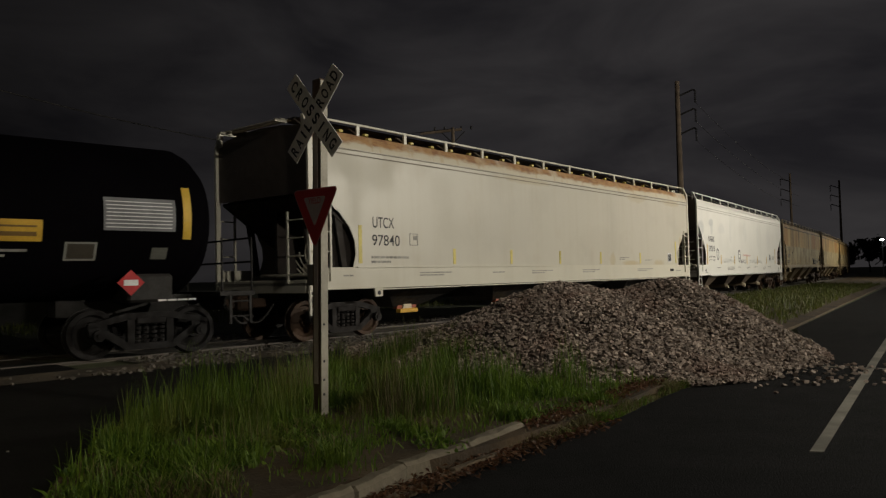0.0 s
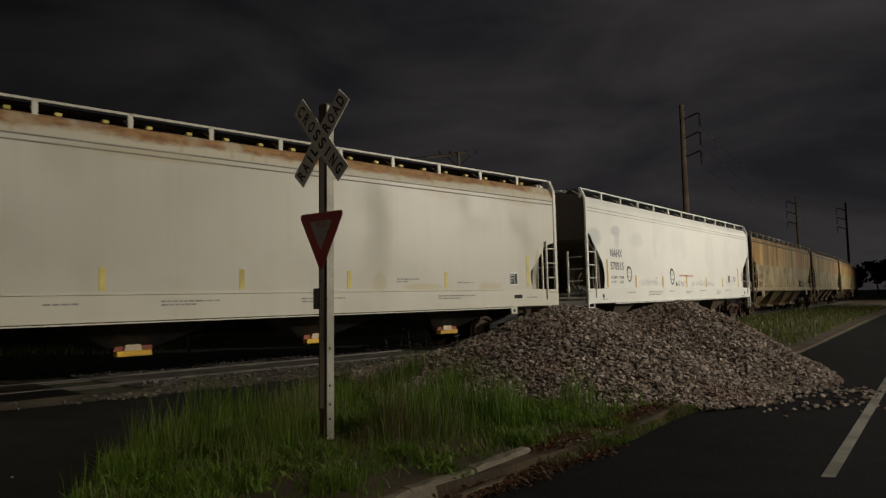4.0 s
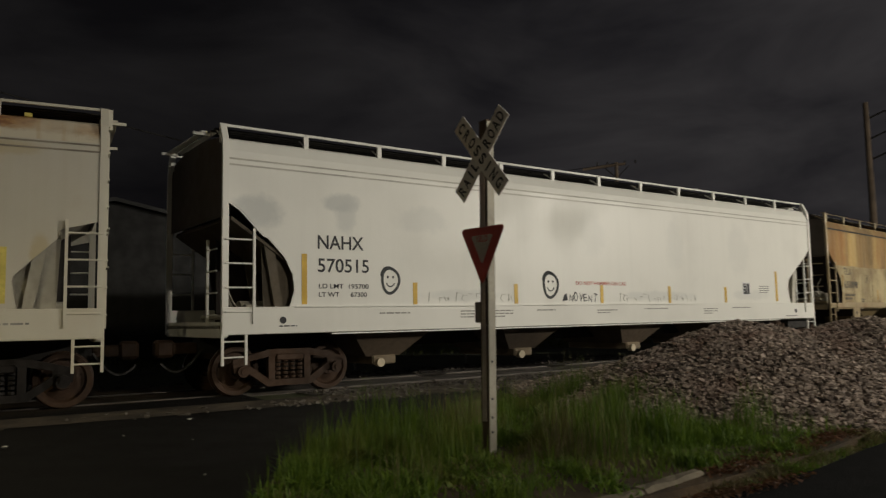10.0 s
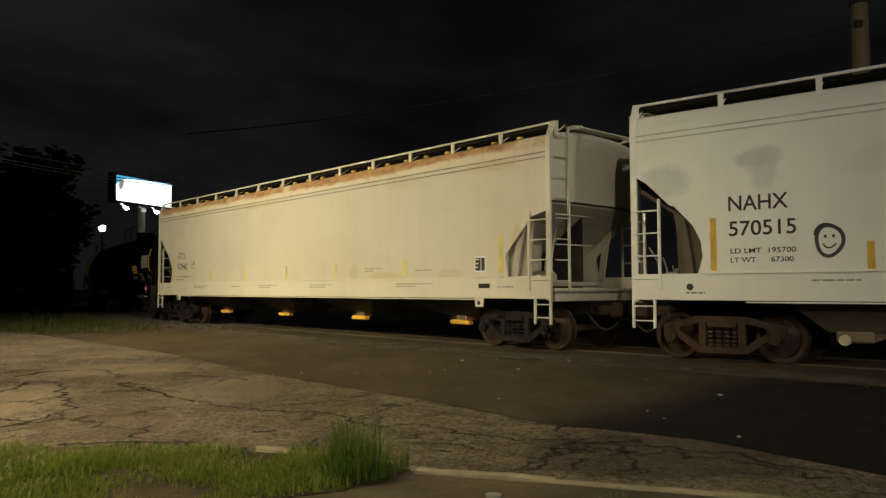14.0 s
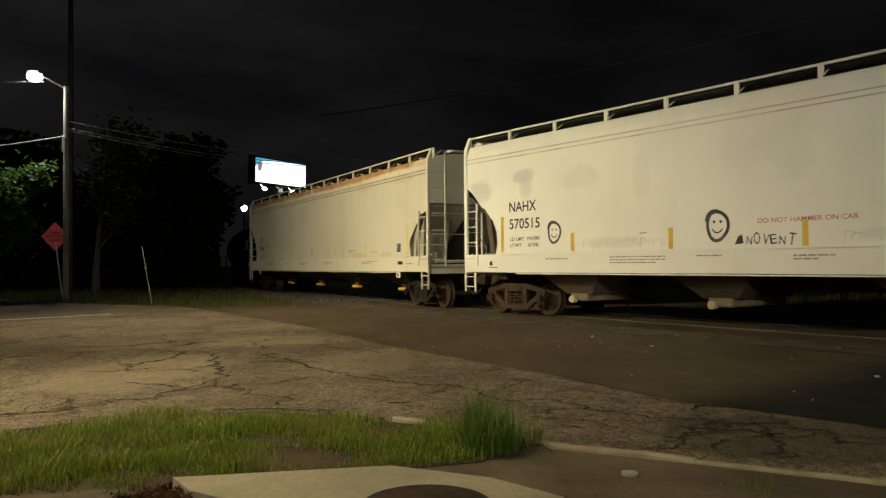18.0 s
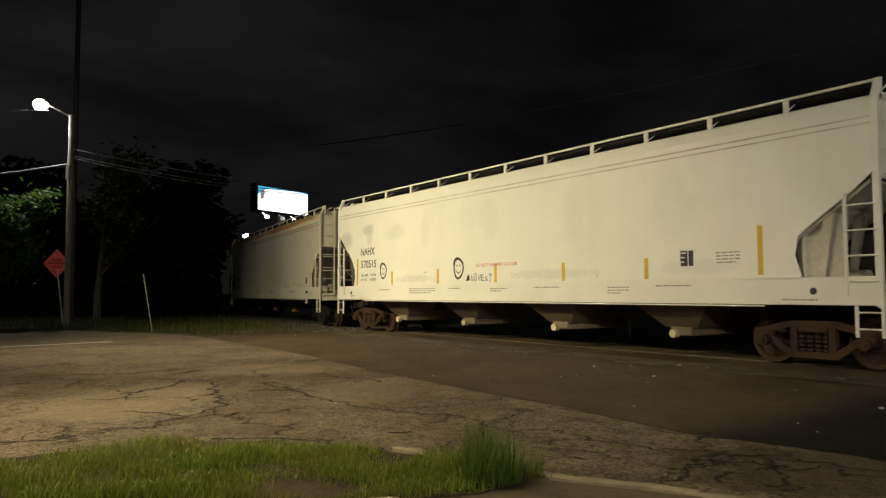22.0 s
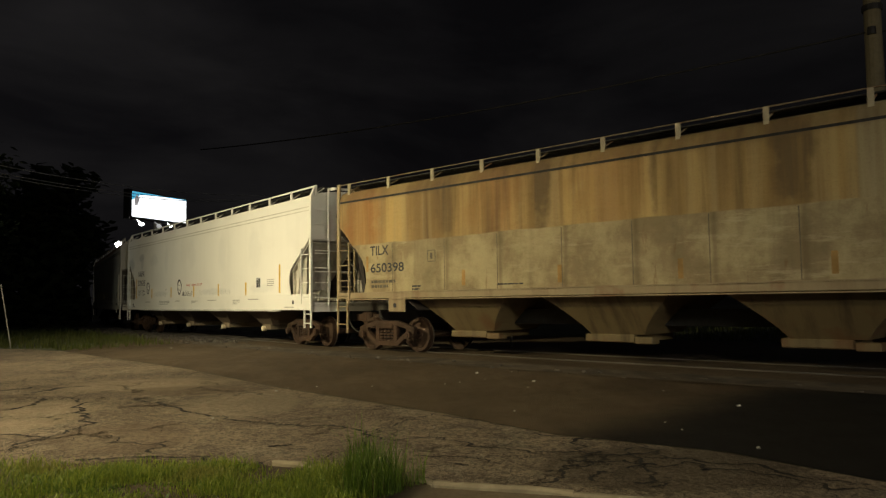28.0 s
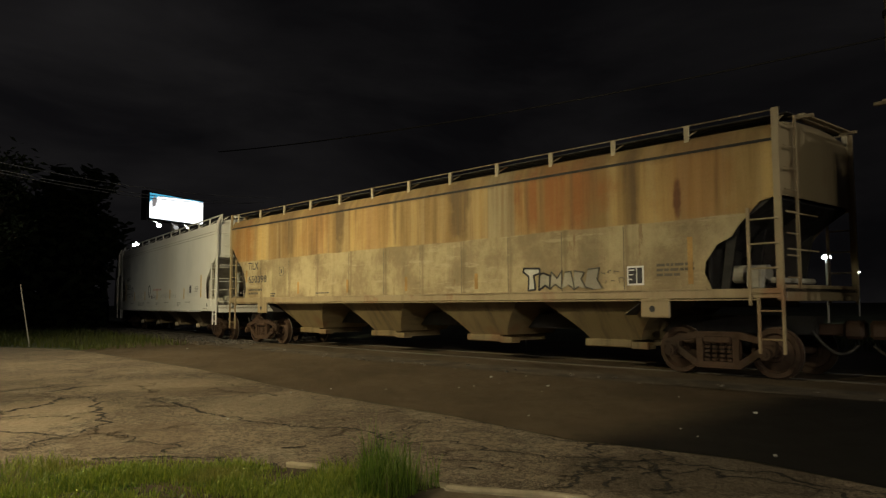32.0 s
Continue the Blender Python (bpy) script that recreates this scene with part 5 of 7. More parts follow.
                p = Vector((X(0.20 + 0.10 * k + 0.35 * t), -1.30 + 0.22 * k + 0.16 * math.sin(t * 5 + k), zs0 + 0.95 - 0.16 * k - (0.62 - 0.08 * k) * math.sin(t * (1.6 + 0.35 * k))))
                if prev is not None:
                    rod(bm, prev, p, 0.016, 5)
                prev = p
            part("brake_pipe", bm, GALV, car, "pale bent brake pipe")
        # ladders: on the side, on the end, and the stirrup step
        ladder(car, "side_ladder", (X(0.05), -1.64), (X(0.54), -1.64), zs1 - 0.28, st["ladder_top"], st["rungs"], TR, 0.016, (False, True))
        if s < 0:
            ladder(car, "end_ladder", (X(-0.03), -1.5), (X(-0.03), -1.06), zs0 + 0.15, zr - 0.08, 8, TR, 0.014, (False, True))
        else:
            ladder(car, "end_ladder", (X(-0.03), -1.46), (X(-0.03), -0.98), zs0 + 0.15, zs0 + 1.62, 4, TR, 0.014, (False, True))
        ladder(car, "step", (X(0.02), -1.60), (X(0.42), -1.60), 0.56 + st["step"], zs0 + 0.02, 2, TR, 0.015)
        ladder(car, "side_ladder", (X(0.05), 1.64), (X(0.54), 1.64), zs1 - 0.28, st["ladder_top"], st["rungs"], TR, 0.016)
        for z in (2.15, 2.75) if s < 0 else ():
            part("grab_iron", rod(fresh(), (X(-0.04), -1.5, z), (X(-0.04), -0.3, z), 0.014, 6), TR, car)
        coupler(car, X(0.1), -s)
    # side sills
    for s in (-1, 1):
        y0, y1 = sorted((s * 1.57, s * 1.625))
        bm = box(fresh(), A(0.0), A(L), y0, y1, zs0, zs1, 0.012)
        part("side_sill", bm, st["sillmat"], car)
        part("sill_cap", box(fresh(), A(1.3), A(L - 1.3), *sorted((s * 1.602, s * 1.652)), zs1 - 0.012, zs1 + 0.010), st["sillmat"], car)
        part("sill_lip", box(fresh(), A(st["lip"]), A(L - st["lip"]), *sorted((s * 1.58, s * 1.645)), zs0 - 0.035, zs0 - 0.012), TR, car)
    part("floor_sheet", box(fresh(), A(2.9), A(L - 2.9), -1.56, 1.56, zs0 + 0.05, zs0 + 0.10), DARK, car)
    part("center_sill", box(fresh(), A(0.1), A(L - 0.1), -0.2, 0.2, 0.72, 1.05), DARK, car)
    # hopper chutes with outlet gates
    for a in st["chutes"]:
        bm = fresh()
        x0, w0, w1 = A(a), st["chute_w"], min(st.get("chute_low", 0.42), st["chute_w"] * 0.4)
        zt, zb = zs0 + 0.04, 0.56
        rings = []
        for f in (0.0, 0.30, 0.55, 0.78, 1.0):
            k = f if st["gate"] != "tan" else 1 - (1 - f) ** 1.25
            w, dy = w0 + (w1 - w0) * k, 1.42 + (st["chute_y"] - 1.42) * f
            rings.append([bm.verts.new((x0 + a_ * w, b_ * dy, zt + (zb - zt) * f)) for a_, b_ in ((-1, -1), (1, -1), (1, 1), (-1, 1))])
        bm.faces.new(rings[0])
        bm.faces.new(rings[-1][::-1])
        for p, q in zip(rings, rings[1:]):
            for i in range(4):
                j = (i + 1) % 4
                bm.faces.new((p[i], p[j], q[j], q[i]))
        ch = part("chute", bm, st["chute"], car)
        if st["gate"] == "yellow":
            bm = plate(fresh(), [(x0 - 0.36, 0.52), (x0 - 0.30, 0.74), (x0 + 0.34, 0.78), (x0 + 0.34, 0.52)], "y", -0.62, -0.50)
            part("gate_box", bm, RED_GATE, ch)
            bm = box(fresh(), x0 - 0.34, x0 + 0.30, -0.72, -0.55, 0.42, 0.52, 0.015)
            part("gate_shelf", bm, YEL_GATE, ch, "yellow gate shelf")
            bm = plate(fresh(), [(x0 - 0.18, 0.52), (x0 - 0.14, 0.70), (x0 - 0.02, 0.62), (x0 + 0.10, 0.70), (x0 + 0.14, 0.52)], "y", -0.66, -0.60)
            part("gate_handle", bm, BEIGE_GATE, ch)
        elif st["gate"] == "cap":
            bm = box(fresh(), x0 - 0.26, x0 + 0.28, -1.02, 1.02, 0.40, 0.58, 0.03)
            part("gate_box", bm, GATE_N, ch)
            bm = rod(fresh(), (x0 - 0.12, -1.12, 0.44), (x0 - 0.12, -0.98, 0.44), 0.085, 14)
            part("outlet_cap", bm, BEIGE_GATE, ch, "pale round outlet cap")
        else:
            bm = box(fresh(), x0 - 0.75, x0 + 0.40, -0.82, 0.82, 0.40, 0.56, 0.02)
            part("gate_box", bm, CHUTE_T, ch)
            part("gate_shelf", box(fresh(), x0 + 0.42, x0 + 0.80, -0.86, -0.56, 0.38, 0.52, 0.015), CHUTE_T, ch)
    sets = truck(car, A(1.42), st.get("truck")) + truck(car, A(L - 1.42), st.get("truck"))
    return car, sets


# dark strip that draws the shadow line under a seam
SEAM = plain("seam_shade", (0.26, 0.23, 0.18), 0.8)
CUT = [(0.03, 3.32), (0.30, 3.14), (0.72, 2.72), (0.80, 2.70), (1.12, 2.36), (1.26, 2.08), (1.29, 1.80), (1.20, 1.50)]
CUT_STRAIGHT = [(0.03, 2.85), (0.62, 2.70), (0.64, 2.58), (1.22, 2.0), (1.24, 1.92), (1.16, 1.50)]
CUT_REAR = [(0.03, 3.22), (0.40, 2.90), (0.95, 2.52), (1.36, 2.22), (1.42, 1.90), (1.30, 1.50)]
CUT_TAN = [(0.03, 3.02), (0.35, 2.95), (0.75, 2.55), (0.85, 2.40), (1.12, 2.28), (1.34, 1.98), (1.36, 1.80), (1.22, 1.50)]
BASE = dict(post0=0.05, pitch=1.517, chute_y=0.55, rail_h=0.045, sill=(1.06, 1.52), eave=4.38, rail=4.64, posts=12, seams=(0.37, 0.47), end_z=3.05, ladder_top=2.85, rungs=4, rail_in=0.03, bent=True, lip=2.0, chute_w=1.55, step=0.0)
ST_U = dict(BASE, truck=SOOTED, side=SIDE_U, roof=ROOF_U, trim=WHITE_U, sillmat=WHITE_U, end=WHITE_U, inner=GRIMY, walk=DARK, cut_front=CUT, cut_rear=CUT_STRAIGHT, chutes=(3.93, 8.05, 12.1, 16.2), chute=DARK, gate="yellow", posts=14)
# inner_front: the white car's inner sheet, darkened for its shaded front bay
ST_N = dict(BASE, side=SIDE_N, roof=WHITE_N, trim=WHITE_N, sillmat=WHITE_N, end=WHITE_N, inner=INNER_N, inner_front=plain("shaded_brown_inner", (0.11, 0.088, 0.060), 0.75, 0, 0.4, 2.5), walk=DARK, cut_front=CUT, cut_rear=CUT_REAR, chutes=(3.45, 7.1, 10.85, 14.4), chute=CHUTE_N, gate="cap", posts=13, pitch=1.546, chute_w=0.95, chute_y=0.98, seams=(0.36, 0.46), seam=plain("faint_seam", (0.52, 0.50, 0.44)))
ST_T = dict(BASE, side=TAN, roof=TAN, trim=TAN_TRIM, sillmat=TAN_TRIM, end=TAN_TRIM, inner=DARK, walk=DARK, cut_front=[(a * 0.92, z) for a, z in CUT], cut_rear=CUT_TAN, sill=(1.36, 1.52), eave=4.22, rail=4.46, chutes=(4.2, 8.05, 12.0, 15.6), chute=CHUTE_T, gate="tan", posts=13, seams=(0.262, 0.285), seam=DARK, rail_h=0.018, post=PALE_POST, bent=False, lip=0.4, chute_w=1.52, chute_low=0.62, chute_y=0.8, post0=0.39, pitch=1.575, step=-0.1, ribs=(2.2, 4.0, 5.6, 7.3, 8.9, 10.4, 11.9, 13.4, 14.9, 16.4))

LU, LN, LT = 19.75, 18.65, 19.40
car_u, wheels_u = hopper("covered_hopper", "cream-white covered hopper car, rusty along its roof edge", LU, ST_U)
car_n, wheels_n = hopper("covered_hopper", "clean white covered hopper car with sprayed smiling faces", LN, ST_N)
car_t, wheels_t = hopper("covered_hopper", "two-tone covered hopper car, rusty brown over dirty beige", LT, ST_T)

# roof latches in tape yellow, the colour of the lamp glints on them
for i in range(25):
    a = 0.45 + 0.758 * i - LU / 2
    part("hatch_latch", box(fresh(), a - 0.05, a + 0.06, -1.30, -1.20, 4.44, 4.50, 0.008), PALE_TAPE, car_u, "small roof latch coloured as a yellow lamp glint")

# the first hopper's markings
A = -LU / 2
words(car_u, "UTCX", A + 1.80, 2.38, 0.68, 0.24, INK, weight=0.004)
words(car_u, "97840", A + 1.78, 1.99, 0.88, 0.24, INK, weight=0.004)
part("small_writing", bars(fresh(), A + 1.75, 1.76, 1.2, 2, 0.10, 0.05, seed=1), FAINT, car_u)
tape(car_u, A + 1.42, 1.60, 2.42, PALE_TAPE)
for a in (4.63, 7.11, 9.68, 12.24, 15.2):
    tape(car_u, A + a, 1.58, 1.96, PALE_TAPE)
tape(car_u, A + LU - 1.36, 1.60, 2.42, PALE_TAPE)
stencil(car_u, A + LU - 1.97, 1.80, 0.34)
bm = fresh()
for z0, z1, x0, x1 in ((2.02, 2.28, 3.0, 3.27),):
    for q in (0, 1):
        box(bm, A + x0, A + x1, -1.606, -1.598, (z0, z1)[q] - 0.008, (z0, z1)[q] + 0.008)
        box(bm, A + (x0, x1)[q] - 0.008, A + (x0, x1)[q] + 0.008, -1.606, -1.598, z0, z1)
box(bm, A + 3.12, A + 3.26, -1.606, -1.598, 2.14, 2.23)
part("small_panel", bm, FAINT, car_u)
for x, w, r, z, k in ((0.9, 0.5, 1, 1.36, 1), (3.3, 1.2, 2, 1.40, 2), (6.2, 0.9, 1, 1.38, 3), (8.1, 1.1, 2, 1.40, 4), (11.0, 1.1, 2, 1.40, 5), (14.9, 1.3, 2, 1.40, 6), (13.6, 0.7, 2, 1.80, 7), (15.6, 1.0, 1, 1.72, 8), (18.3, 0.7, 1, 1.32, 9)):
    part("small_writing", bars(fresh(), A + x, z, w, r, 0.06, 0.03, seed=k), FAINT, car_u)
for a in (1.95, LU - 2.0):
    bm = plate(fresh(), [(A + a - 0.13, 1.06), (A + a + 0.13, 1.06), (A + a + 0.11, 0.88), (A + a - 0.11, 0.88)], "y", -1.62, -1.58)
    o = part("jacking_lug", bm, WHITE_U, car_u)
    part("lug_hole", rod(fresh(), (A + a, -1.626, 0.96), (A + a, -1.60, 0.96), 0.05, 12), INK, o)
part("valve_plate", box(fresh(), A + LU - 2.0, A + LU - 1.66, -1.636, -1.62, 1.28, 1.38, 0.01), DARK, car_u)

# the second hopper's markings
A = -LN / 2
words(car_n, "NAHX", A + 1.74, 2.55, 0.94, 0.25, INK)
words(car_n, "570515", A + 1.74, 2.13, 1.05, 0.25, INK)
words(car_n, "LD LMT  195700", A + 1.76, 1.84, 1.02, 0.085, INK)
words(car_n, "LT WT      67300", A + 1.76, 1.69, 0.98, 0.085, INK)
words(car_n, "DO NOT HAMMER ON CAR", A + 8.25, 1.97, 1.72, 0.085, RED_INK)
for k, ch in enumerate("NOVENT"):
    o = words(car_n, ch, A + 8.02 + 0.155 * k, 1.60 - 0.004 * k, 0.11 + 0.012 * (k % 2), 0.17 + 0.02 * ((k * 3) % 4 - 1), INK, weight=0.0)
    o.rotation_euler = (0, radians((6, -4, 8, -7, 3, 10)[k]), 0)
part("graffiti_blot", plate(fresh(), [(A + 7.80, 1.60), (A + 7.86, 1.74), (A + 7.94, 1.78), (A + 7.97, 1.62)], "y", -1.606, -1.598), INK, car_n)
part("end_lettering", bars(fresh(), A + 1.0, 1.20, 0.55, 1, seed=4), INK, car_n)
o = words(car_n, "NAHX", LN / 2 - 0.071, 3.72, 0.50, 0.13, INK, y=-0.75)
o.rotation_euler = (0, 0, radians(90))
tape(car_n, A + 1.48, 1.56, 2.45)
for a in (3.82, 6.42, 9.10, 11.62, 14.05):
    tape(car_n, A + a, 1.55, 1.97)
tape(car_n, A + LN - 2.05, 1.58, 2.45)
stencil(car_n, A + 15.05, 1.93)
smile(car_n, A + 3.26, 2.00, 0.235)
smile(car_n, A + 7.45, 1.96, 0.27)
part("hole", rod(fresh(), (A + 1.07, -1.632, 1.29), (A + 1.07, -1.60, 1.29), 0.06, 14), INK, car_n)
part("hole", rod(fresh(), (A + LN - 1.1, -1.632, 1.29), (A + LN - 1.1, -1.60, 1.29), 0.06, 14), INK, car_n)
for x, w, r, z, k in ((3.0, 1.0, 1, 1.40, 11), (4.9, 1.4, 3, 1.42, 12), (7.0, 0.9, 1, 1.42, 13), (8.9, 0.7, 2, 1.40, 14), (10.6, 1.0, 1, 1.42, 15), (13.0, 0.6, 3, 1.40, 16), (14.3, 1.2, 1, 1.42, 17), (15.7, 0.5, 4, 2.02, 18), (17.0, 0.8, 1, 1.16, 19)):
    part("small_writing", bars(fresh(), A + x, z, w, r, 0.06, 0.026, seed=k), FAINT, car_n)


def glyphs(bm, x, z, n, w, h, r, seed, y=-1.604):
    """Hand-drawn strokes that cannot be read."""
    g = random.Random(seed)
    for k in range(n):
        x0 = x + k * w * 1.35 + g.uniform(-0.5, 0.5) * w
        hh = h * g.uniform(0.35, 1.2)
        kind = g.randrange(3)
        if kind == 0:
            pts = [(0, 0), (0.05, 1), (0.9, 0.9), (0.8, 0.45), (0.1, 0.5)]
        elif kind == 1:
            pts = [(0, 0.9), (0.25, 0.05), (0.5, 0.6), (0.75, 0.0), (1, 1)]
        else:
            pts = [(0.9, 0.9), (0.2, 1.0), (0.0, 0.5), (0.25, 0.05), (0.95, 0.15)]
        pts = [(x0 + a * w * 1.1 + g.uniform(-0.25, 0.25) * w, z + b * hh + g.uniform(-0.1, 0.1) * h) for a, b in pts]
        cut = g.randrange(2, 5)
        for a, b in zip(pts[:cut], pts[1:cut]):
            rod(bm, (a[0], y, a[1]), (b[0], y, b[1]), r, 4)
    return bm


SPRAY = plain("faint_grey_spray", (0.60, 0.595, 0.545))
part("scrawl", glyphs(fresh(), A + 4.2, 1.60, 12, 0.13, 0.17, 0.006, 1), SPRAY, car_n, "faint grey scrawl")
part("scrawl", glyphs(fresh(), A + 5.55, 1.62, 1, 0.22, 0.30, 0.010, 5), plain("mid_grey_spray", (0.27, 0.27, 0.26)), car_n, "grey scrawl")
part("scrawl", glyphs(fresh(), A + 9.7, 1.60, 18, 0.13, 0.15, 0.006, 2), SPRAY, car_n, "faint grey scrawl")

# the third hopper's markings
WORN_INK = plain("worn_black_lettering", (0.095, 0.08, 0.055), 0.7, 0, 0.3, 20)
A = -LT / 2
words(car_t, "TILX", A + 1.36, 2.46, 0.70, 0.24, INK)
words(car_t, "650398", A + 1.38, 2.02, 1.24, 0.23, INK)
part("small_writing", bars(fresh(), A + 1.40, 1.82, 0.9, 2, 0.12, 0.07, seed=21), WORN_INK, car_t)
bm = fresh()
for q in (0, 1):
    box(bm, A + 3.45, A + 3.70, -1.606, -1.598, (2.22, 2.48)[q] - 0.008, (2.22, 2.48)[q] + 0.008)
    box(bm, A + (3.45, 3.70)[q] - 0.008, A + (3.45, 3.70)[q] + 0.008, -1.606, -1.598, 2.22, 2.48)
box(bm, A + 3.54, A + 3.61, -1.606, -1.598, 2.28, 2.42)
part("small_panel", bm, WORN_INK, car_t)
OLD_TAPE = plain("dirty_orange_tape", (0.34, 0.20, 0.06), 0.7, 0, 0.4, 8)
tape(car_t, A + 1.24, 2.05, 2.45, OLD_TAPE, 0.08)
for a in (4.6, 7.24, 9.85, 12.4):
    tape(car_t, A + a, 1.62, 1.98, OLD_TAPE)
tape(car_t, A + LT - 1.62, 1.62, 2.45, OLD_TAPE)
stencil(car_t, A + 16.65, 1.80, 0.36)
part("small_writing", bars(fresh(), A + LT - 2.3, 2.0, 0.75, 3, 0.09, 0.05, seed=22), WORN_INK, car_t)
part("small_writing", bars(fresh(), A + 2.9, 1.66, 0.3, 2, 0.07, 0.04, seed=23), INK, car_t)
part("small_writing", bars(fresh(), A + 5.6, 1.64, 0.9, 1, 0.07, 0.03, seed=24), INK, car_t)
# graffiti letters: a pale filled first letter, the rest faded outlines, unreadable
x = A + 13.85
SHAPES = [[(0, 0.40), (0.02, 0.48), (0.46, 0.46), (0.47, 0.36), (0.30, 0.32), (0.34, 0.02), (0.14, 0.0), (0.16, 0.30)], [(0, 0.0), (0.02, 0.33), (0.12, 0.36), (0.30, 0.30), (0.29, 0.04), (0.16, 0.10)], [(0, 0.02), (0.05, 0.38), (0.20, 0.24), (0.33, 0.40), (0.31, 0.02), (0.15, 0.12)], [(0, 0.03), (0.10, 0.36), (0.25, 0.37), (0.34, 0.0), (0.18, 0.10)], [(0, 0.0), (0.03, 0.38), (0.28, 0.34), (0.20, 0.22), (0.33, 0.02), (0.14, 0.06)], [(0, 0.06), (0.08, 0.40), (0.36, 0.42), (0.30, 0.20), (0.42, 0.02), (0.2, 0.0)]]
PALE = [plain("pale_spray_%s" % n, c, 0.7, 0, 0.25, 6) for n, c in (("bright", (0.43, 0.42, 0.37)), ("faded", (0.28, 0.26, 0.20)))]
for k, pts in enumerate(SHAPES):
    pts = [(x + px, 1.56 + pz) for px, pz in pts]
    g0 = part("graffiti_letter", plate(fresh(), pts, "y", -1.6080 - 0.001 * k, -1.598), PALE[min(k, 1)], car_t, "pale spray-painted letter")
    bm = fresh()
    for i, (a, b) in enumerate(zip(pts, pts[1:] + pts[:1])):
        if k < 3 or i % 4:
            rod(bm, (a[0], -1.610 - 0.001 * k, a[1]), (b[0], -1.610 - 0.001 * k, b[1]), 0.020 if k < 2 else 0.013, 5)
    part("outline", bm, INK if k < 2 else plain("worn_outline", (0.075, 0.068, 0.055)), g0)
    x += (0.44, 0.29, 0.31, 0.30, 0.29, 0.4)[k]
part("scrawl", glyphs(fresh(), A + 15.95, 1.66, 3, 0.12, 0.13, 0.008, 30), plain("faded_black_spray", (0.11, 0.095, 0.065)), car_t, "dark scrawl")
part("scrawl", glyphs(fresh(), A + 15.92, 1.86, 3, 0.09, 0.09, 0.007, 31), plain("faded_black_spray", (0.11, 0.095, 0.065)), car_t, "dark scrawl")
for a in (2.35, LT - 2.35):
    bm = box(fresh(), A + a - 0.30, A + a + 0.30, -1.62, -1.56, 1.02, 1.40, 0.02)
    o = part("jacking_plate", bm, TAN_TRIM, car_t)
    part("lug_hole", rod(fresh(), (A + a - 0.05, -1.626, 1.18), (A + a - 0.05, -1.60, 1.18), 0.06, 12), INK, o)

# tank cars ahead of the hoppers


def tank_car(label, L, paint, endpaint):
    car = thing("tank_car", label, "freight car", "freight cars of the train")
    zc, r = 2.42, 1.42
    bm = fresh()
    rings = []
    n = 40
    prof = [(-L / 2 + 0.55, 0.25), (-L / 2 + 0.62, 0.75), (-L / 2 + 0.78, 1.10), (-L / 2 + 1.0, 1.32), (-L / 2 + 1.22, r)]
    prof = prof + [(-x, q) for x, q in prof[::-1]]
    for x, q in prof:
        rings.append([bm.verts.new((x, q * math.cos(6.28319 * i / n), zc + q * math.sin(6.28319 * i / n))) for i in range(n)])
    for p, q in zip(rings, rings[1:]):
        for i in range(n):
            j = (i + 1) % n
            bm.faces.new((p[i], p[j], q[j], q[i]))
    bm.faces.new(rings[0])
    bm.faces.new(rings[-1])
    tank = part("tank", bm, paint, car, smooth=True)
    if endpaint:
        me = tank.data
        me.materials.append(endpaint)
        for f in me.polygons:
            if abs(f.center.x) > L / 2 - 1.24:
                f.material_index = 1
    bm = rod(fresh(), (0, 0, zc + r - 0.1), (0, 0, zc + r + 0.32), 0.42, 20)
    part("valve_dome", bm, paint, car)
    bm = fresh()
    for y in (-0.7, 0.7):
        rod(bm, (-1.4, y, zc + r + 0.55), (1.4, y, zc + r + 0.55), 0.02, 6)
        for x in (-1.4, 0, 1.4):
            rod(bm, (x, y, zc + r - 0.2), (x, y, zc + r + 0.55), 0.02, 6)
    part("dome_rail", bm, paint, car)
    for s in (-1, 1):
        part("stub_sill", box(fresh(), *sorted((s * (L / 2 - 0.05), s * (L / 2 - 3.2))), -0.25, 0.25, 0.72, 1.06), DARK, car)
        part("end_platform", box(fresh(), *sorted((s * (L / 2 - 0.05), s * (L / 2 - 0.75))), -1.45, 1.45, 1.02, 1.10), DARK, car)
        part("saddle", box(fresh(), *sorted((s * (L / 2 - 1.5), s * (L / 2 - 2.3))), -1.15, 1.15, 0.95, 1.45, 0.05), DARK, car)
        bm = fresh()
        for y in (-1.42, 1.42):
            rod(bm, (s * (L / 2 - 0.1), y, 1.1), (s * (L / 2 - 0.1), y, 2.1), 0.02, 6)
            rod(bm, (s * (L / 2 - 0.7), y, 1.1), (s * (L / 2 - 0.7), y, 2.1), 0.02, 6)
        rod(bm, (s * (L / 2 - 0.1), -1.42, 2.1), (s * (L / 2 - 0.1), 1.42, 2.1), 0.02, 6)
        rod(bm, (s * (L / 2 - 0.1), -1.42, 1.65), (s * (L / 2 - 0.1), 1.42, 1.65), 0.02, 6)
        part("hand_rail", bm, DARK, car)
        ladder(car, "step", (s * (L / 2 - 0.15), -1.44), (s * (L / 2 - 0.55), -1.44), 0.5, 1.05, 2, DARK, 0.016)
        coupler(car, s * (L / 2 - 0.1), s)
    sets = truck(car, -L / 2 + 1.9, TANK_STEEL) + truck(car, L / 2 - 1.9, TANK_STEEL)
    return car, sets


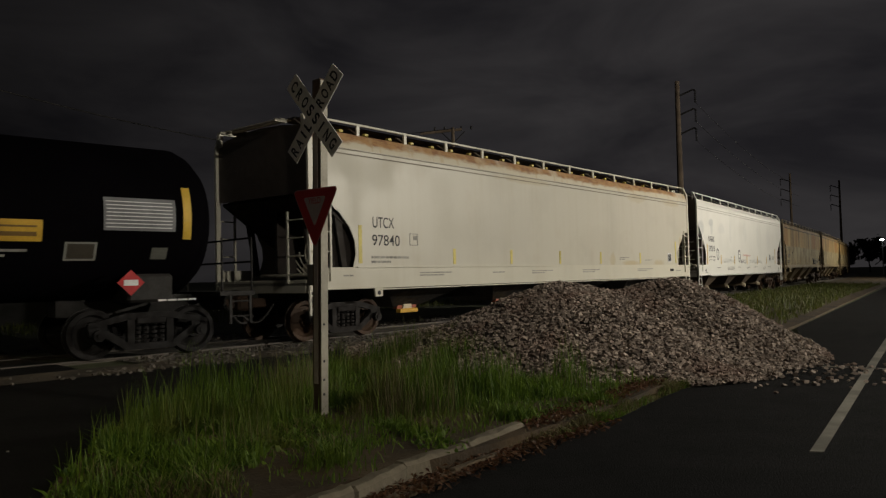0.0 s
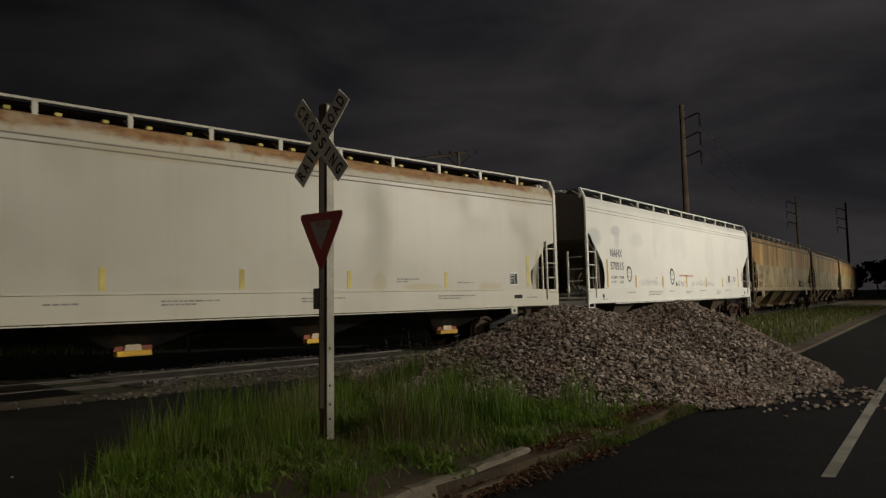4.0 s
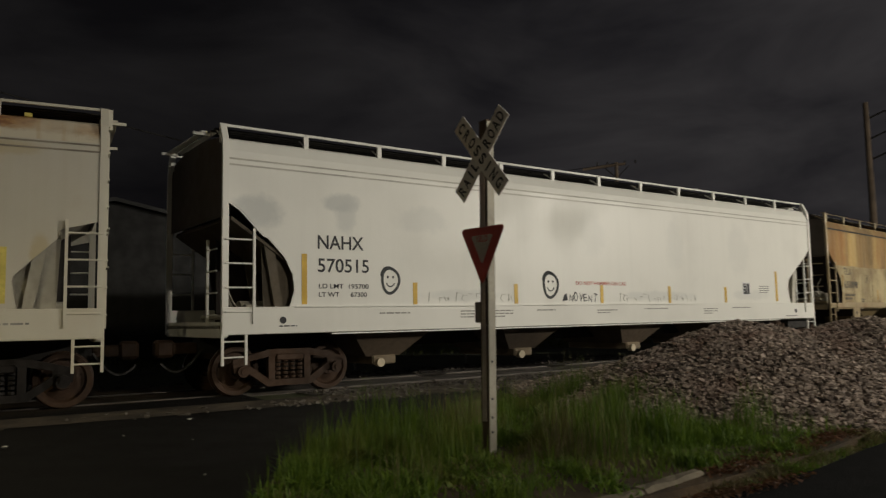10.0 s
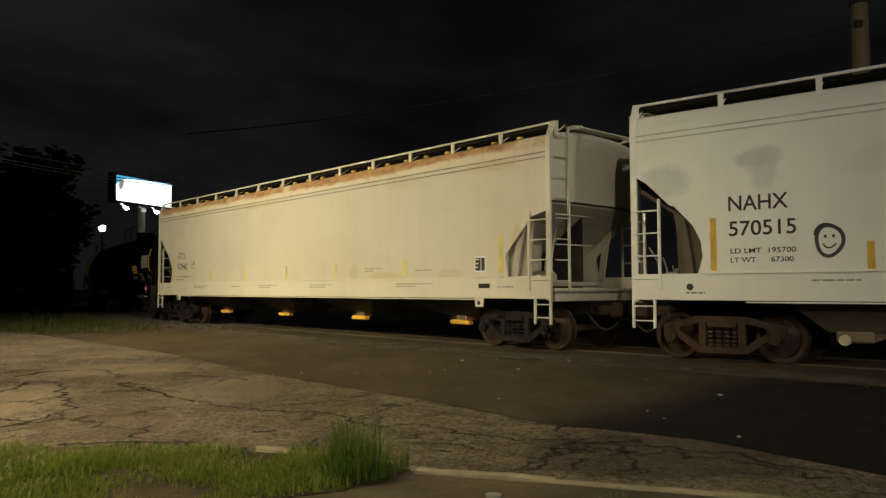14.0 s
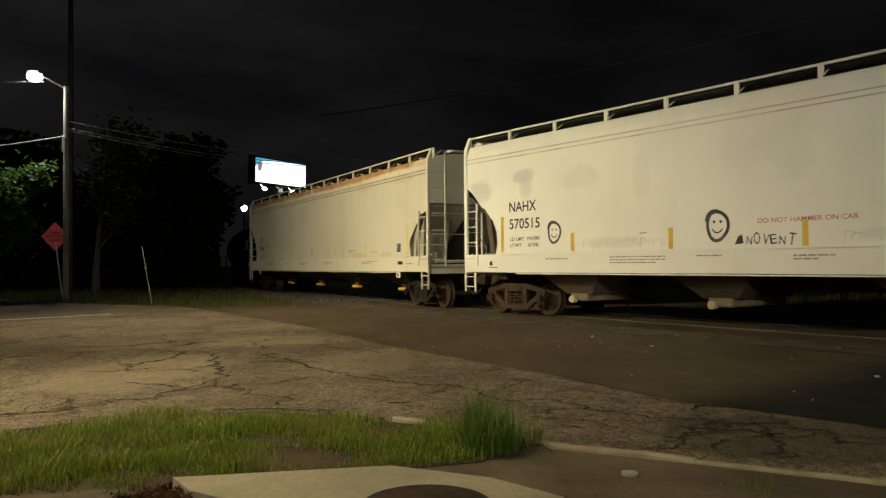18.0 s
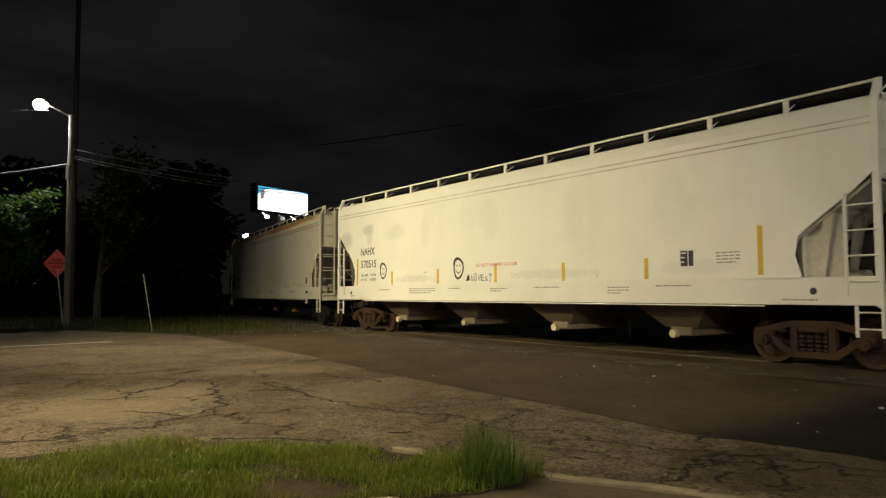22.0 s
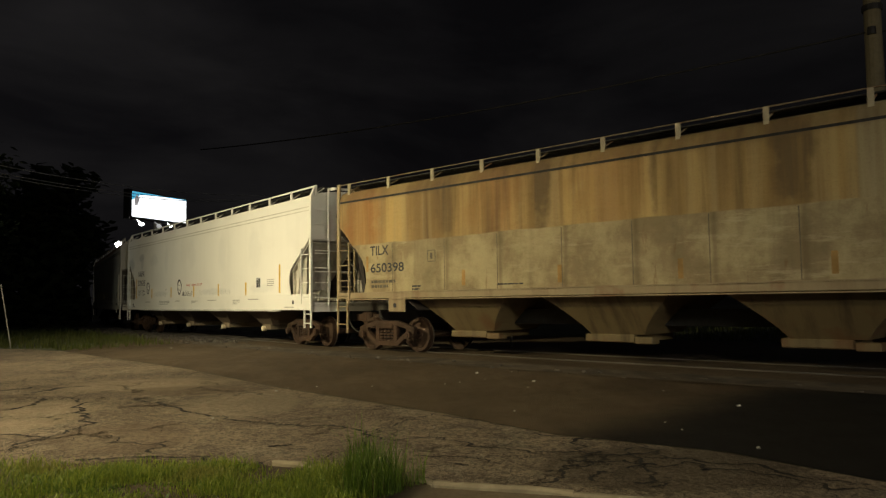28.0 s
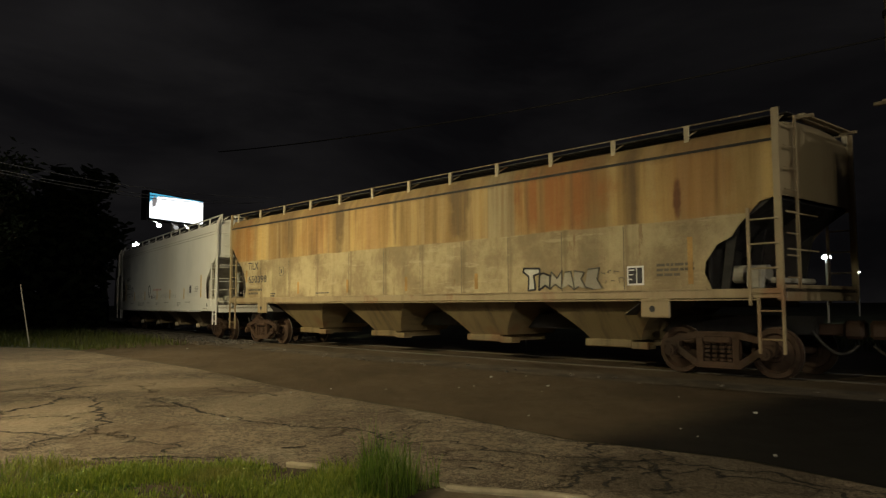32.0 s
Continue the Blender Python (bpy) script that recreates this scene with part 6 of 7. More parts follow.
def on_tank(x, z0, z1, w, car, mat, name, label="", lift_=0.006):
    """A plate that follows the tank's curve."""
    bm = fresh()
    zc, r = 2.42, 1.42 + lift_
    n = 6
    vs = []
    for i in range(n + 1):
        z = z0 + (z1 - z0) * i / n
        y = -math.sqrt(max(0, r * r - (z - zc) ** 2))
        vs.append([bm.verts.new((x, y, z)), bm.verts.new((x + w, y, z))])
    for a, b in zip(vs, vs[1:]):
        bm.faces.new((a[0], a[1], b[1], b[0]))
    return part(name, bm, mat, car, label)


LK = 17.2
car_k, wheels_k = tank_car("black tank car with yellow and white placards", LK, BLACK, None)
e = LK / 2
on_tank(e - 1.42, 2.05, 2.98, 0.15, car_k, YEL_TAPE, "reflector", "bright yellow reflective strip")
pl = on_tank(e - 2.78, 2.18, 2.74, 1.22, car_k, plain("dim_grey_panel", (0.16, 0.16, 0.165)), "data_panel", "pale grey data panel")
for k in range(8):
    w = on_tank(e - 2.74, 2.23 + 0.062 * k, 2.245 + 0.062 * k, 1.12, pl, WHITE_INK, "panel_line", lift_=0.010)
yp = on_tank(e - 4.6, 1.98, 2.32, 0.9, car_k, plain("yellow_placard", (0.55, 0.33, 0.03)), "placard", "yellow placard")
on_tank(e - 4.52, 2.06, 2.13, 0.74, yp, plain("brown_print", (0.16, 0.09, 0.02)), "placard_print", lift_=0.010)
on_tank(e - 4.52, 2.20, 2.23, 0.74, yp, plain("brown_print", (0.16, 0.09, 0.02)), "placard_print", lift_=0.010)
on_tank(e - 3.36, 1.68, 1.98, 0.5, car_k, plain("grey_frame", (0.30, 0.30, 0.27)), "notice", "grey framed notice")
on_tank(e - 3.32, 1.71, 1.95, 0.42, car_k, plain("brown_notice", (0.06, 0.05, 0.035)), "notice_field", lift_=0.010)
on_tank(e - 5.0, 1.82, 1.86, 1.1, car_k, FAINT, "small_writing")
on_tank(e - 5.0, 1.74, 1.78, 0.8, car_k, FAINT, "small_writing")
on_tank(e - 1.95, 1.70, 1.90, 0.28, car_k, plain("dim_print", (0.10, 0.10, 0.085)), "small_writing")
bm = plate(fresh(), [(e - 2.30, 1.52), (e - 2.07, 1.30), (e - 2.30, 1.08), (e - 2.53, 1.30)], "y", -1.30, -1.285)
dm = part("hazard_placard", bm, plain("red_placard", (0.55, 0.03, 0.03)), car_k, "red diamond hazard placard")
part("placard_bar", box(fresh(), e - 2.42, e - 2.18, -1.304, -1.299, 1.25, 1.35), WHITE_INK, dm)
part("placard_bracket", box(fresh(), e - 2.32, e - 2.28, -1.29, -0.9, 1.2, 1.4), DARK, car_k)
part("small_writing", bars(fresh(), e - 1.9, 1.0, 0.9, 1, 0.05, 0.03, -1.46, 5), WHITE_INK, car_k)
TANCOAT = plain("tan_tank_paint", (0.40, 0.33, 0.19), 0.5, 0, 0.3, 1.5)
car_k2, wheels_k2 = tank_car("black tank car with tan ends", LK, BLACK, TANCOAT)

# where each car stands behind the front of the white hopper (u of its middle)
MIDDLE = [(car_n, LN / 2, 6.4, wheels_n), (car_u, -1.52 - LU / 2, 7.0, wheels_u), (car_t, 19.71 + LT / 2, 6.7, wheels_t), (car_k, -22.12 - LK / 2, 6.2, wheels_k), (car_k2, -40.7 - LK / 2, 6.2, wheels_k2)]
at = 40.45
for i in range(7):
    c = copy_thing(car_t, Matrix())
    tagged(c, "rusty brown covered hopper car further back in the train")
    for o in list(c.children_recursive):
        if o.name.split(".")[0] in ("lettering", "letter", "graffiti_letter", "outline", "scrawl", "small_writing", "small_panel"):
            bpy.data.objects.remove(o)
    MIDDLE.append((c, at + LT / 2, 6.7, []))
    at += LT + 1.33

# metres of the white hopper's front along the line, second by second
RUN = [27.5, 24.69, 21.95, 19.17, 16.52, 13.93, 11.35, 8.76, 6.14, 3.69, 1.21, -1.21, -3.6, -6.0, -8.30, -10.62, -12.9, -15.01, -16.93, -18.77, -20.64, -22.75, -25.07, -27.44, -29.51, -31.48, -33.42, -35.35, -37.26, -39.18, -41.11, -43.08, -45.11]


def run(t):
    k = min(int(t), 31)
    f = t - k
    p0, p1, p2, p3 = (RUN[min(max(k + i, 0), 32)] for i in (-1, 0, 1, 2))
    if k == 0:
        p0 = 2 * p1 - p2
    if k == 31:
        p3 = 2 * p2 - p1
    return p1 + 0.5 * f * (p2 - p0 + f * (2 * p0 - 5 * p1 + 4 * p2 - p3 + f * (3 * (p1 - p2) + p3 - p0)))


def car_pose(u, half):
    """A car rides with both its trucks on the line."""
    a, b = Vector((*on_track(u - half), RAIL)), Vector((*on_track(u + half), RAIL))
    d = b - a
    return pose(*((a + b) / 2), 0, 0, math.degrees(math.atan2(d.y, d.x)))


def motions():
    times = [0.5 * i for i in range(65)]
    for car, mid, half, sets in MIDDLE:
        walk(car, [(t, car_pose(run(t) + mid, half)) for t in times])
        for w in sets:
            x = w.location.x
            walk(w, [(t, pose(x, 0, 0.42, 0, math.degrees((run(t) - run(0)) / 0.42), 0)) for t in [0.2 * i for i in range(161)]])

# ---- crossing sign ----
GROUND = 0.12
sg = thing("crossing_sign", "white railroad crossbuck with a red yield sign on a wooden post", "road sign", at=Matrix.Translation((-1.235, 7.62, 0.02)) @ Matrix.Rotation(radians(0.8), 4, "Y") @ Matrix.Rotation(radians(-41), 4, "Z"))
# own space: +y is behind, the faces look along -y
bm = box(fresh(), -0.062, 0.062, -0.045, 0.045, -0.1, 3.37, 0.008)
part("post", bm, POST_WOOD, sg, "weathered wooden post")
part("post_channel", box(fresh(), 0.058, 0.070, -0.043, 0.043, -0.05, 3.35), GALV, sg, "pale galvanised channel on the post")
part("reflective_strip", box(fresh(), -0.030, 0.030, -0.053, -0.044, 0.36, 2.95), plain("pale_strip", (0.42, 0.36, 0.32)), sg, "pale reflective strip")
for z in (0.26, 0.40, 0.58, 0.94):
    part("bolt_hole", rod(fresh(), (0.066, -0.01, z), (0.0735, -0.01, z), 0.013, 10), INK, sg)


def blade(angle, texts, y):
    bm = fresh()
    box(bm, -0.525, 0.525, y - 0.004, y + 0.004, -0.100, 0.100)
    root = part("crossbuck_blade", bm, SIGN_WHITE, sg, "white blade with black letters")
    m = Matrix.Translation((0, 0, 3.01)) @ Matrix.Rotation(-radians(angle), 4, "Y")
    root.matrix_local = m
    for body, x, step in texts:
        for k, ch in enumerate(body):
            w = 0.024 if ch == "I" else 0.078
            o = part("lettering", lettering(ch, w, 0.122, 0.03), None, root)
            o.data.materials.append(INK)
            o.location = (x + step * (k + 0.5) - w / 2, y - 0.007, -0.061)
    return root


blade(48, (("RAIL", -0.50, 0.103), ("ROAD", 0.09, 0.103)), -0.062)
blade(-48, (("CROSSING", -0.50, 0.125),), -0.074)


def tri(r, z, y0, y1, round_=0.16):
    pts = []
    for k in range(3):
        a = radians(-90 + 120 * k)
        for d in (-0.35, -0.12, 0.12, 0.35):
            pts.append((r * (1 - round_ * (abs(d) * 1.6 + 0.0)) * math.cos(a + d * 0.28), z + r * (1 - round_ * abs(d) * 1.6) * math.sin(a + d * 0.28)))
    return plate(fresh(), pts, "y", y0, y1)


yl = part("yield_sign", tri(0.366, 2.075, -0.064, -0.058), SIGN_RED, sg, "red and white yield sign")
part("yield_border", tri(0.382, 2.075, -0.0615, -0.060), plain("pink_border", (0.42, 0.22, 0.2)), yl)
part("yield_centre", tri(0.185, 2.095, -0.068, -0.063), plain("dull_white_centre", (0.50, 0.42, 0.40)), yl)
o = part("lettering", lettering("YIELD", 0.19, 0.06), None, yl)
o.data.materials.append(SIGN_RED)
o.location = (-0.095, -0.070, 2.125)
part("back_plate", box(fresh(), -0.19, -0.062, -0.01, 0.004, 1.32, 1.53, 0.01), plain("dull_steel_plate", (0.20, 0.185, 0.17), 0.5, 0.3), sg, "small grey plate on the post")

# ---- poles and wires ----


def wire(name, a, b, sag, r, label, mat=None, n=24):
    cu = bpy.data.curves.new(name, "CURVE")
    cu.dimensions, cu.bevel_depth, cu.bevel_resolution = "3D", r, 1
    sp = cu.splines.new("POLY")
    sp.points.add(n)
    a, b = Vector(a), Vector(b)
    for i in range(n + 1):
        t = i / n
        p = a.lerp(b, t)
        sp.points[i].co = (p.x, p.y, p.z - sag * 4 * t * (1 - t), 1)
    cu.materials.append(mat or DARK)
    ob = new("w", cu)
    me = bpy.data.meshes.new_from_object(ob.evaluated_get(bpy.context.evaluated_depsgraph_get()))
    bpy.data.objects.remove(ob)
    return tagged(new(name, me), label, "cable", "overhead wires")


def steel_pole(x, y, h, r, side, label):
    """A tall pole with three drooping arms."""
    p = thing("power_pole", label, "power pole", "power poles", at=pose(x, y, 0, 0, 0, side))
    part("shaft", rod(fresh(), (0, 0, -0.2), (0, 0, h), r, 12, r * 0.6), WOOD, p)
    for k in range(3):
        z = h - 1.1 - 1.35 * k
        bm = fresh()
        rod(bm, (0, 0, z), (1.05, 0, z + 0.42), 0.06, 8)
        rod(bm, (1.02, 0, z + 0.42), (1.18, 0, z + 0.36), 0.05, 8)
        a = part("arm", bm, DARK, p)
        bm = fresh()
        for q in range(6):
            rod(bm, (1.18, 0, z + 0.34 - 0.15 * q), (1.18, 0, z + 0.26 - 0.15 * q), 0.075, 10)
        part("insulator", bm, DARK, a)
    return p


steel_pole(16.8, 52.4, 14.75, 0.26, -18, "tall dark power pole with three arms")
steel_pole(46.7, 99.7, 14.1, 0.2, 160, "dark power pole with three arms beyond the train")
steel_pole(56.9, 106.5, 13.8, 0.2, 160, "dark power pole far along the track")
steel_pole(88.0, 144.0, 12.5, 0.2, 160, "faint far power pole")

tp = thing("crossarm_pole", "dark utility pole with one crossarm behind the train", "utility pole", at=pose(0.80, 45.0, 0, 0, 0, -4))
part("shaft", rod(fresh(), (0, 0, -0.2), (0, 0, 10.35), 0.14, 10, 0.1), WOOD, tp)
bm = box(fresh(), -1.25, 1.25, -0.06, 0.06, 10.1, 10.24)
o = part("crossarm", bm, WOOD, tp)
o.matrix_local = pose(0, 0, 0.0, 0, -4, 0)
for x in (-1.1, -0.5, 0.5, 1.1):
    o = part("insulator", rod(fresh(), (x, 0, 10.22), (x, 0, 10.42), 0.05, 8), DARK, tp)
bm = fresh()
rod(bm, (-0.7, 0, 10.1), (0, 0, 9.4), 0.03, 6)
rod(bm, (0.7, 0, 10.1), (0, 0, 9.4), 0.03, 6)
part("brace", bm, DARK, tp)

wp = thing("utility_pole", "stout weathered wooden utility pole behind the track", "utility pole", at=pose(-24.34, 17.54, 0))
part("shaft", rod(fresh(), (0, 0, -0.2), (0, 0, 14.2), 0.34, 14, 0.26), plain("lit_pole_wood", (0.14, 0.115, 0.065), 0.9, 0, 0.3, 3), wp)
part("cap", rod(fresh(), (0, 0, 11.35), (0, 0, 11.55), 0.33, 12), DARK, wp)
bm = rod(fresh(), (0.2, -0.2, 10.45), (0.2, -0.2, 10.7), 0.14, 8)
part("cable_clamp", bm, DARK, wp)
wire("cable", (-24.3, 17.4, 10.6), (-49.0, -11.0, 11.3), 0.5, 0.035, "thick dark cable over the track")
wire("cable", (-24.3, 17.4, 10.6), (-13.6, 45.2, 10.0), 0.5, 0.03, "dark cable from the stout pole")
wire("cable", (-13.6, 45.2, 10.0), (0.8, 45.0, 10.3), 0.3, 0.02, "thin dark wire to the crossarm pole")
for k in range(3):
    z = 14.75 - 0.7 - 1.35 * k - 0.9
    wire("cable", (17.9, 52.0, z), (47.6, 99.3, z - 0.8), 0.8, 0.012, "thin wire between the power poles")

# ---- street lamp by the old road ----
lp = thing("street_lamp", "wooden street-lamp pole with a bright lamp on a short arm", "street lamp", at=pose(-30.52, -17.56, 0))
part("pole", rod(fresh(), (0, 0, -0.2), (0, 0, 9.0), 0.12, 12, 0.10), plain("grey_pole_wood", (0.28, 0.26, 0.22), 0.85, 0, 0.3, 4), lp)
bm = fresh()
rod(bm, (0, 0, 8.9), (0.32, -0.62, 9.25), 0.04, 8)
rod(bm, (0.32, -0.62, 9.25), (0.5, -1.0, 9.42), 0.04, 8)
part("arm", bm, GALV, lp)
hd = part("lamp_head", box(fresh(), 0.36, 0.66, -1.35, -0.75, 9.40, 9.58, 0.05), GALV, lp)
bm = fresh()
bmesh.ops.create_uvsphere(bm, u_segments=16, v_segments=10, radius=0.30, matrix=Matrix.Translation((0.51, -1.05, 9.32)) @ Matrix.Diagonal((1, 1, 0.75, 1)))
part("lamp_bowl", bm, glowing("lamp_glass_glow", (1.0, 0.98, 0.95), 60), lp, "glowing lamp bowl", True)
part("meter_box", box(fresh(), 0.14, 0.22, -0.06, 0.06, 6.2, 6.8), GALV, lp)
tp2 = thing("utility_pole", "tall dark wooden utility pole behind the street lamp", "utility pole", at=pose(-34.94, -19.9, 0))
part("shaft", rod(fresh(), (0, 0, -0.2), (0, 0, 16.0), 0.14, 10, 0.11), DARK, tp2)
LIT = plain("grey_cable", (0.30, 0.30, 0.30))
wire("cable", (-30.52, -17.56, 6.9), (-24.0, -42.0, 7.2), 1.4, 0.035, "sagging grey cable from the lamp pole", LIT)
wire("cable", (-30.1, -18.3, 9.1), (-21.0, -42.0, 8.4), 0.3, 0.025, "thin cable beside the lamp", LIT)
for k, z in enumerate((7.15, 7.25, 7.55)):
    wire("cable", (-30.52, -17.56, z), (-52.0, -9.4 + k, z + 1.2), 0.5, 0.022, "thin cable from the lamp pole", LIT)

# ---- red diamond sign and leaning stake ----
rs = thing("diamond_sign", "red diamond warning sign on a thin leaning post", "road sign", at=pose(-32.0, -18.9, 0, 0, 0, 30))
part("post", rod(fresh(), (0.0, 0.30, -0.1), (0.0, 0.02, 2.5), 0.03, 6), GALV, rs)
bm = plate(fresh(), [(0, 2.1), (0.55, 2.75), (0, 3.4), (-0.55, 2.75)], "x", -0.01, 0.01)
part("sign_panel", bm, plain("orange_red_sheet", (0.45, 0.03, 0.025), 0.4), rs, "red diamond sheet")
bm = fresh()
for k, (w, z) in enumerate(((0.22, 2.92), (0.34, 2.76), (0.22, 2.60))):
    box(bm, 0.010, 0.014, -w, w, z - 0.05, z + 0.05)
    box(bm, -0.014, -0.010, -w, w, z - 0.05, z + 0.05)
part("sign_print", bm, plain("dark_red_print", (0.22, 0.015, 0.012)), rs)
sk = thing("marker_stake", "thin pale leaning marker stake in the grass", "stake", at=pose(-27.52, -12.48, 0))
part("rod", rod(fresh(), (0, 0, -0.1), (0.12, -0.34, 2.15), 0.02, 8), plain("pale_stake", (0.40, 0.39, 0.36)), sk)
for x, y, h in ((-7.23, 21.0, 0.95), (-3.96, 20.86, 0.95), (-6.92, 20.07, 0.8), (-20.88, 3.84, 0.8)):
    s = thing("white_stake", "short white marker stake in the grass across the track", "stake", "marker stakes", at=pose(x, y, 0))
    part("rod", rod(fresh(), (0, 0, -0.1), (0, 0, h), 0.03, 8), plain("pale_stake", (0.40, 0.39, 0.36)), s)

# ---- billboard ----
bb = thing("billboard", "bright lit billboard on a steel pole beyond the trees", "billboard", at=pose(-92.0, -25.5, 0, 0, 0, 152))
part("pole", rod(fresh(), (0, 0.35, -0.2), (0, 0.35, 11.4), 0.42, 14), GALV, bb)
part("panel_back", box(fresh(), -4.65, 4.65, 0.05, 0.35, 11.3, 14.6), DARK, bb)
part("panel", box(fresh(), -4.55, 4.55, 0.0, 0.05, 11.52, 14.42), glowing("billboard_glow", (0.93, 0.98, 1.0), 3.2), bb, "glowing white advertising panel")
bm = plate(fresh(), [(-4.55, 14.42), (4.55, 14.42), (4.55, 14.36), (1.4, 14.30), (-0.8, 14.28), (-3.0, 14.1), (-3.9, 13.6), (-4.55, 13.2)], "y", -0.012, -0.004)
part("panel_art", bm, glowing("billboard_blue", (0.10, 0.55, 0.85), 1.2), bb, "blue shape on the panel")
part("panel_art", plate(fresh(), [(-3.9, 12.8), (-3.4, 12.9), (-3.1, 13.8), (-3.6, 14.1), (-3.95, 13.6)], "y", -0.02, -0.013), glowing("billboard_grey", (0.45, 0.42, 0.42), 0.8), bb)
part("catwalk", box(fresh(), -4.65, 4.65, -0.9, 0.0, 11.1, 11.2), DARK, bb)
part("panel_frame", box(fresh(), -5.05, -4.58, -0.3, 0.5, 11.2, 14.6), DARK, bb)
for x, p in ((-4.1, 14), (-1.4, 0.6), (0.7, 14), (3.4, 0.6)):
    bm = fresh()
    bmesh.ops.create_uvsphere(bm, u_segments=12, v_segments=8, radius=0.30, matrix=Matrix.Translation((x, -1.3, 10.55)) @ Matrix.Diagonal((1.25, 0.6, 0.7, 1)))
    rod(bm, (x, -1.2, 10.7), (x, -0.6, 11.1), 0.04, 6)
    part("floodlight", bm, glowing("floodlight_glow" if p > 1 else "dim_floodlight", (1, 1, 1), p), bb, "small floodlight")
fl = thing("yard_lamp", "small bright lamp beyond the tank cars", "lamp", at=pose(-76.23, -25.0, 0))
part("pole", rod(fresh(), (0, 0, -0.2), (0, 0, 7.2), 0.09, 8), DARK, fl)
bm = fresh()
bmesh.ops.create_icosphere(bm, subdivisions=2, radius=0.33, matrix=Matrix.Translation((0, 0, 7.35)))
part("lamp_globe", bm, glowing("yard_lamp_glow", (1, 1, 1), 14), fl)

# lamps seen between and behind the cars
for x, y, z, r, nm, p in ((-51.44, 31.3, 4.65, 0.30, "yard_lamp", 45), (-75.5, 49.4, 4.57, 0.24, "yard_lamp", 20), (76.2, 129.4, 6.0, 0.36, "far_lamp", 8)):
    l = thing(nm, "bright lamp on a post beyond the track", "lamp", "far lamps", at=pose(x, y, 0))
    part("post", rod(fresh(), (0, 0, -0.2), (0, 0, z), 0.09, 8), plain("pale_post", (0.5, 0.5, 0.5)), l)
    bm = fresh()
    bmesh.ops.create_uvsphere(bm, u_segments=14, v_segments=8, radius=r, matrix=Matrix.Translation((0, 0, z)) @ Matrix.Diagonal((1, 1, 0.5, 1)))
    part("lamp_globe", bm, glowing("far_lamp_glow_%d" % p, (0.85, 1.0, 0.95), p), l)

# ---- buildings behind the track ----
sh = thing("shed", "low dark shed with a shallow pitched roof behind the train", "building", at=pose(-17.9, 24.6, 0, 0, 0, 42))
bm = plate(fresh(), [(-6.5, 0), (6.5, 0), (6.5, 4.6), (0, 5.9), (-6.5, 4.6)], "y", 0.0, 9.0)
part("wall", bm, plain("dark_sheet_wall", (0.006, 0.006, 0.006), 0.7, 0, 0.3, 2), sh)
bm = fresh()
plate(bm, [(-6.8, 4.50), (0, 5.92), (6.8, 4.50), (6.8, 4.62), (0, 6.06), (-6.8, 4.62)], "y", -0.4, 9.4)
part("roof", bm, plain("grey_sheet_roof", (0.018, 0.018, 0.018), 0.6, 0.2, 0.2, 2), sh)

# ---- trees ----


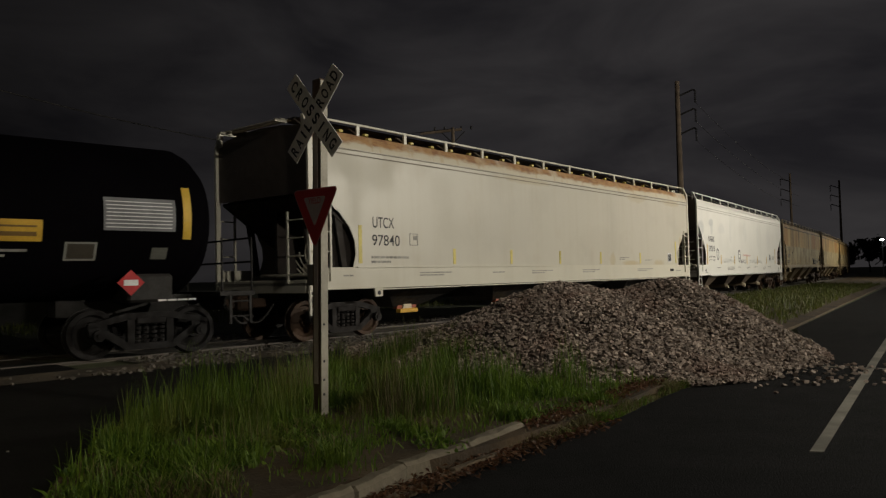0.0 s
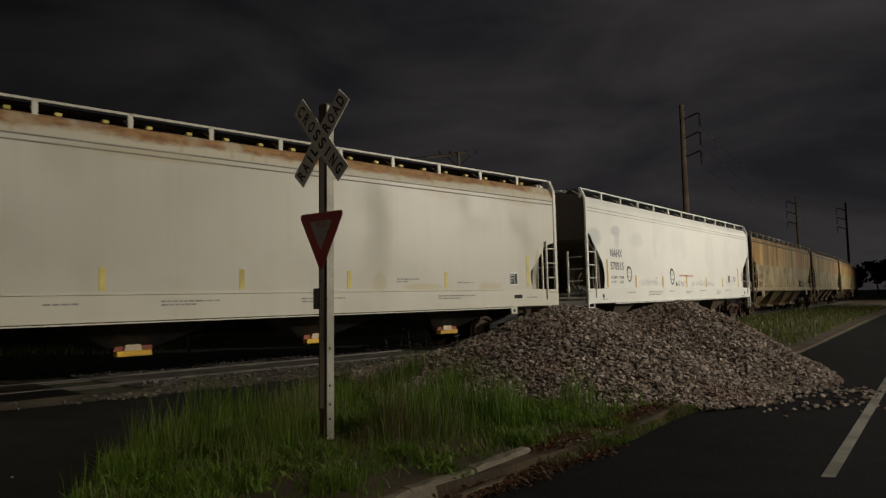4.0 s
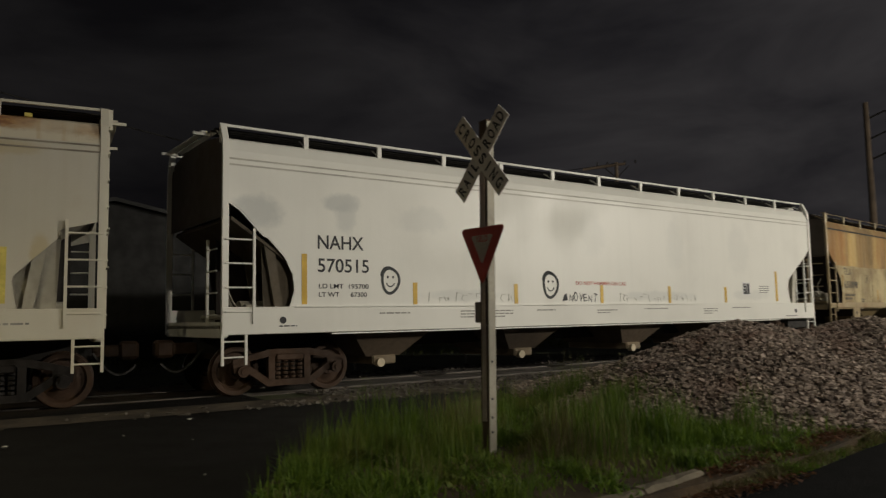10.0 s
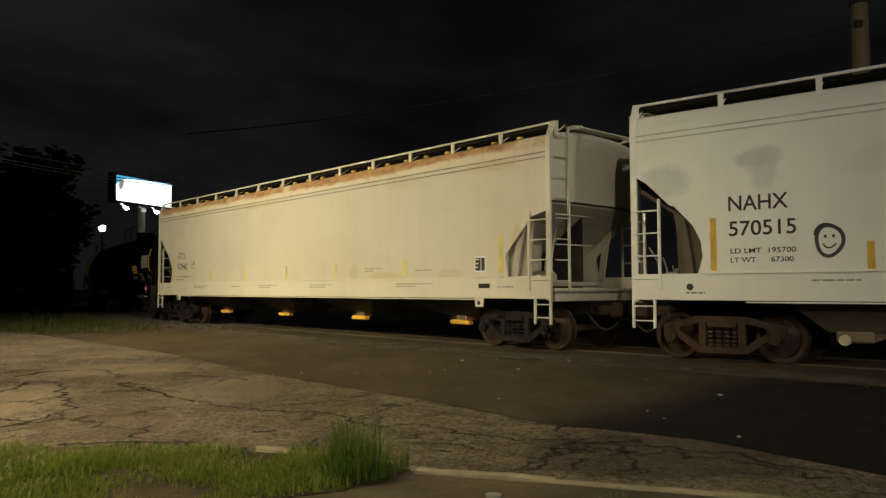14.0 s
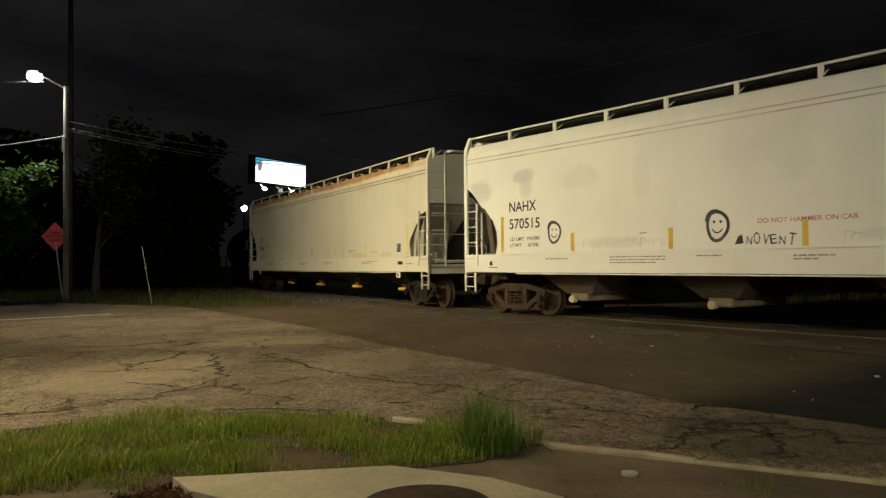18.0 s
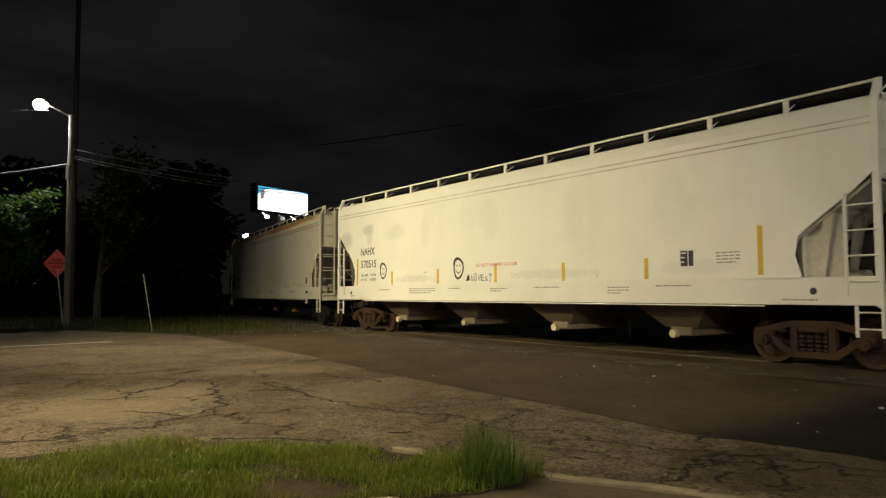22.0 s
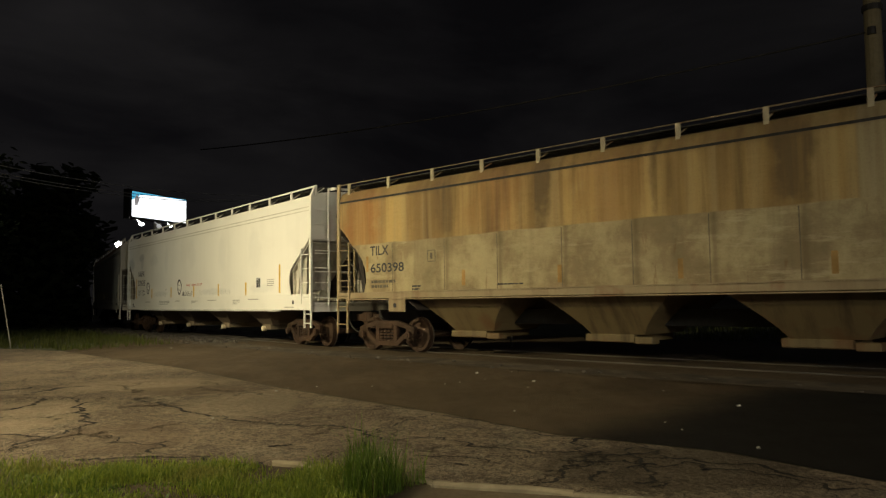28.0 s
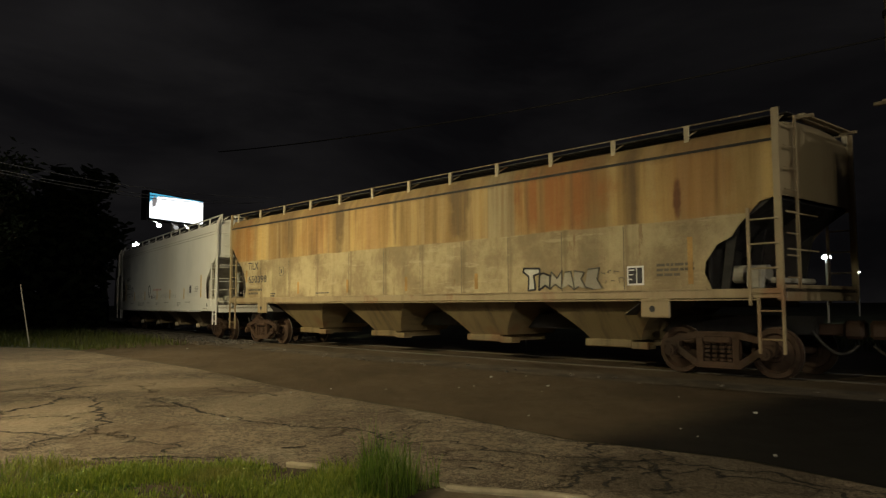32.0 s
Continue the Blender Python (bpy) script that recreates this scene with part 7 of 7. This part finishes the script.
def tree(x, y, h, r, seed, label, leaves, size, leaf=None):
    rng = random.Random(seed)
    t = thing("tree", label, "tree", "trees", at=pose(x, y, 0))
    bm = fresh()
    tips = []

    def limb(a, d, length, rad, depth):
        p = a
        for i in range(4):
            q = p + d * (length / 4)
            rod(bm, p, q, rad * (1 - i * 0.16), 6, rad * (1 - (i + 1) * 0.16))
            p = q
            d = (d + Vector((rng.uniform(-0.25, 0.25), rng.uniform(-0.25, 0.25), rng.uniform(-0.05, 0.15)))).normalized()
            if depth < 2 and i > 0:
                for _ in range(2):
                    e = (d + Vector((rng.uniform(-1, 1), rng.uniform(-1, 1), rng.uniform(-0.1, 0.6)))).normalized()
                    limb(p, e, length * 0.55, rad * 0.45, depth + 1)
        tips.append(p)
        if depth:
            tips.append(a.lerp(p, 0.6))

    limb(Vector((0, 0, -0.2)), Vector((0, 0, 1)), h * 0.75, 0.035 * h, 0)
    part("trunk", bm, BARK, t)
    verts, faces = [], []
    for k in range(leaves):
        c = tips[rng.randrange(len(tips))]
        p = c + Vector((rng.gauss(0, 0.32), rng.gauss(0, 0.32), rng.gauss(0, 0.28))) * r * 0.45
        m = Euler((rng.uniform(-0.9, 0.9), rng.uniform(-0.9, 0.9), rng.uniform(0, 6.3))).to_matrix()
        i = len(verts)
        s = size * rng.uniform(0.6, 1.3)
        for v in ((0, -s, 0), (s * 0.55, 0, s * 0.12), (0, s, 0), (-s * 0.55, 0, s * 0.12)):
            w = m @ Vector(v)
            verts.append((p.x + w.x, p.y + w.y, p.z + w.z))
        faces.append([i, i + 1, i + 2, i + 3])
    me = bpy.data.meshes.new("crown")
    me.from_pydata(verts, [], faces)
    me.materials.append(leaf or LEAF)
    part("crown", me, None, t)
    return t


tree(-28.6, -20.2, 4.6, 2.0, 3, "leafy green tree lit by the street lamp", 4200, 0.15)
tree(-27.8, -21.6, 4.4, 2.0, 9, "small leafy tree near the street lamp", 2200, 0.14)
tree(-36.2, -19.3, 6.4, 2.4, 5, "dark leafy tree behind the lamp pole", 2600, 0.17, WOODS)
for i in range(28):
    rng_ = random.Random(100 + i)
    a = radians(110.5 + 1.0 * i + rng_.uniform(-0.8, 0.8))
    d = rng_.uniform(56, 84)
    tree(-d * math.sin(a), d * math.cos(a), rng_.uniform(5, 8.5), 3.6, 50 + i, "dark tree in the wood beyond the road", 1500, 0.5, WOODS)
# undergrowth that closes the wood below its crowns
verts, faces = [], []
for i in range(9000):
    a, d = radians(rng.uniform(110, 138)), rng.uniform(50, 82)
    x, y, z = -d * math.sin(a), d * math.cos(a), abs(rng.gauss(0, 2.6))
    k = len(verts)
    m = Euler((rng.uniform(-0.9, 0.9), rng.uniform(-0.9, 0.9), rng.uniform(0, 6.3))).to_matrix()
    s = rng.uniform(0.25, 0.6)
    for v in ((0, -s, 0), (s * 0.55, 0, s * 0.12), (0, s, 0), (-s * 0.55, 0, s * 0.12)):
        w = m @ Vector(v)
        verts.append((x + w.x, y + w.y, z + w.z))
    faces.append([k, k + 1, k + 2, k + 3])
stuff("undergrowth", verts, faces, WOODS, "dark undergrowth of the wood beyond the road", "bushes")
for i in range(12):
    rng_ = random.Random(200 + i)
    a = radians(-36 + 1.25 * i)
    d = rng_.uniform(205, 235)
    tree(-d * math.sin(a), d * math.cos(a), rng_.uniform(4.5, 7.5), 4.0, 80 + i, "dark far tree on the skyline", 420, 0.8, WOODS)

motions()
